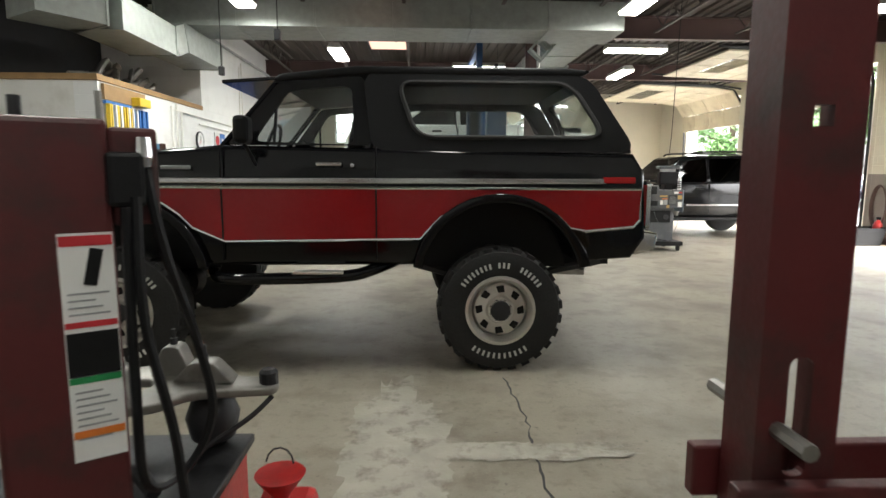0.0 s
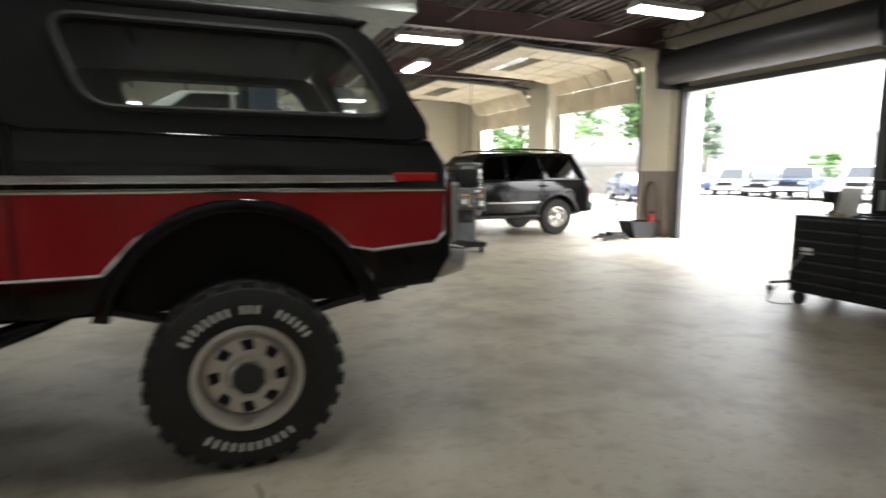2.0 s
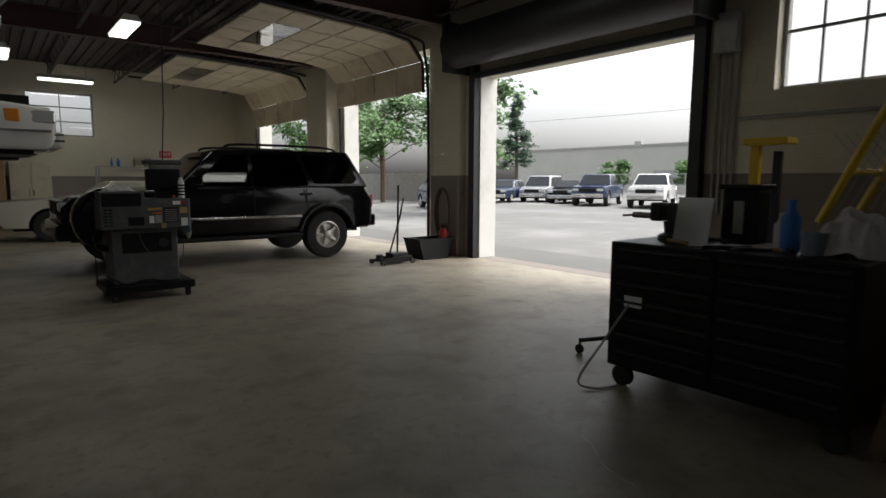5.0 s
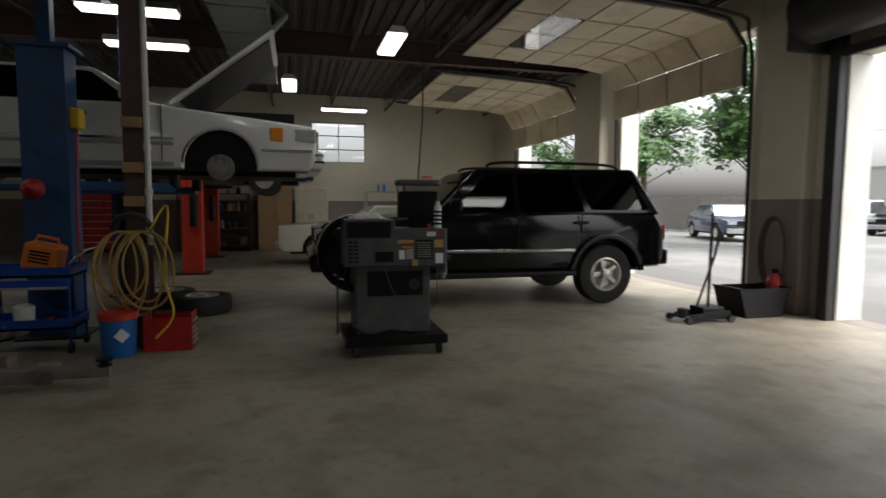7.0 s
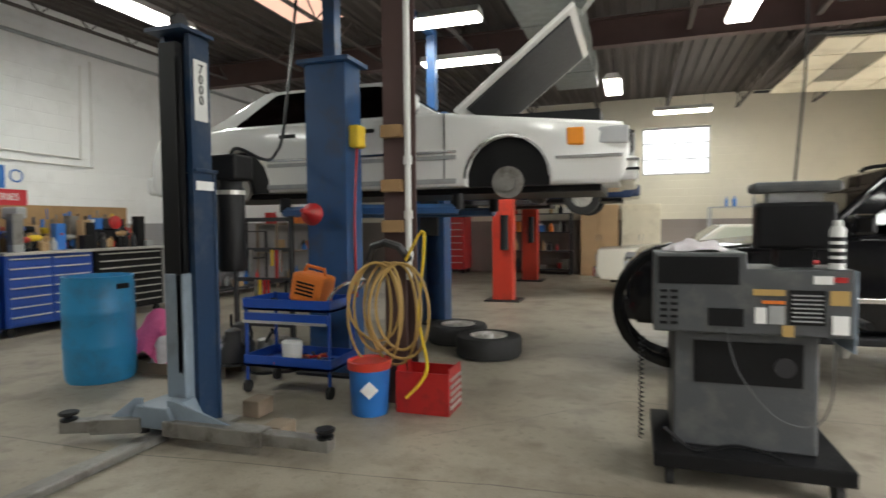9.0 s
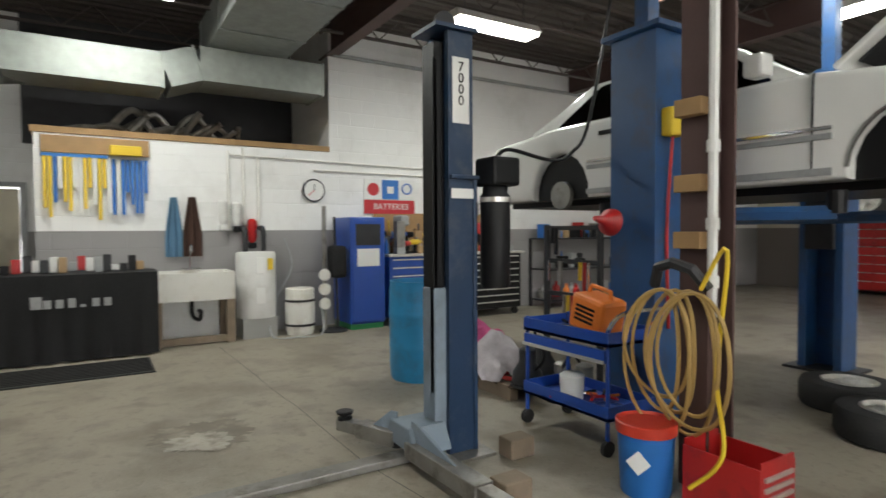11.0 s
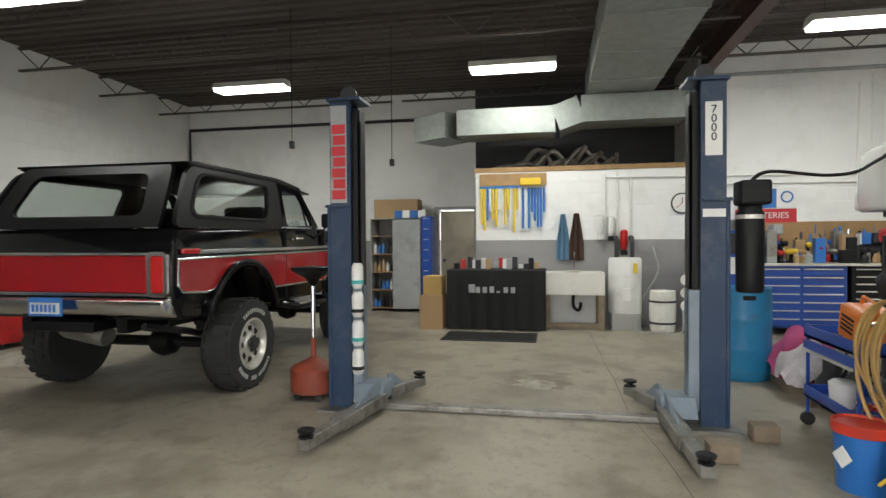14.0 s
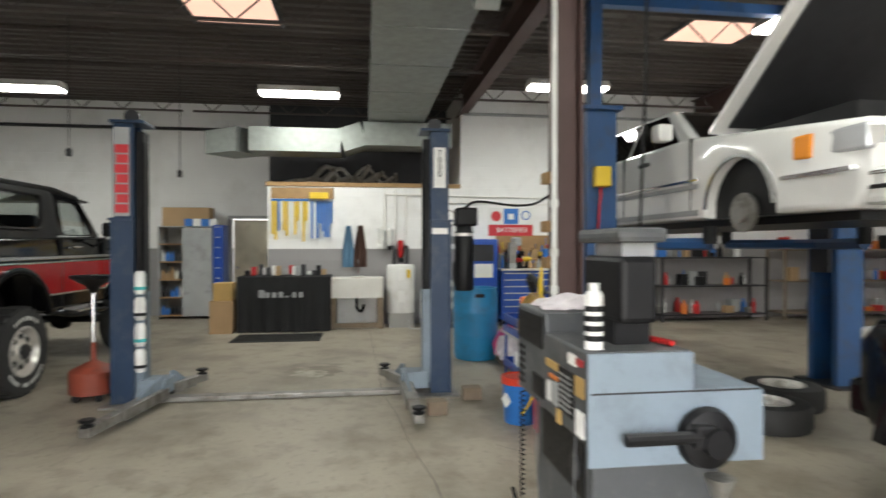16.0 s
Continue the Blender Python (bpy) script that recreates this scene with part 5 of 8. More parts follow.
# blue lift under the white sedan
lift2 = thing("blue_lift", "blue two-post vehicle lift holding the white sedan", "vehicle lift", Matrix.Translation((1.05, 13.03, 0)))
for s, y in ((1, -1.42), (-1, 1.3)):
    part("post", plate([(-0.2, 0.0), (0.2, 0.0), (0.2, 0.3), (0.13, 0.3), (0.13, 0.06), (-0.13, 0.06), (-0.13, 0.3), (-0.2, 0.3)], (), 2.8, 0.004, lambda v: Vector((v.x, y + s * (v.z - 0.15), v.y))), M_blue_mid, lift2)
    part("head_plate", box(-0.26, 0.26, y - 0.2, y + 0.2, 2.8, 2.84, 0.005), M_blue_mid, lift2)
    part("extension", box(-0.06, 0.06, y - 0.06, y + 0.06, 2.84, 3.98), M_blue_mid, lift2)
    part("base_plate", box(-0.3, 0.3, y - 0.24, y + 0.24, 0, 0.025), M_dark, lift2)
    part("carriage", box(-0.13, 0.13, y, y + s * 0.2, 1.2, 1.75, 0.01), M_dark, lift2)
    for x in (1.0, -0.95):
        part("swing_arm", tube([(0, y + s * 0.2, 1.5), (x, y + s * 0.62, 1.5)], 0.055, 6), M_blue_mid, lift2)
        part("lift_pad", lathe([(0.06, 0), (0.06, 0.15)], Matrix.Translation((x, y + s * 0.62, 1.5)), 12), M_black, lift2)
part("cross_beam", box(-0.05, 0.05, -1.42, 1.3, 3.9, 4.0), M_blue_mid, lift2)
part("control_box", box(0.2, 0.3, -1.52, -1.36, 2.05, 2.25, 0.02), M_yellow, lift2, "yellow hanging pendant")
part("cable", tube(smooth_line([(0.25, -1.45, 2.05), (0.23, -1.48, 1.4), (0.22, -1.44, 0.7)], 5), 0.012, 6), M_red_tool, lift2)

# far red lift
for nm, x, y, mat in (("lift_post", 1.5, 16.75, M_orange_post), ("lift_post", 1.35, 20.3, M_orange_post)):
    p = thing(nm, "orange-red lift post carrying the dark car", "lift post", Matrix.Translation((x, y, 0)), "far lift posts")
    part("column", box(-0.18, 0.18, -0.14, 0.14, 0.0, 1.95, 0.015), mat, p)
    part("base_plate", box(-0.3, 0.3, -0.25, 0.25, 0, 0.03), M_dark, p)
    s = 1 if y < 18 else -1
    part("arm", box(-0.6, 0.6, s * 0.14, s * 1.0, 1.68, 1.76, 0.01), M_dark, p)
    part("motor", lathe([(0.07, 0.9), (0.07, 1.5)], Matrix.Translation((0.05, -0.2, 0)), 12), M_black, p)

# column with hoses
col = thing("steel_column", "brown steel I-column with pipe and coiled hoses", "column", Matrix.Translation((1.97, 10.98, 0)))
bm = box(-0.085, 0.085, -0.12, -0.1, 0, 4.0)
box(-0.085, 0.085, 0.1, 0.12, 0, 4.0, bm=bm)
box(-0.008, 0.008, -0.1, 0.1, 0, 4.0, bm=bm)
part("i_section", bm, M_beam, col)
part("pipe", tube([(0.12, -0.14, 0.95), (0.12, -0.14, 4.0)], 0.025, 8), M_white_plastic, col, "white painted pipe")
for z in (1.3, 1.6, 2.0):
    part("wood_block", box(-0.08, 0.08, -0.19, -0.12, z, z + 0.09, 0.004), M_wood, col)
    part("pipe_coupling", lathe([(0.034, 0), (0.034, 0.06)], Matrix.Translation((0.12, -0.14, z - 0.2)), 10), M_white_plastic, col)
hh = thing("air_hose", "tan coiled air hose hanging on the steel column", "hose", Matrix.Translation((1.97, 10.8, 0)))
rg = random.Random(7)
for k in range(7):
    w, lo, dx = rg.uniform(0.14, 0.3), rg.uniform(0.28, 0.55), rg.uniform(-0.12, 0.12)
    pts = [(dx + w * math.sin(a) * (1 if a < math.pi else 1), -0.06 - 0.012 * k + 0.03 * math.cos(2 * a), (1.08 + lo) / 2 + (1.08 - lo) / 2 * math.cos(a)) for a in [2 * math.pi * j / 28 for j in range(28)]]
    part("coil", tube(pts, 0.011, 6, closed=True), M_hose, hh, smooth=True)
part("loose_end", tube(smooth_line([(0.15, -0.1, 1.1), (0.3, -0.12, 1.3), (0.26, -0.13, 0.7), (0.34, -0.2, 0.35), (0.2, -0.25, 0.15)], 6), 0.011, 6), M_yellow, hh)
part("hanger", tube([(-0.16, -0.05, 1.1), (-0.1, -0.1, 1.2), (0, -0.12, 1.23), (0.1, -0.1, 1.2), (0.16, -0.05, 1.1)], 0.03, 8), M_dark, hh)
b = thing("bucket", "blue plastic bucket with orange lid", "bucket", Matrix.Translation((1.86, 10.62, 0)))
part("pail", lathe([(0.125, 0), (0.13, 0.01), (0.148, 0.33), (0.152, 0.33), (0.152, 0.36)]), material("blue_pail", (0.02, 0.16, 0.5), 0.4), b, smooth=True)
part("lid", lathe([(0.158, 0.33), (0.16, 0.385), (0.15, 0.39), (0.14, 0.375), (0.001, 0.375)]), M_orange_post, b, "orange lid", smooth=True)
part("label_diamond", turned(box(-0.045, 0.045, -0.004, 0.0, -0.045, 0.045), Matrix.Translation((0.06, -0.133, 0.2)) @ Matrix.Rotation(radians(24), 4, "Z") @ Matrix.Rotation(radians(45), 4, "Y")), M_paper, b)
t = thing("tool_box", "red steel open tool box beside the column", "tool box", Matrix.Translation((2.24, 10.83, 0)))
part("side", plate(rect(-0.2, 0.2, 0, 0.3), (), 0.01, 0, lambda v: Vector((v.x, v.y - 0.15, v.z))), M_red_tool, t)
part("side", plate(rect(-0.2, 0.2, 0, 0.3), (), 0.01, 0, lambda v: Vector((v.x, v.y + 0.14, v.z))), M_red_tool, t)
part("end", box(-0.2, -0.19, -0.14, 0.14, 0, 0.33), M_red_tool, t)
part("end", box(0.19, 0.2, -0.14, 0.14, 0, 0.33), M_red_tool, t)
part("bottom", box(-0.19, 0.19, -0.14, 0.14, 0.0, 0.01), M_red_tool, t)
for k in range(5):
    part("socket_rail", box(0.201, 0.212, -0.12, 0.12, 0.04 + 0.05 * k, 0.06 + 0.05 * k), M_alu, t)

# service cart, pallet, barrel
cart = thing("service_cart", "blue two-tray rolling service cart full of tools", "cart", Matrix.Translation((1.05, 11.0, 0)))
for z in (0.22, 0.68):
    part("tray", plate(rect(-0.4, 0.4, -0.22, 0.22), (), 0.02, 0, lambda v, z=z: Vector((v.x, v.z, z + v.y))), M_blue_tool, cart)
    for y in (-0.22, 0.21):
        part("tray_wall", box(-0.4, 0.4, y, y + 0.01, z, z + 0.09), M_blue_tool, cart)
    for x in (-0.4, 0.39):
        part("tray_wall", box(x, x + 0.01, -0.21, 0.21, z, z + 0.09), M_blue_tool, cart)
part("drawer", box(-0.38, 0.38, -0.235, -0.2, 0.58, 0.66, 0.004), M_blue_tool, cart)
part("drawer_pull", box(-0.38, 0.38, -0.25, -0.236, 0.58, 0.6), M_alu, cart)
for x in (-0.38, 0.38):
    for y in (-0.2, 0.2):
        part("leg", tube([(x, y, 0.1), (x, y, 0.78)], 0.014, 6), M_blue_tool, cart)
        part("caster", lathe([(0.05, -0.015), (0.05, 0.015)], Matrix.Translation((x, y, 0.05)) @ Matrix.Rotation(radians(90), 4, "Y"), 14), M_rubber, cart)
part("handle", tube(smooth_line([(0.38, -0.2, 0.78), (0.5, -0.2, 0.9), (0.5, 0.2, 0.9), (0.38, 0.2, 0.78)], 5), 0.014, 6), M_chrome, cart)
g = thing("charger", "orange battery charger lying on the blue cart", "charger", Matrix.Translation((1.17, 10.95, 0.705)) @ Matrix.Rotation(radians(12), 4, "Y"))
part("case", box(-0.14, 0.14, -0.12, 0.12, 0.03, 0.27, 0.03), M_orange, g)
for k in range(4):
    part("vent", box(-0.08, 0.08, -0.125, -0.119, 0.1 + 0.03 * k, 0.115 + 0.03 * k), M_black, g)
part("grip", tube([(-0.1, 0, 0.26), (-0.08, 0, 0.32), (0.08, 0, 0.32), (0.1, 0, 0.26)], 0.015, 6), M_orange, g)
solo("white_jug", lathe([(0.07, 0), (0.075, 0.02), (0.085, 0.17), (0.06, 0.19)], None, 18), M_white_plastic, "white plastic tub lying on the cart shelf", "tub", Matrix.Translation((1.05, 10.87, 0.25)), smooth=True)
for k in range(14):
    x, y = rg.uniform(0.72, 1.38), rg.uniform(10.84, 11.16)
    solo("hand_tool", tube([(0, 0, 0), (0.1, 0.02, 0.004), (0.18, 0, 0)], 0.012, 6), rg.choice((M_chrome, M_red_tool, M_black, M_orange)), "small hand tool lying in the cart tray", "tool", Matrix.Translation((x, y, 0.715 if abs(x - 1.17) > 0.2 else 0.255)) @ Matrix.Rotation(rg.uniform(0, 6), 4, "Z"), "hand tools in the cart")
pal = thing("pallet", "weathered wooden pallet holding scrap parts", "pallet", Matrix.Translation((-0.55, 11.35, 0)))
for y in (-0.3, 0, 0.28):
    part("runner", box(-0.75, 0.75, y - 0.04, y + 0.04, 0.0, 0.1), M_old_wood, pal)
for k in range(8):
    part("board", box(-0.75 + k * 0.19, -0.61 + k * 0.19, -0.34, 0.34, 0.1, 0.12), M_old_wood, pal)


def rag(name, label, m, w, h, mat, seed):
    bm = bmesh.new()
    bmesh.ops.create_grid(bm, x_segments=16, y_segments=16, size=0.5)
    for v in bm.verts:
        n = noise.noise(Vector((v.co.x * 5, v.co.y * 5, seed)))
        r2 = v.co.x ** 2 + v.co.y ** 2
        v.co = Vector((v.co.x * w * (1 + 0.25 * n), v.co.y * w * (1 + 0.2 * n), max(0.004, h * (1 - 3.2 * r2) + 0.12 * h * n * 3)))
    return solo(name, bm, mat, label, "rag", m, smooth=True)


rag("pink_rag", "crumpled pink rag heaped on the pallet", Matrix.Translation((-0.62, 11.25, 0.12)), 0.6, 0.42, M_pink_cloth, 1)
rag("pale_rag", "crumpled pale patterned cloth hanging over the pallet", Matrix.Translation((-0.25, 11.2, 0.12)), 0.55, 0.36, M_pale_cloth, 5)
for k in range(6):
    solo("scrap_part", lathe([(0.06, 0), (0.09, 0.02), (0.09, 0.1), (0.04, 0.12), (0.04, 0.17)], None, 12), M_dark if k % 2 else M_worn, "greasy spare part on the pallet", "scrap part", Matrix.Translation((-1.1 + 0.2 * k, 11.5, 0.12)), "scrap parts", smooth=True)
solo("red_cable", tube([(0.13 * math.cos(a), 0.13 * math.sin(a), 0.02 + 0.008 * (a / 6.28)) for a in [k * 0.35 for k in range(54)]], 0.012, 6), M_red_tool, "red cable coiled on the pallet", "cable", Matrix.Translation((0.05, 11.2, 0.12)))
drum(-0.9, 10.78, 0.29, 0.93, M_barrel, "open blue plastic barrel beside the navy lift")
drum(4.04, 2.11, 0.29, 0.9, M_barrel, "open blue plastic barrel near the ladder")
for x, y, z in ((1.1, 10.35, 0.0), (1.55, 9.95, 0.0)):
    solo("wood_chock", box(-0.07, 0.07, -0.09, 0.09, 0, 0.12, 0.01), M_old_wood, "oily wooden block on the floor", "block", Matrix.Translation((x, y, z)), "wooden blocks")
for x, y in ((2.25, 12.6), (1.75, 13.15)):
    w = thing("loose_wheel", "wheel with whitewall tyre lying flat on the floor", "wheel", Matrix.Translation((x, y, 0.11)), "loose wheels")
    wheel(w, 0, 0, 0, 0.34, 0.22, 1, M_alu, 10, lying=True)
# waste-oil drain
od = thing("oil_drain", "orange rolling oil drain with black funnel", "oil drain", Matrix.Translation((0.62, 6.72, 0)))
part("tank", lathe([(0.2, 0.07), (0.21, 0.08), (0.21, 0.28), (0.19, 0.3), (0.06, 0.36), (0.03, 0.38)]), M_rust, od, smooth=True)
part("neck", lathe([(0.025, 0.38), (0.025, 0.55)], None, 12), M_rust, od)
part("pole", lathe([(0.021, 0.55), (0.021, 1.05)], None, 12), M_chrome, od, "chrome pole")
part("funnel", lathe([(0.03, 1.03), (0.07, 1.1), (0.19, 1.17), (0.2, 1.2), (0.17, 1.19), (0.04, 1.12)]), M_black, od, "black drain funnel", smooth=True)
for a in range(4):
    part("caster", lathe([(0.035, -0.012), (0.035, 0.012)], Matrix.Translation((0.15 * math.cos(a * 1.57 + 0.7), 0.15 * math.sin(a * 1.57 + 0.7), 0.035)) @ Matrix.Rotation(radians(90), 4, "Y"), 12), M_rubber, od)
    part("caster_stem", tube([(0.15 * math.cos(a * 1.57 + 0.7), 0.15 * math.sin(a * 1.57 + 0.7), 0.03), (0.15 * math.cos(a * 1.57 + 0.7), 0.15 * math.sin(a * 1.57 + 0.7), 0.08)], 0.012, 6), M_dark, od)

# wheel balancer
wb = thing("wheel_balancer", "charcoal wheel balancing machine on a wheeled base", "wheel balancer", Matrix.Translation((4.27, 10.42, 0)))
part("base_frame", box(-0.5, 0.4, -0.42, 0.3, 0.1, 0.18, 0.01), M_black, wb)
for x in (-0.42, 0.33):
    for y in (-0.36, 0.24):
        part("caster", lathe([(0.05, -0.02), (0.055, -0.015), (0.055, 0.015), (0.05, 0.02)], Matrix.Translation((x, y, 0.055)) @ Matrix.Rotation(radians(90), 4, "Y"), 16), M_rubber, wb)
        part("caster_fork", box(x - 0.03, x + 0.03, y - 0.03, y + 0.03, 0.085, 0.105), M_dark, wb)
part("pedestal", box(-0.4, 0.27, -0.27, 0.24, 0.18, 0.79, 0.012), M_balancer, wb)
part("head", plate([(-0.5, 0.79), (0.39, 0.79), (0.39, 1.12), (-0.06, 1.12), (-0.07, 1.2), (-0.5, 1.2)], (), 0.39, 0.012, lambda v: Vector((v.x, v.y - 0.34, v.z))), M_balancer, wb)
part("weight_shelf", box(-0.1, 0.39, 0.052, 0.32, 0.79, 0.98, 0.008), M_blue_grey, wb, "blue-grey lower shelf")
end = plate([(-0.34, 0.72), (0.32, 0.72), (0.32, 0.975), (0.05, 0.975), (0.05, 1.115), (-0.34, 1.115)], (), 0.012, 0.003, lambda v: Vector((0.392 + v.y, v.x, v.z)))
bmesh.ops.recalc_face_normals(end, faces=end.faces[:])
part("end_panel", end, M_blue_grey, wb, "blue-grey stepped side panel")
part("seam", box(0.402, 0.407, -0.33, 0.31, 0.974, 0.98), M_dark, wb)
part("shaft", tube([(0.48, -0.24, 0.84), (0.48, 0.1, 0.84)], 0.022, 10), M_black, wb)
part("shaft_bracket", box(0.4, 0.5, 0.0, 0.08, 0.8, 0.88, 0.01), M_black, wb)
part("clamp", lathe([(0.1, 0), (0.11, 0.02), (0.1, 0.05), (0.05, 0.07), (0.05, 0.1)], Matrix.Translation((0.41, 0.08, 0.82)) @ Matrix.Rotation(radians(90), 4, "Y"), 18), M_black, wb, smooth=True)
part("cone", lathe([(0.05, 0), (0.02, 0.09)], Matrix.Translation((0.48, 0.1, 0.7)) @ Matrix.Rotation(radians(180), 4, "X"), 14), M_worn, wb)
part("socket_panel", box(-0.3, 0.2, -0.276, -0.27, 0.52, 0.74), M_black, wb)
part("round_port", lathe([(0.05, 0), (0.05, 0.008)], Matrix.Translation((0.12, -0.277, 0.62)) @ Matrix.Rotation(radians(90), 4, "X"), 16), M_dark, wb)
part("vent_panel", box(-0.24, -0.08, -0.346, -0.34, 0.83, 0.92), M_black, wb)
part("recess_panel", box(-0.48, -0.1, -0.345, -0.34, 1.04, 1.18, 0.002), M_black, wb)
for j in (0, 1):
    for k in range(6):
        part("vent_slot", box(-0.47 + 0.05 * j, -0.435 + 0.05 * j, -0.346, -0.34, 0.83 + 0.033 * k, 0.845 + 0.033 * k), M_black, wb)
for x0, x1, z0, z1, mt in ((-0.04, 0.1, 0.99, 1.02, M_hose), (0.0, 0.1, 0.95, 0.965, M_orange), (-0.03, 0.02, 0.85, 0.93, M_paper), (0.03, 0.1, 0.85, 0.94, M_grey_steel), (0.12, 0.27, 0.85, 1.02, M_black), (0.29, 0.37, 0.95, 1.02, M_hose), (0.3, 0.37, 0.81, 0.9, M_paper), (0.22, 0.3, 1.05, 1.09, M_paper), (0.3, 0.36, 1.06, 1.085, M_red_tool), (0.09, 0.14, 0.79, 0.845, M_hose)):
    part("sticker", box(x0, x1, -0.347, -0.341, z0, z1), mt, wb)
for k in range(7):
    part("text_bar", box(0.13, 0.26, -0.3485, -0.347, 0.865 + 0.021 * k, 0.872 + 0.021 * k), M_grey_steel, wb)
mo = part("monitor", box(0.0, 0.36, -0.2, -0.06, 1.21, 1.45, 0.02), M_black, wb, "black monitor")
part("monitor_stand", box(0.1, 0.26, -0.18, -0.04, 1.12, 1.21), M_black, wb)
part("tray_post", box(0.06, 0.3, -0.17, -0.04, 1.45, 1.5), M_grey_steel, wb)
part("top_tray", box(-0.02, 0.38, -0.22, -0.03, 1.5, 1.555, 0.02), M_balancer, wb)
part("mast", tube([(0.2, -0.05, 1.55), (0.24, -0.05, 2.1), (0.3, -0.05, 4.52)], 0.006, 6), M_black, wb)
hood = plate(arc(0, 0, 0.36, 95, 330, 16) + arc(0, 0, 0.3, 330, 95, 16), (), 0.3, 0.01, lambda v: Vector((v.x - 0.36, v.y - 0.05, v.z + 0.88)))
part("wheel_guard", hood, M_black_paint, wb, "glossy black wheel guard", smooth=True)
part("cable", tube(smooth_line([(-0.16, -0.35, 0.82), (-0.1, -0.37, 0.6), (0.06, -0.39, 0.4), (0.22, -0.38, 0.37), (0.3, -0.36, 0.5), (0.31, -0.35, 0.8)], 6), 0.004, 5), M_balancer, wb)
part("floor_cable", tube(smooth_line([(-0.45, -0.38, 0.3), (-0.3, -0.36, 0.19), (-0.1, -0.34, 0.22), (0.1, -0.36, 0.19)], 6), 0.01, 5), M_black, wb)
part("coiled_cord", tube([(-0.56 + 0.012 * math.cos(a * 3), -0.3 + 0.012 * math.sin(a * 3), 0.75 - 0.012 * a) for a in [k * 0.4 for k in range(115)]], 0.004, 4), M_black, wb)
can = thing("spray_can", "white and black spray can on the balancer", "spray can", Matrix.Translation((4.6, 10.13, 1.121)))
part("can", lathe([(0.033, 0), (0.033, 0.19), (0.026, 0.205), (0.012, 0.21)], None, 18), M_paper, can, smooth=True)
for k in range(4):
    part("print_band", lathe([(0.0335, 0.03 + 0.035 * k), (0.0335, 0.05 + 0.035 * k)], None, 18), M_black, can)
part("cap", lathe([(0.02, 0.2), (0.02, 0.235), (0.001, 0.236)], None, 14), M_white_plastic, can)
rag("towel", "folded grey shop towel on the balancer", Matrix.Translation((3.98, 10.27, 1.2)), 0.3, 0.06, M_pale_cloth, 9)
solo("screwdriver", tube([(0, 0, 0.012), (0.14, 0.03, 0.012)], 0.012, 8), M_red_tool, "red-handled screwdriver on the balancer", "screwdriver", Matrix.Translation((4.46, 10.4, 1.121)))

# black tool chest by the bay, with clutter
chest("rolling_tool_chest", "black rolling tool chest covered in clutter", 5.95, 6.65, 3.92, 5.28, 0.0, 0.95, M_black, 7, 2, "-x", 0.14, M_dark)
solo("chest_label", box(5.925, 5.931, 5.03, 5.15, 0.55, 0.62), M_paper, "worn white label plate on the black chest", "label")
vise = thing("bench_vise", "dark iron bench vise on the tool chest", "vise", Matrix.Translation((6.3, 5.05, 0.953)))
part("base", lathe([(0.1, 0), (0.1, 0.03), (0.06, 0.05), (0.07, 0.12)], None, 16), M_dark, vise)
part("jaw", box(-0.07, 0.07, -0.2, 0.02, 0.12, 0.24, 0.015), M_dark, vise)
part("jaw", box(-0.07, 0.07, 0.06, 0.14, 0.12, 0.24, 0.015), M_dark, vise)
part("screw", tube([(0, 0.1, 0.15), (0, 0.3, 0.15)], 0.02, 8), M_worn, vise)
part("bar", tube([(-0.12, 0.3, 0.15), (0.12, 0.3, 0.15)], 0.009, 6), M_worn, vise)
pp = plate(rect(-0.11, 0.11, 0, 0.28), (), 0.004, 0, lambda v: Vector((0.06 * math.sin(v.z * 6), v.x, v.z)))
solo("paper_sheet", pp, M_paper, "curled white paper sheet leaning on the vise", "paper", Matrix.Translation((6.12, 4.85, 0.953)))
solo("paper_sheet", box(-0.12, 0.12, -0.16, 0.16, 0, 0.004), M_paper, "white paper lying on the tool chest", "paper", Matrix.Translation((6.2, 4.6, 0.953)))
oc = thing("oil_container", "dark green plastic oil container on the chest", "container", Matrix.Translation((6.5, 4.7, 0.953)))
part("body", box(-0.09, 0.09, -0.11, 0.11, 0, 0.33, 0.02), M_black, oc)
part("rim", box(-0.105, 0.105, -0.125, 0.125, 0.33, 0.36, 0.008), M_black, oc)
part("lettering", box(-0.093, -0.0905, -0.03, 0.03, 0.06, 0.26), M_grey_steel, oc, "worn pale lettering")
bottle(6.25, 4.35, 0.953, 0.05, 0.28, M_sign_blue, "water_bottle", "blue-labelled clear water bottle on the chest")
bottle(6.4, 4.45, 0.953, 0.04, 0.2, M_white_plastic)
solo("plastic_cup", lathe([(0.05, 0), (0.065, 0.12), (0.06, 0.12), (0.047, 0.01)], None, 16), M_blue_grey, "pale blue plastic tub on the chest", "cup", Matrix.Translation((6.15, 4.2, 0.953)), smooth=True)
rag("shop_rag", "heaped grey and white shop rags on the chest", Matrix.Translation((6.3, 4.08, 0.953)), 0.34, 0.22, M_pale_cloth, 3)
for k in range(12):
    solo("hand_tool", tube([(0, 0, 0), (0.1, 0.02, 0.004), (0.2, 0, 0)], 0.012, 6), rg.choice((M_chrome, M_wood, M_black, M_dark)), "hand tool lying on the tool chest", "tool", Matrix.Translation((rg.uniform(6.05, 6.5), rg.uniform(4.2, 4.95), 0.966)) @ Matrix.Rotation(rg.uniform(0, 6), 4, "Z"), "tools on the chest")
cr = thing("creeper", "low black rolling stool frame beside the chest", "creeper", Matrix.Translation((6.6, 5.6, 0)))
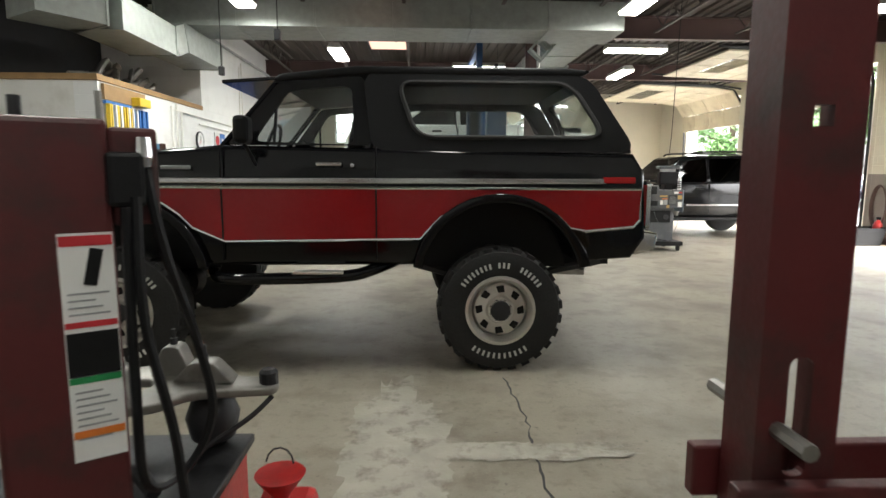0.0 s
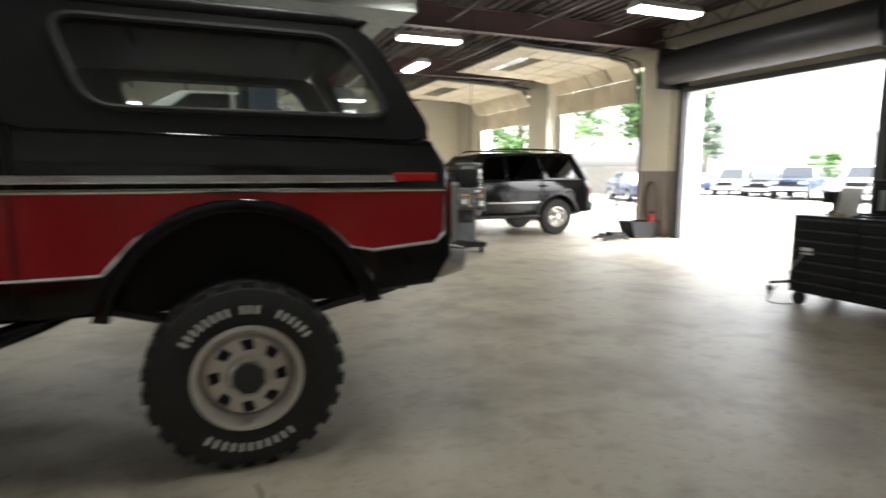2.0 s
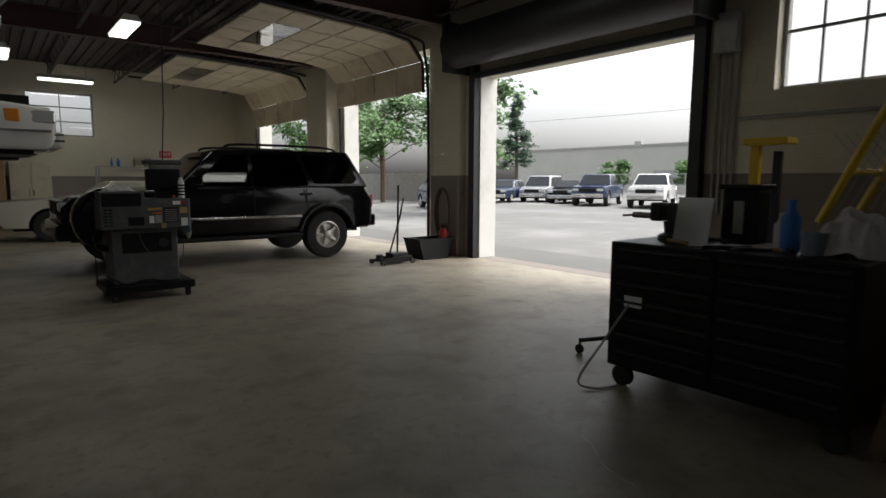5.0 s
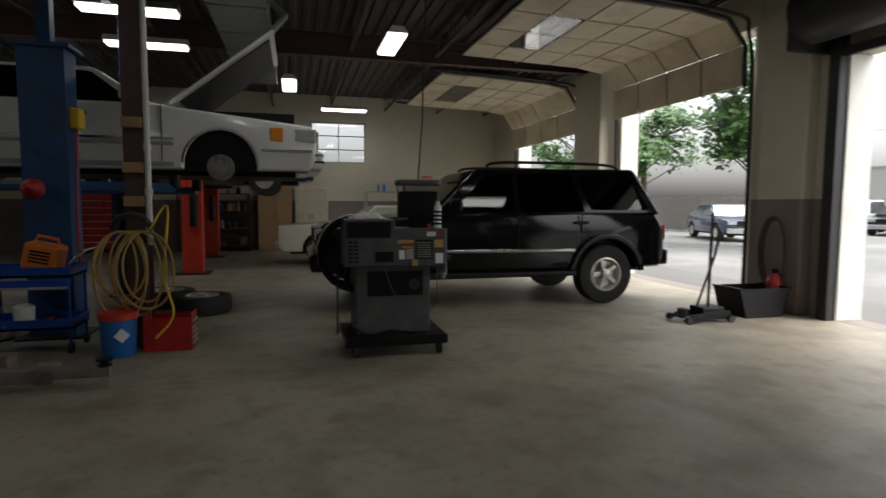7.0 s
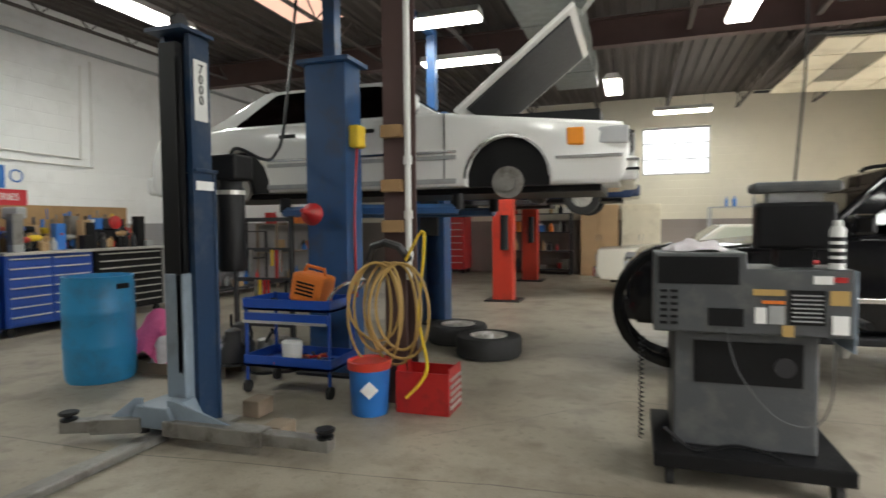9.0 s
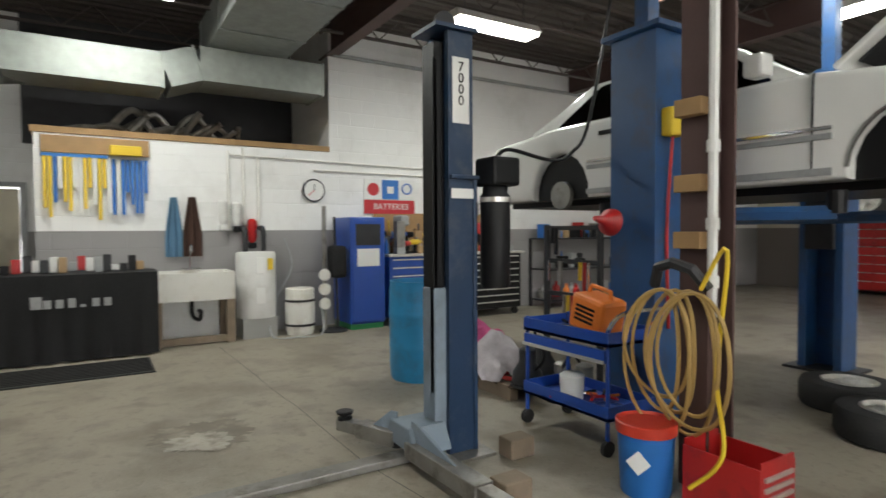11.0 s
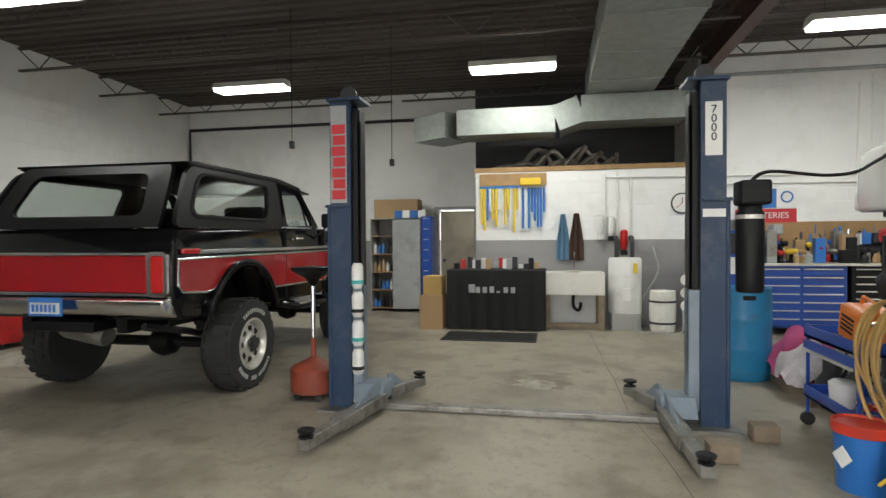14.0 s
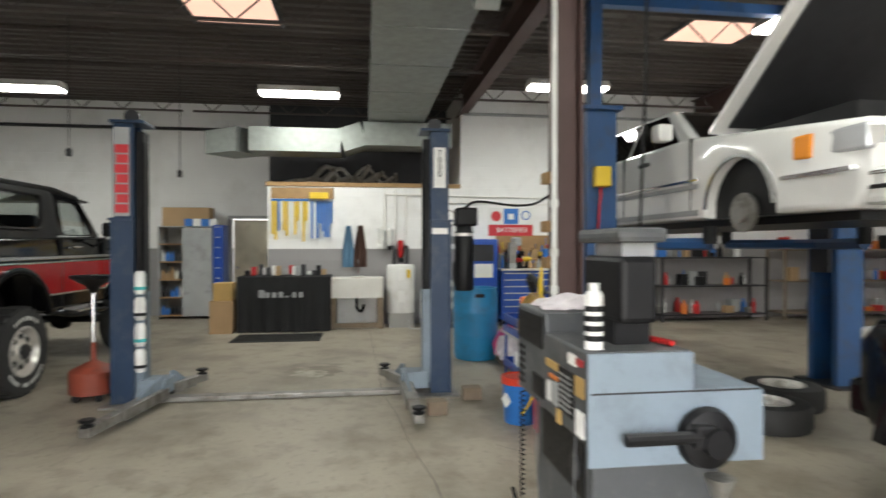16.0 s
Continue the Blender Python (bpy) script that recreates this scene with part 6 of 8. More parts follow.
for a in range(3):
    e = (0.32 * math.cos(a * 2.1 + 2.4), 0.32 * math.sin(a * 2.1 + 2.4))
    part("leg", tube([(0, 0, 0.14), (e[0], e[1], 0.1)], 0.018, 6), M_dark, cr)
    part("caster", lathe([(0.035, -0.012), (0.035, 0.012)], Matrix.Translation((e[0], e[1], 0.035)) @ Matrix.Rotation(radians(90), 4, "Y"), 12), M_rubber, cr)
    part("stem", tube([(e[0], e[1], 0.03), (e[0], e[1], 0.12)], 0.01, 6), M_dark, cr)
part("post", tube([(0, 0, 0.12), (0, 0, 0.4)], 0.02, 8), M_dark, cr)
solo("extension_cord", tube(smooth_line([(5.94, 5.1, 0.6), (5.85, 5.25, 0.3), (5.75, 5.35, 0.05), (5.8, 5.25, 0.012), (5.95, 5.2, 0.012)], 6), 0.008, 5), M_grey_steel, "grey cord hanging from the tool chest", "cord")

# wooden stepladder
ld = thing("stepladder", "tall weathered wooden stepladder standing open", "ladder", Matrix())
A0, B0, T0, T1 = Vector((6.12, 3.84, 0)), Vector((5.12, 2.78, 0)), Vector((5.9, 3.44, 2.2)), Vector((5.82, 3.34, 2.2))
WIDE, NARROW = Vector((0.42, -0.34, 0)), Vector((0.22, -0.2, 0))


def strut(a, b, w, d):
    """A wooden bar of section w by d from a to b."""
    v = b - a
    return turned(box(-w / 2, w / 2, -d / 2, d / 2, 0, v.length, 0.004), Matrix.Translation(a) @ v.to_track_quat("Z", "Y").to_matrix().to_4x4())


for foot, top in ((A0, T0), (B0, T1)):
    part("rail", strut(foot, top, 0.04, 0.085), M_old_wood, ld)
    part("rail", strut(foot + WIDE, top + NARROW, 0.04, 0.085), M_old_wood, ld)
    for k in range(1, 8):
        t = k / 8
        a, b = foot.lerp(top, t), (foot + WIDE).lerp(top + NARROW, t)
        v = b - a
        part("step", turned(box(0, v.length, -0.045, 0.045, -0.011, 0.011, 0.003), Matrix.Translation(a) @ Matrix.Rotation(math.atan2(v.y, v.x), 4, "Z")), M_old_wood, ld)
for o in (0.0, 1.0):
    part("spreader", tube([A0.lerp(T0, 0.42) + WIDE * 0.75 * o, (A0.lerp(T0, 0.42) + B0.lerp(T1, 0.42)) / 2 + WIDE * 0.75 * o + Vector((0, 0, 0.06)), B0.lerp(T1, 0.42) + WIDE * 0.75 * o], 0.012, 6), M_dark, ld)
part("brace", strut((A0 + WIDE).lerp(T0 + NARROW, 0.1), A0.lerp(T0, 0.38), 0.025, 0.04), M_old_wood, ld)
part("top_cap", turned(box(-0.09, 0.09, -0.22, 0.22, 0, 0.03, 0.005), Matrix.Translation((T0 + T1 + NARROW) / 2) @ Matrix.Rotation(math.atan2(NARROW.y, NARROW.x) - math.pi / 2, 4, "Z")), M_old_wood, ld)
kart = thing("buggy", "small off-road buggy with yellow tube cage and mesh", "buggy", Matrix.Translation((7.65, 3.62, 0)))
for x in (-0.3, 0.45):
    part("cage_hoop", tube(smooth_line([(x, 0.95, 1.05), (x, 0.6, 1.85), (x, 0.5, 2.0), (x, -0.3, 1.98), (x, -0.42, 1.85), (x, -0.55, 0.6)], 5), 0.028, 8), M_yellow, kart, smooth=True)
for y, z in ((0.5, 2.0), (-0.32, 1.97), (0.8, 1.4)):
    part("cage_bar", tube([(-0.3, y, z), (0.45, y, z)], 0.024, 8), M_yellow, kart)
net = bmesh.new()
for k in range(14):
    tube([(-0.3, 0.55 - 0.06 * k, 1.95), (-0.3, 0.9 - 0.06 * k, 1.15)], 0.003, 3, net)
    tube([(-0.3, 0.9 - 0.06 * k, 1.95 - 0.3), (-0.3, 0.5 - 0.06 * k, 1.15)], 0.003, 3, net)
tagged(part("side_net", net, M_grey_steel, kart), kind="stuff")
part("steering_wheel", tube([(-0.35 + 0.06 * math.sin(a), 0.3 + 0.17 * math.cos(a), 1.32 + 0.06 * math.sin(a)) for a in [2 * math.pi * k / 20 for k in range(20)]], 0.013, 6, closed=True), M_black, kart)
part("column", tube([(-0.35, 0.3, 1.32), (-0.1, 0.6, 0.7)], 0.015, 6), M_dark, kart)
part("chassis", box(-0.45, 0.5, -0.75, 1.0, 0.3, 0.42, 0.02), M_dark, kart)
part("seat", box(-0.2, 0.3, -0.5, -0.1, 0.42, 1.1, 0.06), M_black, kart)
for x in (-0.5, 0.58):
    for y in (-0.55, 0.8):
        part("tyre", lathe([(0.12, -0.1), (0.22, -0.11), (0.26, -0.06), (0.26, 0.06), (0.22, 0.11), (0.12, 0.1)], Matrix.Translation((x, y, 0.26)) @ Matrix.Rotation(radians(90), 4, "Y"), 22), M_rubber, kart, smooth=True)
crane = thing("engine_hoist", "folded dark red engine hoist standing behind the ladder", "engine hoist", Matrix.Translation((7.05, 3.02, 0)))
part("mast", box(-0.05, 0.05, -0.05, 0.05, 0.1, 1.45, 0.008), M_red_tool, crane)
part("boom", plate(round_poly([(-0.08, 1.3), (0.06, 1.55), (0.16, 1.5), (0.1, 1.3), (0.02, 0.5), (-0.06, 0.5)], 0.03, 3), (), 0.08, 0.006, lambda v: Vector((v.y - 0.15, v.x - 0.1, v.z))), M_red_tool, crane)
part("ram", tube([(-0.1, 0.1, 0.35), (-0.08, 0.02, 1.25)], 0.035, 10), M_red_tool, crane)
part("folded_leg", box(-0.16, -0.08, 0.12, 0.2, 0.12, 1.2, 0.008), M_red_tool, crane)
part("base", box(-0.3, 0.3, -0.25, 0.25, 0.06, 0.12, 0.01), M_red_tool, crane)
for x in (-0.25, 0.25):
    for y in (-0.2, 0.2):
        part("caster", lathe([(0.035, -0.015), (0.035, 0.015)], Matrix.Translation((x, y, 0.035)) @ Matrix.Rotation(radians(90), 4, "X"), 12), M_rubber, crane)
pst = thing("transmission_jack", "yellow and red upright jack by the window wall", "jack", Matrix.Translation((8.4, 5.4, 0)))
part("base", box(-0.3, 0.3, -0.3, 0.3, 0.0, 0.1, 0.02), M_red_tool, pst)
part("column", box(-0.04, 0.04, 0.02, 0.1, 0.1, 1.66, 0.008), M_yellow, pst)
part("column", box(-0.04, 0.04, -0.16, -0.1, 0.1, 1.6, 0.008), M_dark, pst)
part("head", box(-0.12, 0.12, -0.24, 0.14, 1.66, 1.72, 0.01), M_yellow, pst)
carton(6.85, 6.95, 3.3, 4.3, 0.0, 1.0, M_card, "flat brown cardboard carton leaning behind the ladder")
rk = thing("red_case", "red steel tool case lying on the floor", "tool case", Matrix.Translation((6.2, 3.05, 0)))
part("case", box(-0.16, 0.16, -0.36, 0.3, 0, 0.15, 0.015), M_red_tool, rk)
part("handle", tube([(-0.17, -0.1, 0.08), (-0.2, -0.08, 0.08), (-0.2, 0.08, 0.08), (-0.17, 0.1, 0.08)], 0.01, 6), M_chrome, rk)
carton(5.95, 6.2, 3.45, 3.72, 0, 0.17, M_orange, "small orange carton on the floor", False)
dr = thing("yellow_fan", "yellow plastic blower lying on the red case", "blower", Matrix.Translation((6.2, 3.05, 0.15)))
part("housing", lathe([(0.05, -0.11), (0.12, -0.09), (0.155, -0.03), (0.16, 0.03), (0.12, 0.09), (0.05, 0.11)], Matrix.Translation((0, 0, 0.26)) @ Matrix.Rotation(radians(90), 4, "Y"), 22), M_yellow, dr, smooth=True)
for k in range(8):
    part("rib", turned(box(-0.125, -0.095, 0.03, 0.13, -0.006, 0.006), Matrix.Translation((0.02, 0, 0.26)) @ Matrix.Rotation(k * math.pi / 4, 4, "X")), M_black, dr)
part("stand", box(-0.14, 0.12, -0.16, 0.16, 0.0, 0.1, 0.02), M_black, dr)
part("motor_box", box(-0.15, 0.0, -0.1, 0.1, 0.02, 0.09, 0.02), M_yellow, dr)

# floor jack and tub at the bay pier
jk = thing("floor_jack", "black floor jack with its handles upright", "jack", Matrix.Translation((7.9, 10.75, 0)))
for s in (-0.13, 0.13):
    part("side_plate", plate([(-0.33, 0.03), (0.33, 0.03), (0.3, 0.13), (-0.2, 0.1)], (), 0.02, 0.003, lambda v, s=s: Vector((v.x, v.y + s, v.z))), M_black, jk)
    for x in (-0.28, 0.28):
        part("roller", lathe([(0.04, -0.02), (0.04, 0.02)], Matrix.Translation((x, s * 1.3, 0.04)) @ Matrix.Rotation(radians(90), 4, "X"), 12), M_dark, jk)
part("saddle", lathe([(0.05, 0.05), (0.06, 0.15), (0.05, 0.16)], Matrix.Translation((-0.24, 0.0, 0)), 14), M_dark, jk)
part("lever_block", box(-0.05, 0.25, -0.1, 0.13, 0.05, 0.17, 0.015), M_black, jk)
part("handle", tube([(0.1, 0, 0.14), (0.16, 0.05, 1.25)], 0.017, 8), M_black, jk)
part("handle", tube([(-0.02, 0.05, 0.14), (0.12, -0.05, 0.75), (0.17, -0.08, 1.05)], 0.014, 8), M_dark, jk)
tb = thing("planter_tub", "black rectangular plastic tub beside the bay pier", "tub", Matrix.Translation((8.78, 10.95, 0)))
part("tub", plate([(-0.26, 0.0), (0.26, 0.0), (0.36, 0.34), (0.38, 0.34), (0.38, 0.36), (0.34, 0.36), (0.25, 0.03), (-0.25, 0.03), (-0.34, 0.36), (-0.38, 0.36), (-0.38, 0.34), (-0.36, 0.34)], (), 0.45, 0.004, lambda v: Vector((v.x, v.y - 0.225, v.z))), M_black, tb)
part("end_wall", plate([(-0.25, 0.02), (0.25, 0.02), (0.345, 0.35), (-0.345, 0.35)], (), 0.012, 0, lambda v: Vector((v.x, v.y - 0.223, v.z))), M_black, tb)
part("end_wall", plate([(-0.25, 0.02), (0.25, 0.02), (0.345, 0.35), (-0.345, 0.35)], (), 0.012, 0, lambda v: Vector((v.x, v.y + 0.21, v.z))), M_black, tb)
ex = thing("fire_extinguisher", "red fire extinguisher standing by the pier", "fire extinguisher", Matrix.Translation((9.12, 10.95, 0)))
part("cylinder", lathe([(0.08, 0), (0.085, 0.02), (0.085, 0.4), (0.05, 0.47), (0.025, 0.5)], None, 18), M_red_tool, ex, smooth=True)
part("valve", box(-0.03, 0.05, -0.02, 0.02, 0.5, 0.56, 0.008), M_black, ex)
hz = thing("pier_hose", "dark red hose coiled on the bay pier", "hose", Matrix.Translation((9.24, 11.1, 0.75)))
for k in range(4):
    part("coil", tube([(-0.012 * k, (0.17 + 0.012 * k) * math.cos(a), (0.42 + 0.01 * k) * math.sin(a)) for a in [2 * math.pi * j / 26 for j in range(26)]], 0.014, 6, closed=True), M_beam, hz)
eb = thing("electrical_box", "grey electrical box with conduits on the wall", "electrical box", Matrix.Translation((9.4, 6.25, 2.95)))
part("box", box(-0.1, 0.05, -0.13, 0.13, -0.2, 0.22, 0.01), M_grey_steel, eb)
for k in range(4):
    part("conduit", tube([(0.02, -0.1 + 0.07 * k, -0.2), (0.02, -0.1 + 0.07 * k, -2.0)], 0.014, 6), M_grey_steel, eb)
solo("wall_conduit", tube(smooth_line([(9.42, 6.1, 2.02), (9.42, 4.2, 2.02), (9.42, 3.4, 2.02), (9.42, 3.3, 2.4), (9.42, 2.4, 2.4)], 3), 0.02, 6), M_grey_steel, "grey conduit pipe along the cream wall", "conduit")

# red machine column and cart at the opening
mc = thing("red_machine_column", "dark red hydraulic machine column with warning label and hoses", "machine", Matrix.Translation((-0.935, 1.03, 0)) @ Matrix.Rotation(radians(32), 4, "Z"))
part("column", box(-0.11, 0.11, -0.1, 0.1, 0, 1.515, 0.012), M_red_steel, mc)
part("cap_bracket", box(0.11, 0.2, -0.09, 0.08, 1.3, 1.5, 0.008), M_red_steel, mc)
part("valve_block", box(0.1, 0.17, -0.13, -0.05, 1.34, 1.45, 0.01), M_black, mc)
part("cross_arm", box(-0.8, -0.11, -0.06, 0.06, 1.36, 1.46, 0.008), M_red_steel, mc)
part("bolt", tube([(-0.04, 0, 1.515), (-0.04, 0, 1.56)], 0.012, 8), M_dark, mc)
part("rod", tube([(0.1, -0.08, 1.3), (0.1, -0.08, 1.57)], 0.007, 6), M_worn, mc)
lb = part("warning_label", box(0.01, 0.105, -0.106, -0.101, 0.82, 1.29), M_paper, mc, "worn white safety label")
for z0, z1, mt in ((1.265, 1.285, M_sign_red), (1.1, 1.112, M_sign_red), (1.0, 1.09, M_black), (0.985, 0.998, M_green), (0.87, 0.885, M_orange)):
    part("label_band", box(0.012, 0.103, -0.1085, -0.106, z0, z1), mt, lb)
for k in range(12):
    part("text_bar", box(0.02, 0.092 - 0.012 * (k % 3), -0.108, -0.106, (1.125 if k < 4 else 0.81) + 0.014 * k, (1.129 if k < 4 else 0.814) + 0.014 * k), M_grey_steel, lb)
part("symbol", turned(box(-0.012, 0.012, -0.109, -0.106, 0.0, 0.075, 0.001), Matrix.Translation((0.06, 0, 1.185)) @ Matrix.Rotation(radians(12), 4, "Y")), M_black, lb, "dark pictogram on the label")
part("hose", tube(smooth_line([(0.17, -0.11, 1.44), (0.2, -0.1, 1.25), (0.27, -0.05, 1.0), (0.3, 0.0, 0.82), (0.24, 0.0, 0.7), (0.14, -0.08, 0.72), (0.125, -0.13, 0.95), (0.13, -0.13, 1.34)], 7), 0.011, 7), M_black, mc, smooth=True)
part("hose", tube(smooth_line([(0.15, -0.13, 1.36), (0.15, -0.14, 1.1), (0.2, -0.12, 0.8), (0.22, -0.08, 0.4), (0.2, 0.0, 0.02)], 7), 0.011, 7), M_black, mc, smooth=True)
part("hose_fitting", lathe([(0.015, 0), (0.018, 0.02), (0.015, 0.06)], Matrix.Translation((0.17, -0.11, 1.42)), 10), M_chrome, mc)
part("foot", box(-0.16, 0.16, -0.16, 0.16, 0, 0.03, 0.006), M_red_steel, mc)
rc = thing("red_cart", "low red steel parts cart by the opening", "cart", Matrix.Translation((-1.05, 1.42, 0)))
part("body", box(-0.35, 0.3, -0.22, 0.25, 0.08, 0.5, 0.012), M_red_tool, rc)
part("top", box(-0.37, 0.32, -0.24, 0.27, 0.5, 0.53, 0.006), M_dark, rc)
for x in (-0.3, 0.25):
    for y in (-0.18, 0.2):
        part("caster", lathe([(0.04, -0.015), (0.04, 0.015)], Matrix.Translation((x, y, 0.04)) @ Matrix.Rotation(radians(90), 4, "Y"), 12), M_rubber, rc)
cm = thing("engine_crossmember", "greasy bare metal engine crossmember on the red cart", "car part", Matrix.Translation((-0.98, 1.56, 0.53)))
arms = round_poly([(-0.36, -0.04), (-0.2, -0.1), (-0.02, -0.2), (0.06, -0.17), (0.12, -0.06), (0.36, 0.0), (0.36, 0.07), (0.1, 0.07), (-0.06, 0.14), (-0.36, 0.08)], 0.05, 4)
part("plate", plate(arms, [arc(-0.06, -0.02, 0.05, 0, 330, 10), arc(-0.24, 0.02, 0.028, 0, 330, 10), arc(0.2, 0.03, 0.018, 0, 330, 10)], 0.03, 0.008, lambda v: Vector((v.x, v.z, 0.2 + v.y - 0.05 * abs(v.x) + 0.12 * max(0, v.z)))), M_worn, cm, smooth=True)
for x, y, w, h in ((-0.2, 0.06, 0.11, 0.07), (0.02, 0.08, 0.07, 0.11), (0.13, 0.04, 0.1, 0.07), (-0.06, -0.1, 0.04, 0.09)):
    part("mount", plate(round_poly([(-w, 0), (w, 0), (w * 0.35, h), (-w * 0.35, h)], 0.015, 3), (), 0.07, 0.006, lambda v, x=x, y=y: Vector((v.x + x, v.y + y - 0.035, v.z + 0.22))), M_worn, cm)
    part("bolt", lathe([(0.012, 0.0), (0.012, 0.02), (0.007, 0.022), (0.007, 0.05)], Matrix.Translation((x, y, 0.22 + h)), 8), M_dark, cm)
part("bushing", lathe([(0.02, 0.0), (0.03, 0.01), (0.03, 0.05), (0.02, 0.06)], Matrix.Translation((0.33, 0.035, 0.2)), 12), M_dark, cm)
part("knuckle", lathe([(0.03, 0), (0.07, 0.03), (0.085, 0.1), (0.06, 0.17), (0.03, 0.2)], Matrix.Translation((0.14, 0.06, 0.0)), 14), M_dark, cm, smooth=True)
part("hub", lathe([(0.09, 0), (0.09, 0.04), (0.05, 0.05), (0.05, 0.18)], Matrix.Translation((-0.25, 0.0, 0.0)), 16), M_dark, cm, smooth=True)
part("tie_rod", tube(smooth_line([(0.34, 0.03, 0.17), (0.28, -0.02, 0.12), (0.16, -0.08, 0.05), (0.12, -0.1, 0.012)], 5), 0.009, 6), M_dark, cm)
part("loose_pipe", tube(smooth_line([(-0.02, -0.2, 0.02), (0.03, -0.22, 0.05), (0.1, -0.28, 0.025)], 5), 0.022, 8), M_dark, cm)
gc = thing("gas_can", "red plastic fluid container with a red funnel", "container", Matrix.Translation((-0.58, 1.42, 0)))
part("body", box(-0.09, 0.09, -0.14, 0.14, 0.0, 0.42, 0.03), M_red_tool, gc)
part("funnel", lathe([(0.02, 0.42), (0.025, 0.46), (0.075, 0.53), (0.07, 0.53)], None, 18), M_red_tool, gc, smooth=True)
part("wire_loop", tube([(0.04 * math.cos(a) , 0, 0.56 + 0.05 * math.sin(a)) for a in [k * 0.5 for k in range(7)]], 0.003, 5), M_dark, gc)
# red shop press
pr = thing("shop_press", "dark red steel shop press frame beside the opening", "press", Matrix.Translation((0.87, 0.98, 0)))
for x in (-0.28, 0.28):
    web = plate(rect(-0.075, 0.075, 0.0, 2.2), [round_poly(rect(-0.025, 0.025, 0.8, 1.05), 0.025, 4), rect(-0.02, 0.02, 1.5, 1.54)], 0.02, 0, lambda v, x=x: Vector((v.x + x, v.y - 0.1, v.z)))
    part("upright", web, M_red_steel, pr)
    part("flange", box(x - 0.085, x - 0.075, -0.1, 0.02, 0, 2.2), M_red_steel, pr)
    part("flange", box(x + 0.075, x + 0.085, -0.1, 0.02, 0, 2.2), M_red_steel, pr)
    part("foot", box(x - 0.1, x + 0.1, -0.3, 0.3, 0, 0.06), M_red_steel, pr)
part("head_beam", box(-0.37, 0.37, -0.12, 0.04, 1.95, 2.15, 0.01), M_red_steel, pr)
for y in (-0.13, 0.05):
    part("bed_beam", box(-0.42, 0.42, y - 0.02, y + 0.02, 0.68, 0.8, 0.006), M_red_steel, pr)
part("bed_pin", tube([(-0.32, -0.2, 0.9), (-0.32, 0.15, 0.9)], 0.018, 8), M_worn, pr)
part("bed_pin", tube([(0.3, -0.2, 0.84), (0.3, 0.15, 0.84)], 0.018, 8), M_worn, pr)
part("ram", tube([(0, -0.04, 1.95), (0, -0.04, 1.5)], 0.05, 12), M_worn, pr)
carton(1.25, 1.6, 0.75, 1.1, 0, 1.0, M_card, "stacked brown carton beside the press")

# west wall: cabinets, bench, sink, heater
cab = thing("storage_cabinet", "grey steel storage cabinet with one door open and full shelves", "cabinet", Matrix.Translation((-5.75, 5.75, 0)))
part("back", box(-0.3, -0.28, -0.52, 0.52, 0, 1.85), M_grey_steel, cab)
part("side", box(-0.28, 0.24, -0.52, -0.5, 0, 1.85), M_grey_steel, cab)
part("side", box(-0.28, 0.24, 0.5, 0.52, 0, 1.85), M_grey_steel, cab)
part("top", box(-0.3, 0.24, -0.52, 0.52, 1.85, 1.87), M_grey_steel, cab)
part("door", box(0.245, 0.265, -0.05, 0.52, 0.06, 1.84, 0.004), M_grey_steel, cab)
for k in range(5):
    part("shelf", box(-0.28, 0.22, -0.5, 0.5, 0.06 + 0.36 * k, 0.08 + 0.36 * k), M_wood, cab)
for k in range(4):
    for j in range(5):
        bottle(-5.62, 5.3 + 0.085 * j, 0.082 + 0.36 * k, 0.035, rg.uniform(0.14, 0.26), rg.choice((M_black, M_sign_blue, M_white_plastic, M_card, M_dark)))
carton(-5.95, -5.55, 5.3, 6.2, 1.871, 2.25, M_card, "wide brown carton on the cabinet")
for k in range(4):
    carton(-5.52, -5.46 + 0.0, 5.75 + 0.16 * k, 5.9 + 0.16 * k, 1.871, 2.02, M_paper if k % 2 else M_sign_blue, "small blue and white carton on the cabinet", False)
chest("parts_cabinet", "blue steel small-parts cabinet with drawers", -5.9, -5.45, 6.3, 6.5, 0, 1.9, M_blue_tool, 9)
d = thing("door_1", "cream painted door with grey steel frame", "door", kind="structure")
part("leaf", box(-6.35, -6.3, 6.52, 7.23, 0.01, 2.03, 0.005), M_cream_door, d)
part("frame", box(-6.22, -6.17, 6.42, 6.5, 0, 2.12), M_grey_steel, d)
part("frame", box(-6.22, -6.17, 7.25, 7.33, 0, 2.12), M_grey_steel, d)
part("frame", box(-6.22, -6.17, 6.5, 7.25, 2.06, 2.12), M_grey_steel, d)
part("knob", lathe([(0.03, 0), (0.03, 0.05), (0.001, 0.06)], Matrix.Translation((-6.3, 6.6, 1.0)) @ Matrix.Rotation(radians(90), 4, "Y"), 12), M_chrome, d)
carton(-3.85, -3.4, 6.75, 7.12, 0, 0.55, M_card, "brown carton beside the bench")
carton(-3.8, -3.45, 6.8, 7.1, 0.551, 0.85, M_hose, "open yellow-brown carton on another carton")
bn = thing("work_bench", "bench draped with a black printed cloth", "bench", Matrix.Translation((-3.85, 7.97, 0)))
part("top", box(-0.42, 0.4, -0.76, 0.76, 0.9, 0.95, 0.006), M_dark, bn)
for x in (-0.35, 0.3):
    for y in (-0.68, 0.68):
        part("leg", box(x - 0.03, x + 0.03, y - 0.03, y + 0.03, 0, 0.9), M_old_wood, bn)
cl = bmesh.new()
rows_ = []
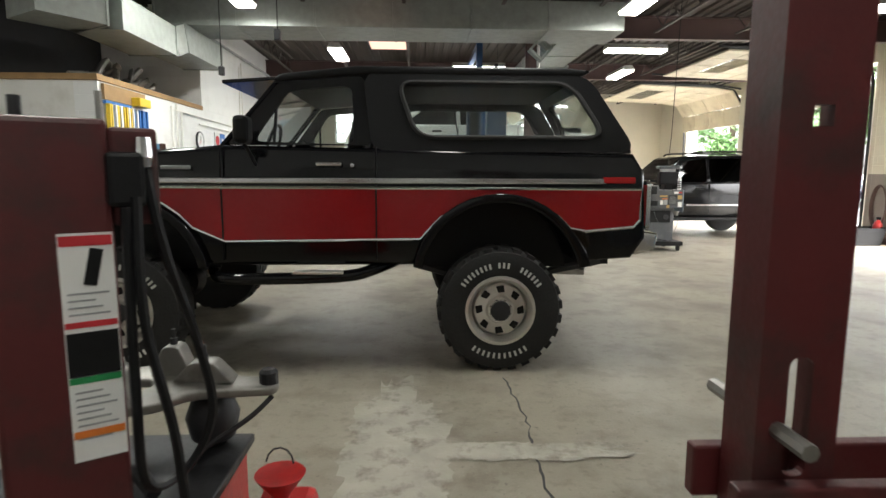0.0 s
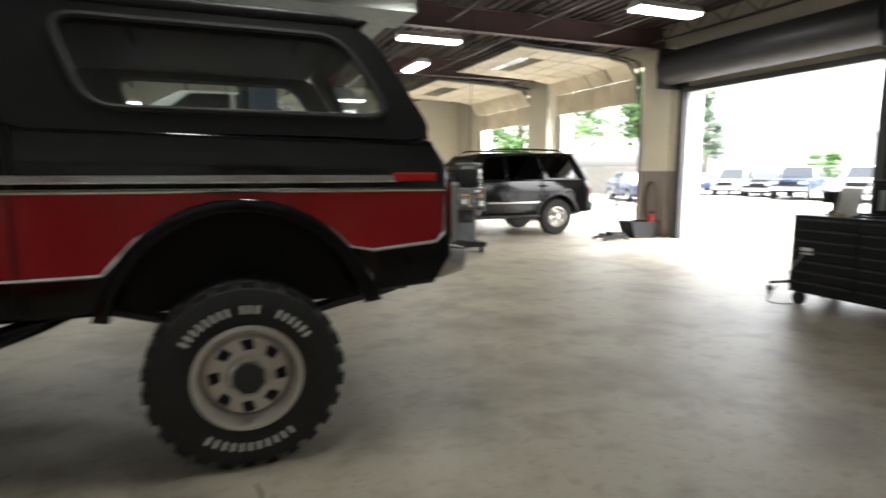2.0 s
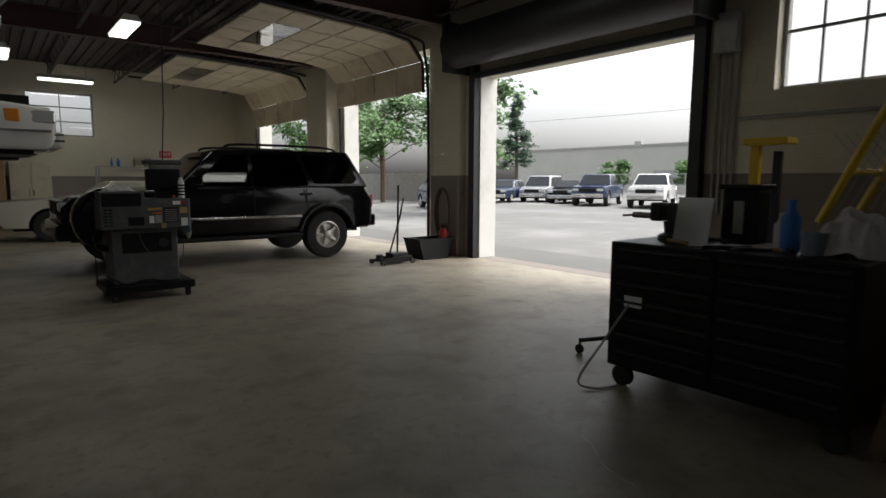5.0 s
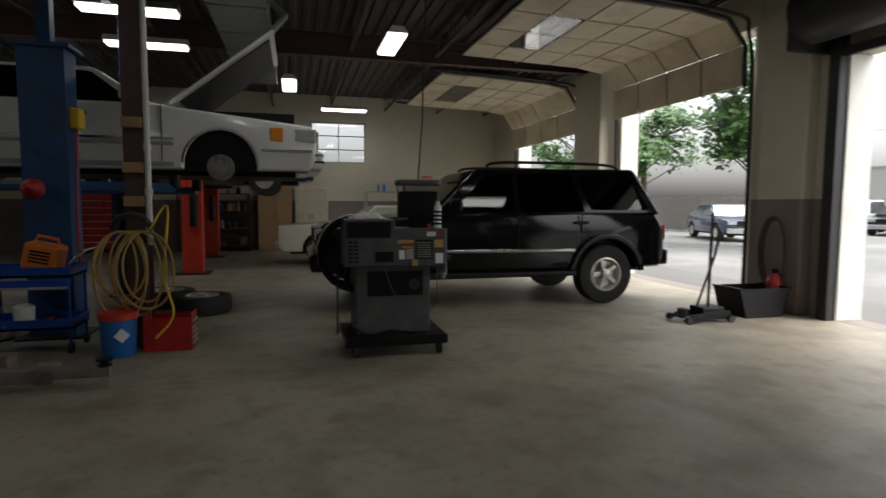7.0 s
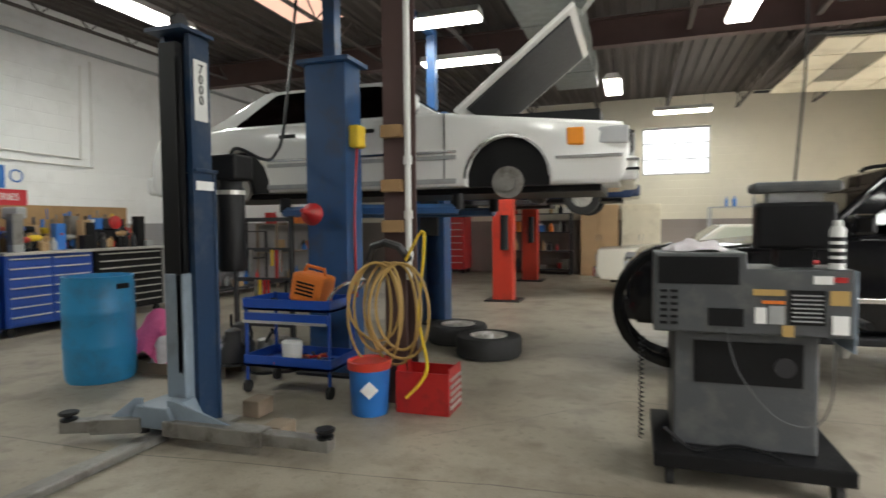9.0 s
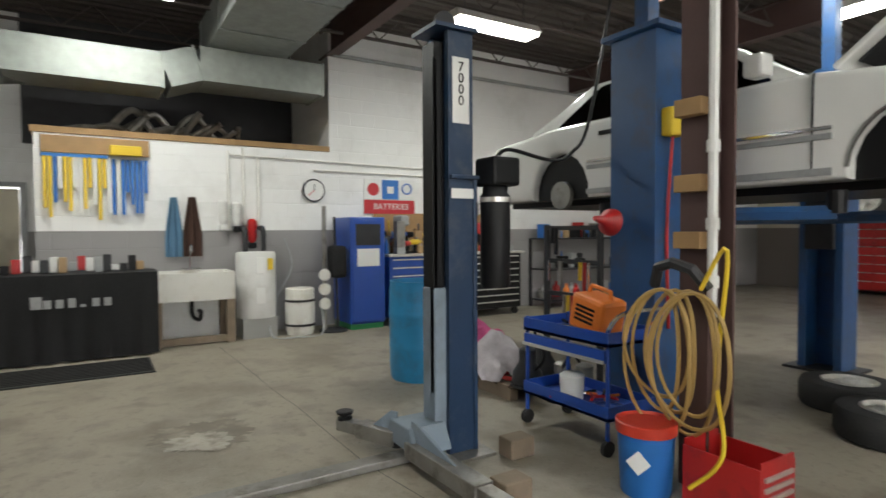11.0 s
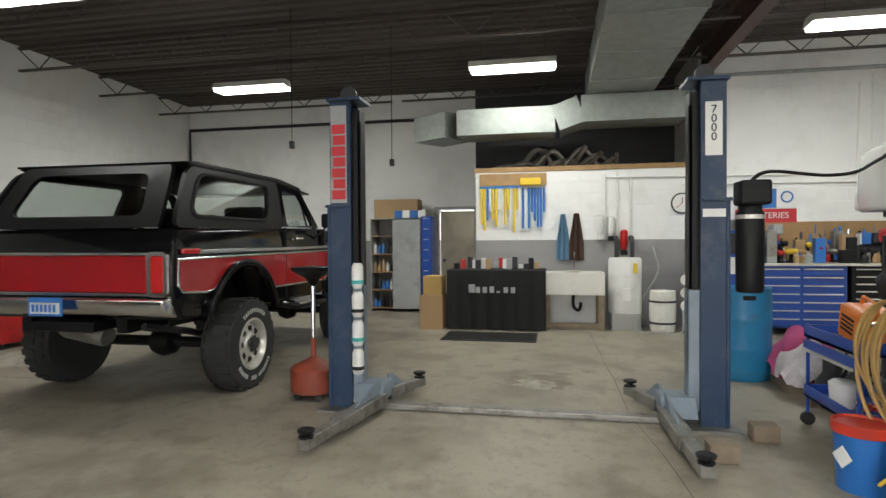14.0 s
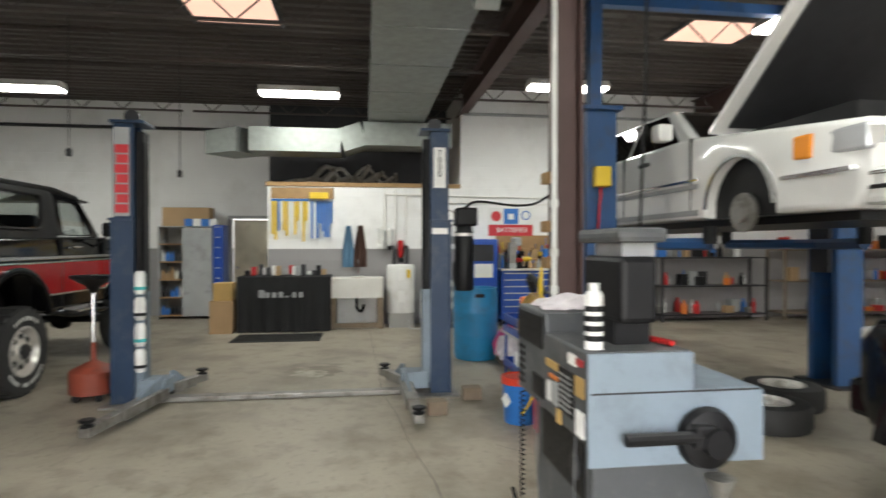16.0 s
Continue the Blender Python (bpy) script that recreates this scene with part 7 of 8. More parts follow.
for z in [0.02 + 0.93 * k / 8 for k in range(9)]:
    rows_.append([cl.verts.new((0.42 + 0.025 * math.sin(j * 0.9) * (1.1 - z) + 0.02 * (1 - z) , -0.78 + 1.56 * j / 48, z)) for j in range(49)])
rows_.append([cl.verts.new((-0.1, -0.78 + 1.56 * j / 48, 0.957)) for j in range(49)])
for a, b in zip(rows_, rows_[1:]):
    for j in range(48):
        cl.faces.new((a[j], a[j + 1], b[j + 1], b[j]))
cloth = part("cloth", cl, M_cloth_black, bn, "hanging black cloth with a pale logo", smooth=True)
for k, (w, h) in enumerate(((0.1, 0.13), (0.07, 0.09), (0.07, 0.09), (0.07, 0.1), (0.05, 0.03), (0.07, 0.09), (0.07, 0.09))):
    part("logo_mark", box(0.455, 0.462, -0.42 + 0.11 * k, -0.42 + 0.11 * k + w, 0.6, 0.6 + h, 0.003), M_grey_steel, cloth)
for k in range(16):
    y, x = -0.65 + 0.085 * k, rg.uniform(-0.3, 0.25)
    mt = rg.choice((M_red_tool, M_paper, M_dark, M_grey_steel, M_black, M_card))
    carton(-3.85 + x - 0.05, -3.85 + x + 0.05, 7.97 + y - 0.04, 7.97 + y + 0.04, 0.958, 0.958 + rg.uniform(0.05, 0.2), mt, "small workshop container on the bench", False)
solo("floor_mat", plate(rect(-0.38, 0.38, -0.68, 0.68), [rect(-0.36 + 0.07 * i, -0.31 + 0.07 * i, -0.66, 0.66) for i in range(10)], 0.012, 0, lambda v: Vector((v.x, v.z, v.y))), M_rubber, "black ribbed rubber mat on the floor", "mat", Matrix.Translation((-2.85, 7.95, 0.001)))
sk = thing("utility_sink", "stained white utility sink on a wooden stand", "sink", Matrix.Translation((-3.97, 9.18, 0)))
part("basin", plate([(-0.28, 0.55), (0.28, 0.55), (0.31, 0.9), (0.27, 0.9), (0.24, 0.62), (-0.24, 0.62), (-0.27, 0.9), (-0.3, 0.9)], (), 0.94, 0.008, lambda v: Vector((v.x, v.y - 0.47, v.z))), M_porcelain, sk, smooth=False)
for y in (-0.47, 0.44):
    part("basin_end", box(-0.29, 0.29, y, y + 0.03, 0.56, 0.9), M_porcelain, sk)
for y in (-0.42, 0.42):
    part("stand_leg", box(0.18, 0.28, y - 0.05, y + 0.05, 0, 0.55), M_old_wood, sk)
    part("stand_leg", box(-0.28, -0.2, y - 0.05, y + 0.05, 0, 0.55), M_old_wood, sk)
part("stand_rail", box(0.2, 0.27, -0.37, 0.37, 0.02, 0.1), M_old_wood, sk)
part("splash_panel", box(-0.3, -0.285, -0.37, 0.37, 0.0, 0.55), M_white_plastic, sk)
part("drain_pipe", tube(smooth_line([(0, 0, 0.58), (0, 0, 0.35), (0.02, 0.08, 0.28), (-0.1, 0.12, 0.36), (-0.28, 0.12, 0.36)], 4), 0.025, 8), M_black, sk)
part("tap", tube(smooth_line([(-0.25, 0.02, 0.9), (-0.25, 0.02, 1.15), (-0.18, 0.02, 1.24), (-0.08, 0.02, 1.2), (-0.07, 0.02, 1.14)], 5), 0.012, 8), M_chrome, sk)
part("tap_handle", box(-0.28, -0.2, -0.1, 0.14, 0.9, 0.93, 0.01), M_chrome, sk)
wh = thing("water_heater", "white electric water heater on a block stand", "water heater", Matrix.Translation((-3.98, 9.98, 0)))
part("stand", box(-0.22, 0.22, -0.22, 0.22, 0, 0.26), M_concrete, wh)
part("tank", lathe([(0.25, 0.26), (0.255, 0.28), (0.255, 1.1), (0.24, 1.13), (0.001, 1.14)], None, 32), M_white_plastic, wh, smooth=True)
for z in (0.45, 0.85):
    part("access_cover", box(0.24, 0.262, -0.06, 0.06, z, z + 0.22, 0.01), M_paper, wh)
part("label", box(0.2, 0.258, 0.1, 0.16, 0.9, 1.05), M_yellow, wh)
for y in (-0.12, 0.12):
    part("vent_elbow", tube(smooth_line([(-0.05, y, 1.12), (-0.05, y, 1.38), (-0.12, y, 1.45), (-0.28, y, 1.45)], 4), 0.035, 8), M_dark, wh)
sb = thing("wooden_keg", "stained slatted bucket barrel with a hose", "barrel", Matrix.Translation((-3.8, 10.52, 0)))
part("keg", lathe([(0.17, 0), (0.19, 0.05), (0.2, 0.35), (0.19, 0.62), (0.18, 0.63), (0.17, 0.55), (0.001, 0.55)], None, 16), M_porcelain, sb)
for z in (0.12, 0.45):
    part("hoop", lathe([(0.203, z), (0.205, z + 0.03)], None, 20), M_dark, sb)
solo("garden_hose", tube(smooth_line([(-4.27, 10.45, 1.3), (-4.1, 10.5, 0.9), (-3.95, 10.2, 0.4), (-3.65, 10.1, 0.03), (-3.45, 10.4, 0.02), (-3.55, 10.75, 0.02), (-3.75, 10.8, 0.4)], 6), 0.014, 6), M_grey_steel, "grey hose hanging from the wall tap", "hose")
gb = thing("upright_machine", "upright rack of tools with black bag", "tool rack", Matrix.Translation((-3.75, 10.98, 0)))
part("pole", tube([(0, -0.12, 0), (0, -0.12, 1.75)], 0.03, 8), M_worn, gb)
part("pole", tube([(0.05, 0.05, 0), (0.02, 0.02, 1.6)], 0.02, 8), M_dark, gb)
part("bag", box(-0.12, 0.16, -0.05, 0.16, 0.75, 1.2, 0.05), M_cloth_black, gb)
for z in (0.4, 0.6, 0.8):
    part("wheel", lathe([(0.08, -0.02), (0.08, 0.02)], Matrix.Translation((0.06, -0.14, z)) @ Matrix.Rotation(radians(90), 4, "Y"), 14), M_porcelain, gb)
part("foot", lathe([(0.2, 0), (0.2, 0.02), (0.05, 0.05)], None, 18), M_dark, gb)
# wiper blade display
wd = thing("wiper_display", "wall rack hung with yellow and blue wiper blade packs", "display rack", Matrix.Translation((-4.29, 7.6, 1.5)))
part("header", box(0, 0.04, 0.02, 1.15, 0.85, 1.05), M_wood, wd)
part("yellow_topper", box(0.04, 0.16, 0.72, 1.06, 0.84, 0.96, 0.01), M_yellow, wd)
part("rail", box(0.0, 0.05, 0.02, 0.7, 0.8, 0.84), M_sign_blue, wd)
for k in range(22):
    y = 0.04 + 0.05 * k
    ln = rg.uniform(0.35, 0.75)
    part("blade_pack", box(0.03, 0.06 + rg.uniform(0, 0.03), y, y + 0.036, 0.8 - ln, 0.8, 0.004), (M_sign_blue if k > 15 else rg.choice((M_yellow, M_yellow, M_sign_blue, M_paper))), wd)


def hung(name, y, w, z0, z1, mat, label):
    bm = bmesh.new()
    rs = []
    for i in range(10):
        t = i / 9
        z = z1 + (z0 - z1) * t
        ww = w * (0.35 + 0.65 * min(1, t * 1.6))
        rs.append([bm.verts.new((-4.25 + 0.03 * math.sin(j * 1.3 + t), y + ww * (j / 12 - 0.5), z)) for j in range(13)])
    for a, b in zip(rs, rs[1:]):
        for j in range(12):
            bm.faces.new((a[j], a[j + 1], b[j + 1], b[j]))
    got = bmesh.ops.extrude_face_region(bm, geom=bm.faces[:])
    bmesh.ops.translate(bm, verts=[g for g in got["geom"] if isinstance(g, bmesh.types.BMVert)], vec=(-0.02, 0, 0))
    bmesh.ops.recalc_face_normals(bm, faces=bm.faces[:])
    solo(name, bm, mat, label, "towel", smooth=True)


hung("hanging_towel", 9.02, 0.22, 1.08, 1.85, M_blue_cloth, "light blue towel hanging on the wall")
hung("hanging_towel", 9.24, 0.24, 1.08, 1.86, M_brown_cloth, "brown towel hanging on the wall")
for k, (y, mt, z) in enumerate(((9.62, M_white_plastic, 1.5), (9.8, M_white_plastic, 1.48), (10.0, M_red_lens, 1.25))):
    s = thing("soap_dispenser", "wall-mounted hand cleaner bottle", "dispenser", Matrix.Translation((-4.24, y, z)), "hand cleaner bottles")
    part("bottle", lathe([(0.03, 0.0), (0.05, 0.03), (0.06, 0.08), (0.06, 0.3), (0.03, 0.33)], None, 16), mt, s, smooth=True)
    part("pump", box(-0.05, 0.05, -0.05, 0.05, -0.08, 0.0, 0.015), M_black if k else M_white_plastic, s)
ck = thing("wall_clock", "round white wall clock with dark rim", "clock", Matrix.Translation((-4.295, 10.9, 2.0)) @ Matrix.Rotation(radians(90), 4, "Y"))
part("case", lathe([(0.16, 0), (0.17, 0.02), (0.16, 0.04), (0.15, 0.03)], None, 30), M_dark, ck, smooth=True)
part("dial", lathe([(0.148, 0.031), (0.148, 0.036)], None, 30), M_paper, ck)
part("pointer", box(-0.09, 0.0, -0.006, 0.006, 0.037, 0.04), M_black, ck)
part("pointer", turned(box(-0.12, 0.0, -0.005, 0.005, 0.041, 0.044), Matrix.Rotation(radians(130), 4, "Z")), M_sign_red, ck)
# parts sign
ps = thing("parts_sign", "white, blue and red parts sign on the wall", "sign", Matrix.Translation((-4.29, 11.7, 1.67)))
part("board", box(0, 0.015, 0, 0.88, 0.22, 0.54), M_paper, ps)
part("red_band", box(0, 0.016, 0, 0.88, 0, 0.215), M_sign_red, ps)
part("blue_field", box(0.015, 0.019, 0.3, 0.59, 0.23, 0.53), M_sign_blue, ps)
part("red_disc", lathe([(0.1, 0), (0.1, 0.006)], Matrix.Translation((0.015, 0.15, 0.38)) @ Matrix.Rotation(radians(90), 4, "Y"), 24), M_sign_red, ps)
part("blue_ring", tube([(0.018, 0.74 + 0.08 * math.cos(a), 0.4 + 0.08 * math.sin(a)) for a in [2 * math.pi * k / 24 for k in range(24)]], 0.012, 6, closed=True), M_sign_blue, ps)
part("white_square", box(0.019, 0.022, 0.39, 0.5, 0.32, 0.43), M_paper, ps)
lettering("word", "BATTERIES", 0.13, M_paper, ps, Matrix.Translation((0.02, 0.46, 0.11)) @ Matrix.Rotation(radians(90), 4, "Z") @ Matrix.Rotation(radians(90), 4, "X"))
# tool chests along the west wall
lk = thing("tool_locker", "tall blue steel tool locker with stickers", "locker", Matrix.Translation((-3.95, 11.45, 0)))
part("body", box(-0.33, 0.33, -0.26, 0.28, 0.08, 1.6, 0.015), M_blue_tool, lk)
part("door_panel", box(0.33, 0.345, -0.23, 0.25, 0.12, 1.56, 0.004), M_blue_tool, lk)
part("photo_sheet", box(0.346, 0.35, -0.18, 0.2, 1.2, 1.5), M_dark, lk)
part("paper_sheet", box(0.346, 0.35, -0.16, 0.18, 0.9, 1.15), M_paper, lk)
part("plinth", box(-0.3, 0.3, -0.24, 0.26, 0, 0.08), M_green, lk)
chest("wide_tool_chest", "blue wide tool chest with steel worktop along the wall", -4.28, -3.62, 11.8, 13.0, 0, 1.02, M_blue_tool, 7, 2, casters=0.12)
solo("worktop", box(-4.29, -3.58, 11.78, 14.3, 1.021, 1.055, 0.006), M_alu, "bare metal worktop over the tool chests", "worktop")
chest("black_tool_chest", "black drawer tool chest along the wall", -4.28, -3.62, 13.05, 14.25, 0, 1.02, M_black, 8, 1, casters=0.12)
for k in range(85):
    y, x = 11.85 + 2.4 * rg.random(), rg.uniform(-4.22, -3.7)
    mt = rg.choice((M_dark, M_grey_steel, M_red_tool, M_wood, M_sign_blue, M_white_plastic, M_black, M_card, M_worn))
    if rg.random() < 0.5:
        bottle(x, y, 1.056, rg.uniform(0.025, 0.05), rg.uniform(0.12, 0.3), mt)
    else:
        carton(x - 0.06, x + 0.06, y - 0.07, y + 0.07, 1.056, 1.056 + rg.uniform(0.06, 0.5), mt, "assorted workshop box on the worktop", False)
dp = thing("drill_press", "grey bench drill press on the worktop", "drill press", Matrix.Translation((-3.95, 12.15, 1.056)))
part("base", box(-0.12, 0.16, -0.1, 0.1, 0, 0.04, 0.01), M_grey_steel, dp)
part("column", tube([(-0.06, 0, 0.04), (-0.06, 0, 0.5)], 0.03, 10), M_worn, dp)
part("head", box(-0.12, 0.18, -0.07, 0.07, 0.42, 0.58, 0.03), M_grey_steel, dp)
part("table", lathe([(0.09, 0.22), (0.09, 0.24)], Matrix.Translation((0.06, 0, 0)), 16), M_worn, dp)
part("chuck", tube([(0.08, 0, 0.42), (0.08, 0, 0.32)], 0.018, 8), M_worn, dp)


def rack(name, label, x0, x1, y0, y1, h, levels, mat, fill):
    r = thing(name, label, "shelf", Matrix.Translation(((x0 + x1) / 2, (y0 + y1) / 2, 0)))
    hx, hy = (x1 - x0) / 2, (y1 - y0) / 2
    for sx in (-1, 1):
        for sy in (-1, 1):
            part("upright", box(sx * hx - 0.02, sx * hx + 0.02, sy * hy - 0.02, sy * hy + 0.02, 0, h), mat, r)
    for k in range(levels):
        z = 0.12 + (h - 0.14) * k / (levels - 1)
        part("shelf_board", box(-hx, hx, -hy, hy, z, z + 0.025), mat, r)
        for j in range(fill):
            mt = rg.choice((M_dark, M_red_tool, M_white_plastic, M_black, M_card, M_sign_blue, M_worn, M_grey_steel, M_orange))
            px, py = rg.uniform(x0 + 0.08, x1 - 0.08), rg.uniform(y0 + 0.08, y1 - 0.08)
            if rg.random() < 0.6:
                bottle(px, py, z + 0.026, rg.uniform(0.03, 0.07), rg.uniform(0.14, 0.3), mt)
            else:
                carton(px - 0.08, px + 0.08, py - 0.08, py + 0.08, z + 0.026, z + rg.uniform(0.1, 0.32), mt, "assorted workshop box on a shelf", False)


rack("shelf_rack", "dark steel shelf rack crowded with fluids and parts", -4.25, -3.75, 15.0, 17.2, 1.25, 3, M_dark, 14)
rack("shelf_rack", "dark steel shelf rack crowded with spare parts", -4.25, -3.75, 17.6, 20.6, 1.4, 3, M_old_wood, 12)
chest("red_tool_chest", "tall red tool chest at the far wall", -2.9, -0.7, 21.75, 22.45, 0, 1.6, M_red_tool, 8, 3, "-y", 0.12)
for x0, lab in ((2.35, "brown steel double cabinet at the far wall"), (3.35, "cream steel double cabinet at the far wall")):
    c = thing("wall_cabinet", lab, "cabinet", Matrix.Translation((x0 + 0.47, 22.15, 0)), "far wall cabinets")
    mt = M_cream_door if x0 > 3 else M_card
    part("body", box(-0.46, 0.46, -0.28, 0.3, 0, 1.8, 0.01), mt, c)
    for s in (-1, 1):
        dd = part("door", box(s * 0.01, s * 0.45, -0.3, -0.281, 0.05, 1.77, 0.004), mt, c)
        part("handle", box(s * 0.04, s * 0.06, -0.32, -0.3, 0.9, 1.05, 0.004), M_chrome, dd)
rack("shelf_rack", "narrow steel rack of parts at the far wall", 0.3, 2.1, 21.9, 22.4, 1.6, 4, M_dark, 8)
rack("shelf_rack", "open steel rack at the far wall", 5.4, 7.4, 21.9, 22.4, 1.7, 3, M_grey_steel, 7)
es = thing("exit_sign", "small red and white exit sign on the far wall", "sign", Matrix.Translation((7.3, 22.47, 2.1)))
part("plate", box(-0.17, 0.17, -0.02, 0.025, -0.1, 0.1, 0.01), M_sign_red, es)
lettering("word", "EXIT", 0.15, M_paper, es, Matrix.Translation((0, -0.024, 0)) @ Matrix.Rotation(radians(90), 4, "X"))
# exhaust pipes on the storage deck
for k in range(7):
    y = 7.8 + 0.25 * k
    p = smooth_line([(-4.6 + rg.uniform(-0.2, 0.2), y, 2.70), (-4.7, y + 0.3, 2.74 + rg.uniform(0, 0.3)), (-4.8, y + 0.6, 2.72), (-4.6, y + rg.uniform(0.6, 1.0), 2.72 + rg.uniform(0.0, 0.35))], 5)
    solo("exhaust_pipe", tube(p, rg.uniform(0.03, 0.05), 8), M_worn, "rusty bent exhaust pipe lying on the storage deck", "exhaust pipe", group="old exhaust pipes", smooth=True)
# conduits and pipes on the white walls
for k, (y, z) in enumerate(((9.7, 2.5), (9.9, 2.55), (10.1, 2.45))):
    solo("wall_pipe", tube([(-4.27, y, 1.45), (-4.27, y, z)], 0.018, 8), M_board, "white painted pipe on the partition", "pipe", group="wall pipes")
solo("wall_pipe", tube([(-4.27, 9.7, 2.45), (-4.27, 13.4, 2.4), (-4.27, 13.45, 3.8)], 0.014, 6), M_board, "white painted pipe along the wall", "pipe", group="wall pipes")
solo("wall_pipe", tube([(-4.27, 10.9, 2.3), (-4.27, 13.6, 2.28), (-4.27, 13.62, 3.9)], 0.014, 6), M_board, "white painted pipe along the wall", "pipe", group="wall pipes")
solo("gas_pipe", tube([(-6.17, 0.74, 2.9), (-6.17, 0.74, 3.95), (-6.17, 7.0, 3.95)], 0.035, 8), M_dark, "black gas pipe along the wall below the roof", "pipe")
solo("gas_pipe", tube([(-4.22, 11.2, 4.0), (-4.22, 22.0, 4.0)], 0.03, 8), M_grey_steel, "grey pipe along the wall below the roof", "pipe")
for x, y, z in ((-1.5, 5.5, 2.75), (-2.4, 6.6, 2.6)):
    pc = thing("pendant_cord", "electric drop cord hanging from the roof", "cord", Matrix.Translation((x, y, 0)), "drop cords")
    part("cord", tube([(0, 0, z), (0, 0, CEIL + 0.02)], 0.006, 5), M_black, pc)
    part("socket", box(-0.03, 0.03, -0.03, 0.03, z - 0.1, z, 0.01), M_dark, pc)
# pale cement patches and cracks in the slab


def patch(x, y, rx, ry, seed, mat, label, h=0.003):
    bm = bmesh.new()
    vs = []
    for k in range(150):
        a = 2 * math.pi * k / 150
        d = Vector((math.cos(a), math.sin(a), seed))
        q = 1 + 0.45 * noise.noise(Vector((d.x * 2, d.y * 2, seed))) + 0.22 * noise.noise(Vector((d.x * 9, d.y * 9, seed + 3))) + 0.1 * noise.noise(Vector((d.x * 30, d.y * 30, seed)))
        vs.append(bm.verts.new((x + rx * q * d.x, y + ry * q * d.y, h)))
    mid = bm.verts.new((x, y, h))
    for p, q in zip(vs, vs[1:] + vs[:1]):
        bm.faces.new((mid, p, q))
    solo("floor_patch", bm, mat, label, "floor patch", kind="structure")


M_pale = material("pale_cement_patch", (0.42, 0.39, 0.33), 0.75, var=0.35, scale=5, bump=0.3, fine=35.0, stain=((0.2, 0.175, 0.135), 0.95, 7.0))
patch(-0.3, 2.6, 0.28, 0.9, 3.1, M_pale, "pale rough cement patch in the floor")
patch(0.35, 2.55, 0.6, 0.1, 7.7, M_pale, "pale cement repair strip in the floor", 0.006)
patch(-0.72, 2.02, 0.5, 0.1, 1.7, M_pale, "pale cement repair strip in the floor", 0.009)
patch(-0.32, 8.75, 0.3, 0.34, 5.2, material("oil_spot", (0.2, 0.175, 0.135), 0.55, var=0.4, scale=6, stain=((0.3, 0.265, 0.205), 1.0, 6.0)), "dark oily spot in the floor")
patch(-0.18, 8.72, 0.17, 0.2, 2.2, M_pale, "pale absorbent powder spilled on the floor", 0.006)


def crack(pts, seed, mat, label):
    rn = random.Random(seed)
    line = []
    for a, b in zip(pts, pts[1:]):
        for k in range(10):
            t = k / 10
            line.append((a[0] + (b[0] - a[0]) * t + rn.uniform(-0.012, 0.012), a[1] + (b[1] - a[1]) * t + rn.uniform(-0.012, 0.012)))
    bm = bmesh.new()
    prev = None
    for x, y in line:
        w = rn.uniform(0.003, 0.008)
        cur = (bm.verts.new((x - w, y, 0.0015)), bm.verts.new((x + w, y + w, 0.0015)))
        if prev:
            bm.faces.new((prev[0], prev[1], cur[1], cur[0]))
        prev = cur
    solo("floor_crack", bm, mat, label, "floor crack", kind="structure")


crack([(0.42, 3.6), (0.45, 2.9), (0.4, 2.3), (0.45, 1.4)], 1, M_dark, "dark crack in the concrete floor")
crack([(-3.5, 9.4), (0.7, 9.5), (4.5, 9.9)], 2, M_dark, "dark joint in the concrete floor")
crack([(2.4, 10.3), (3.6, 11.4), (9.0, 11.2)], 4, M_dark, "dark joint in the concrete floor")
crack([(5.3, 5.0), (5.0, 4.6), (4.9, 4.1), (4.5, 3.9)], 3, M_pale, "pale chalky crack line in the floor")

# crowded tool stands between the two lifts and along the wall
tower = thing("tool_stand", "dark rolling stand hung with tools behind the cart", "tool stand", Matrix.Translation((0.15, 11.75, 0)))
part("upright", box(-0.35, -0.31, -0.02, 0.02, 0.05, 1.45), M_dark, tower)
part("upright", box(0.31, 0.35, -0.02, 0.02, 0.05, 1.45), M_dark, tower)
part("foot", box(-0.4, -0.27, -0.2, 0.2, 0, 0.05), M_dark, tower)
part("foot", box(0.27, 0.4, -0.2, 0.2, 0, 0.05), M_dark, tower)
for z in (0.35, 0.8, 1.1, 1.4):
    part("cross_bar", box(-0.31, 0.31, -0.015, 0.015, z, z + 0.04), M_dark, tower)
for k in range(12):
    x, z = -0.27 + 0.05 * k, rg.choice((0.8, 1.1, 1.4))
    part("hung_tool", tube([(x, -0.03, z + 0.02), (x, -0.035, z - rg.uniform(0.12, 0.3))], rg.uniform(0.008, 0.022), 6), rg.choice((M_worn, M_red_tool, M_yellow, M_black, M_chrome)), tower)
peg = thing("peg_board", "brown peg board behind the tool chests hung with tools", "peg board", Matrix.Translation((-4.29, 12.6, 1.06)))
part("board", box(0, 0.015, -0.75, 1.6, 0, 0.62), M_wood, peg)
for k in range(34):
    y, z = -0.7 + 0.067 * k, rg.uniform(0.3, 0.58)
    part("hung_tool", tube([(0.03, y, z), (0.035, y + rg.uniform(-0.02, 0.02), z - rg.uniform(0.08, 0.25))], rg.uniform(0.008, 0.025), 6), rg.choice((M_worn, M_red_tool, M_yellow, M_black, M_chrome, M_sign_blue)), peg)
hat = thing("red_funnel", "red plastic funnel hung on the blue post", "funnel", Matrix.Translation((1.0, 11.33, 1.45)) @ Matrix.Rotation(radians(80), 4, "X"))
part("cone", lathe([(0.1, 0.02), (0.095, 0.06), (0.03, 0.12), (0.018, 0.2)], None, 18), M_red_tool, hat, smooth=True)
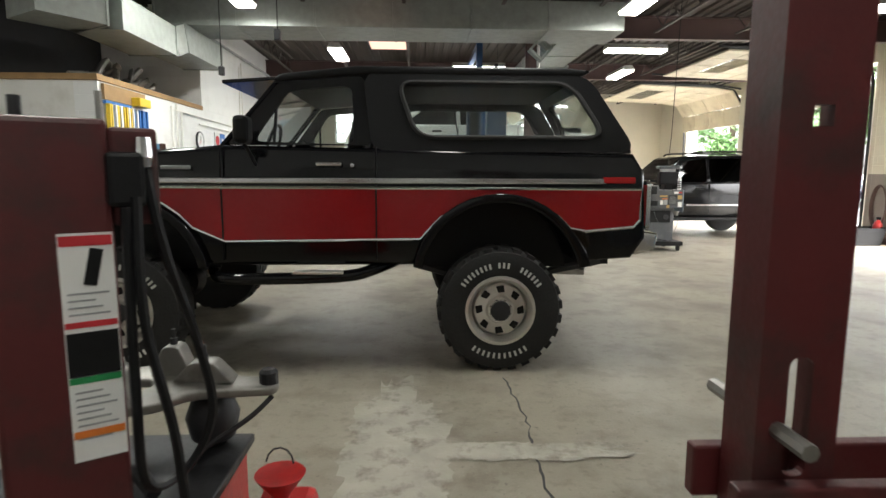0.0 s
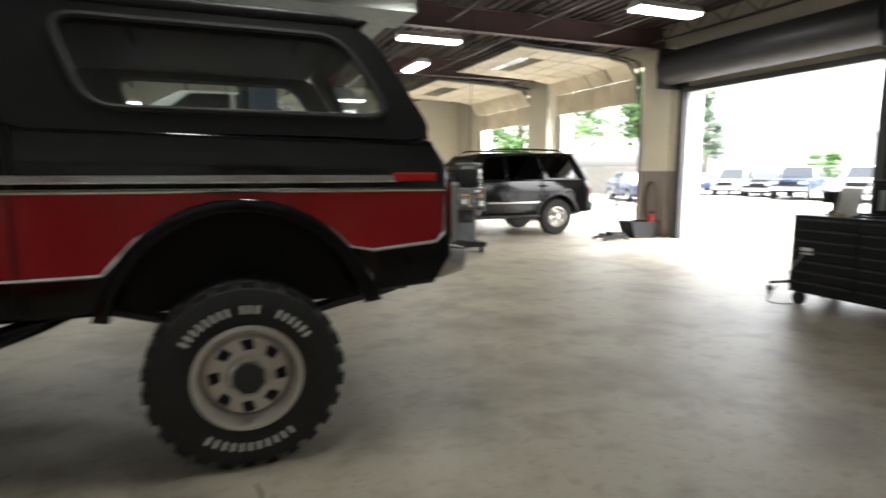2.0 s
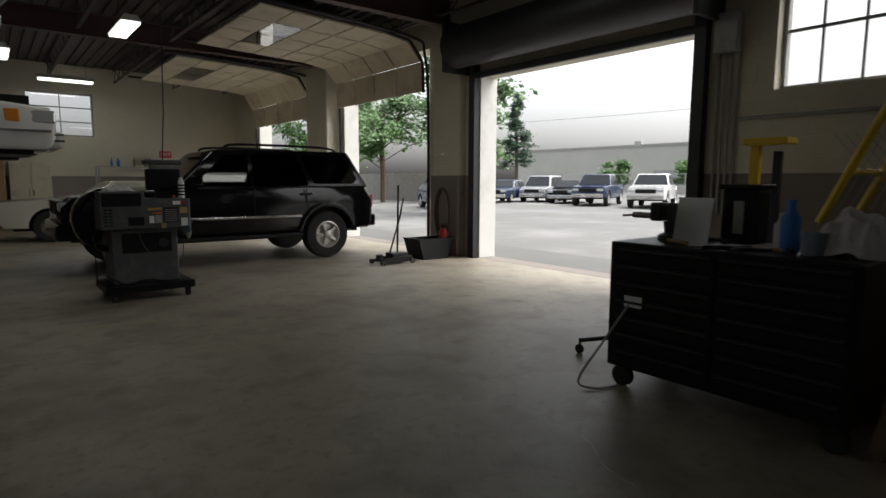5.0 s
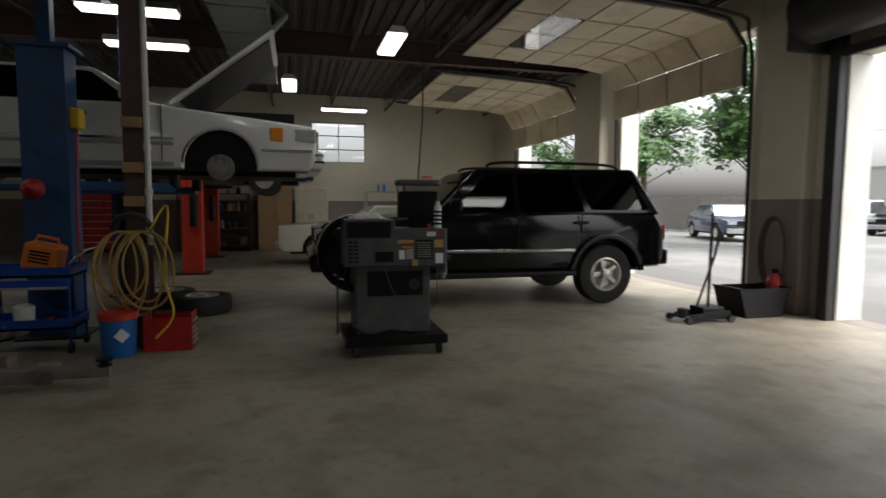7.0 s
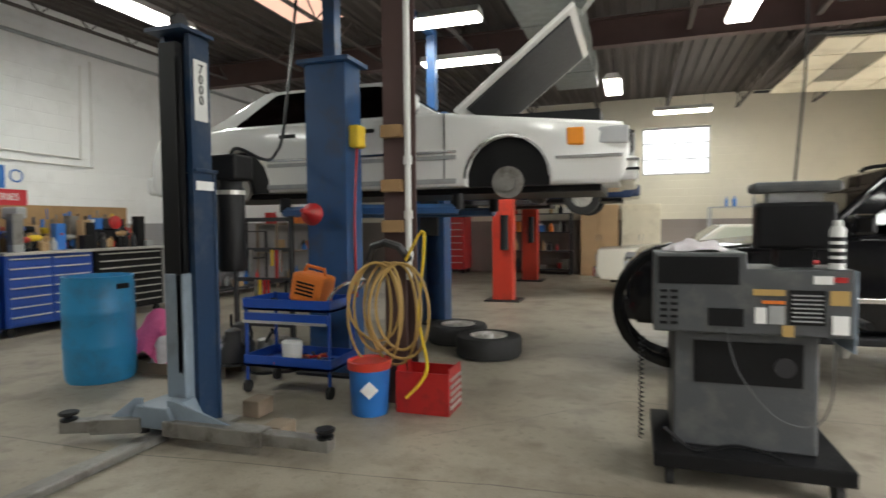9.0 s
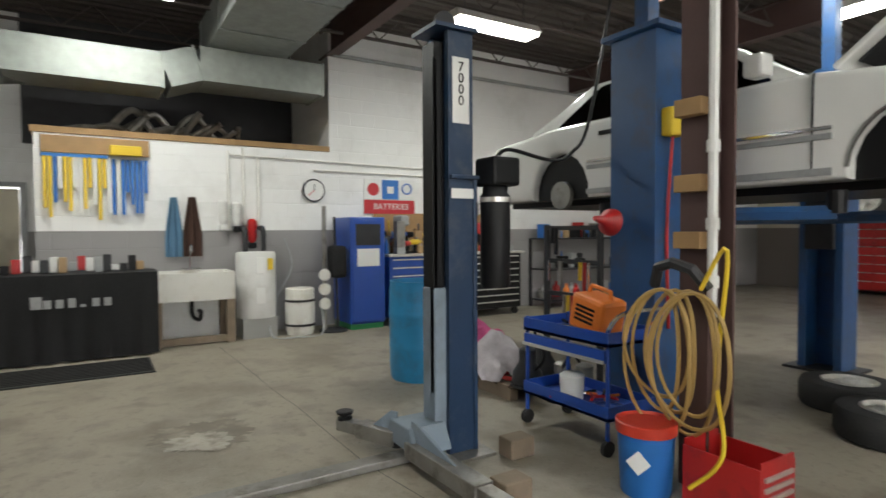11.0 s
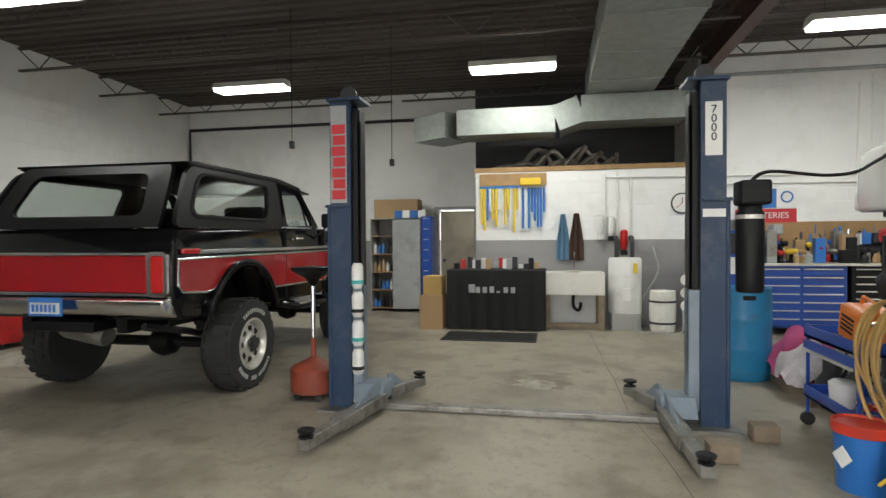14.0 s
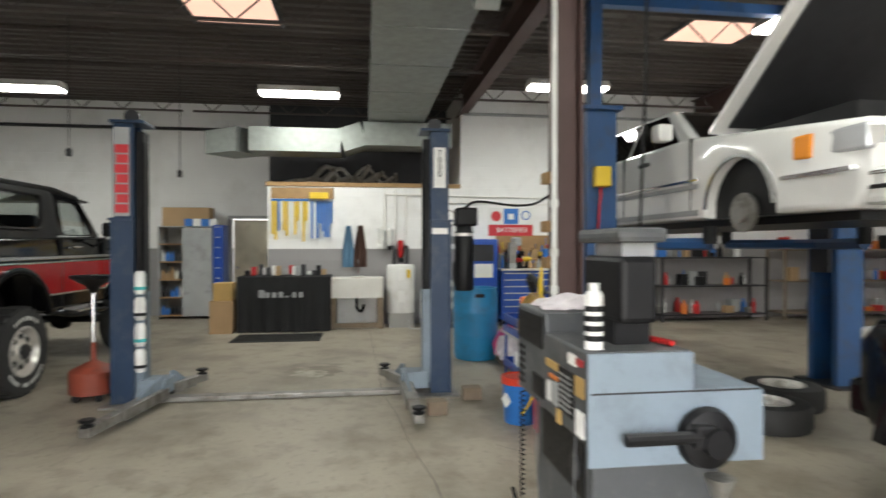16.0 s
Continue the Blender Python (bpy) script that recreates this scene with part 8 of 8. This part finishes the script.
# dense tools over the worktop, and greasy parts beside the cart
for k in range(34):
    y, x = 11.9 + 2.3 * rg.random(), rg.uniform(-4.2, -3.75)
    z0 = 1.056
    mt = rg.choice((M_black, M_dark, M_red_tool, M_worn, M_yellow, M_wood, M_blue_tool))
    tw = thing("power_tool", "worn hand power tool lying on the crowded worktop", "power tool", Matrix.Translation((x, y, z0)) @ Matrix.Rotation(rg.uniform(0, 6.28), 4, "Z"), "tools on the worktop")
    L, H = rg.uniform(0.14, 0.24), rg.uniform(0.14, 0.3)
    part("motor", lathe([(0.02, 0), (0.04, 0.01), (0.045, L * 0.6), (0.03, L * 0.85), (0.012, L)], Matrix.Translation((-L / 2, 0, H)) @ Matrix.Rotation(radians(90), 4, "Y"), 12), mt, tw, smooth=True)
    part("grip", turned(box(-0.02, 0.02, -0.018, 0.018, 0.0, H, 0.008), Matrix.Rotation(rg.uniform(-0.2, 0.2), 4, "Y")), M_black, tw)
    part("foot", box(-0.05, 0.05, -0.03, 0.03, 0.0, 0.04, 0.008), M_black, tw)
gas = thing("compressor", "dark compressor with round tank on the worktop", "compressor", Matrix.Translation((-3.95, 13.55, 1.056)))
part("tank", lathe([(0.02, -0.3), (0.1, -0.27), (0.12, -0.2), (0.12, 0.2), (0.1, 0.27), (0.02, 0.3)], Matrix.Translation((0, 0, 0.16)) @ Matrix.Rotation(radians(90), 4, "X"), 20), M_black, gas, smooth=True)
part("pump", box(-0.08, 0.08, -0.1, 0.1, 0.28, 0.44, 0.02), M_dark, gas)
part("flywheel", lathe([(0.1, 0), (0.1, 0.03), (0.03, 0.04)], Matrix.Translation((0.08, 0.05, 0.38)) @ Matrix.Rotation(radians(90), 4, "Y"), 18), M_red_tool, gas)
for y in (-0.18, 0.18):
    part("foot", box(-0.09, 0.09, y - 0.03, y + 0.03, 0.0, 0.06, 0.006), M_black, gas)
for k, (x, y) in enumerate(((0.25, 11.15), (0.4, 11.4), (0.1, 11.45), (0.55, 11.5))):
    eg = thing("gearbox", "greasy gearbox casing on the floor beside the cart", "gearbox", Matrix.Translation((x, y, 0.0 if x > 0.3 else 0.12)) @ Matrix.Rotation(k * 1.3, 4, "Z"), "greasy castings")
    part("bell", lathe([(0.1, 0), (0.13, 0.03), (0.12, 0.12), (0.07, 0.2), (0.07, 0.3), (0.04, 0.32)], None, 16), M_worn if k % 2 else M_dark, eg, smooth=True)
    part("flange", lathe([(0.145, 0.0), (0.145, 0.02)], None, 12), M_dark, eg)
    part("pipe", tube(smooth_line([(0.1, 0, 0.15), (0.18, 0.02, 0.25), (0.12, 0.05, 0.38)], 4), 0.014, 6), M_black, eg)
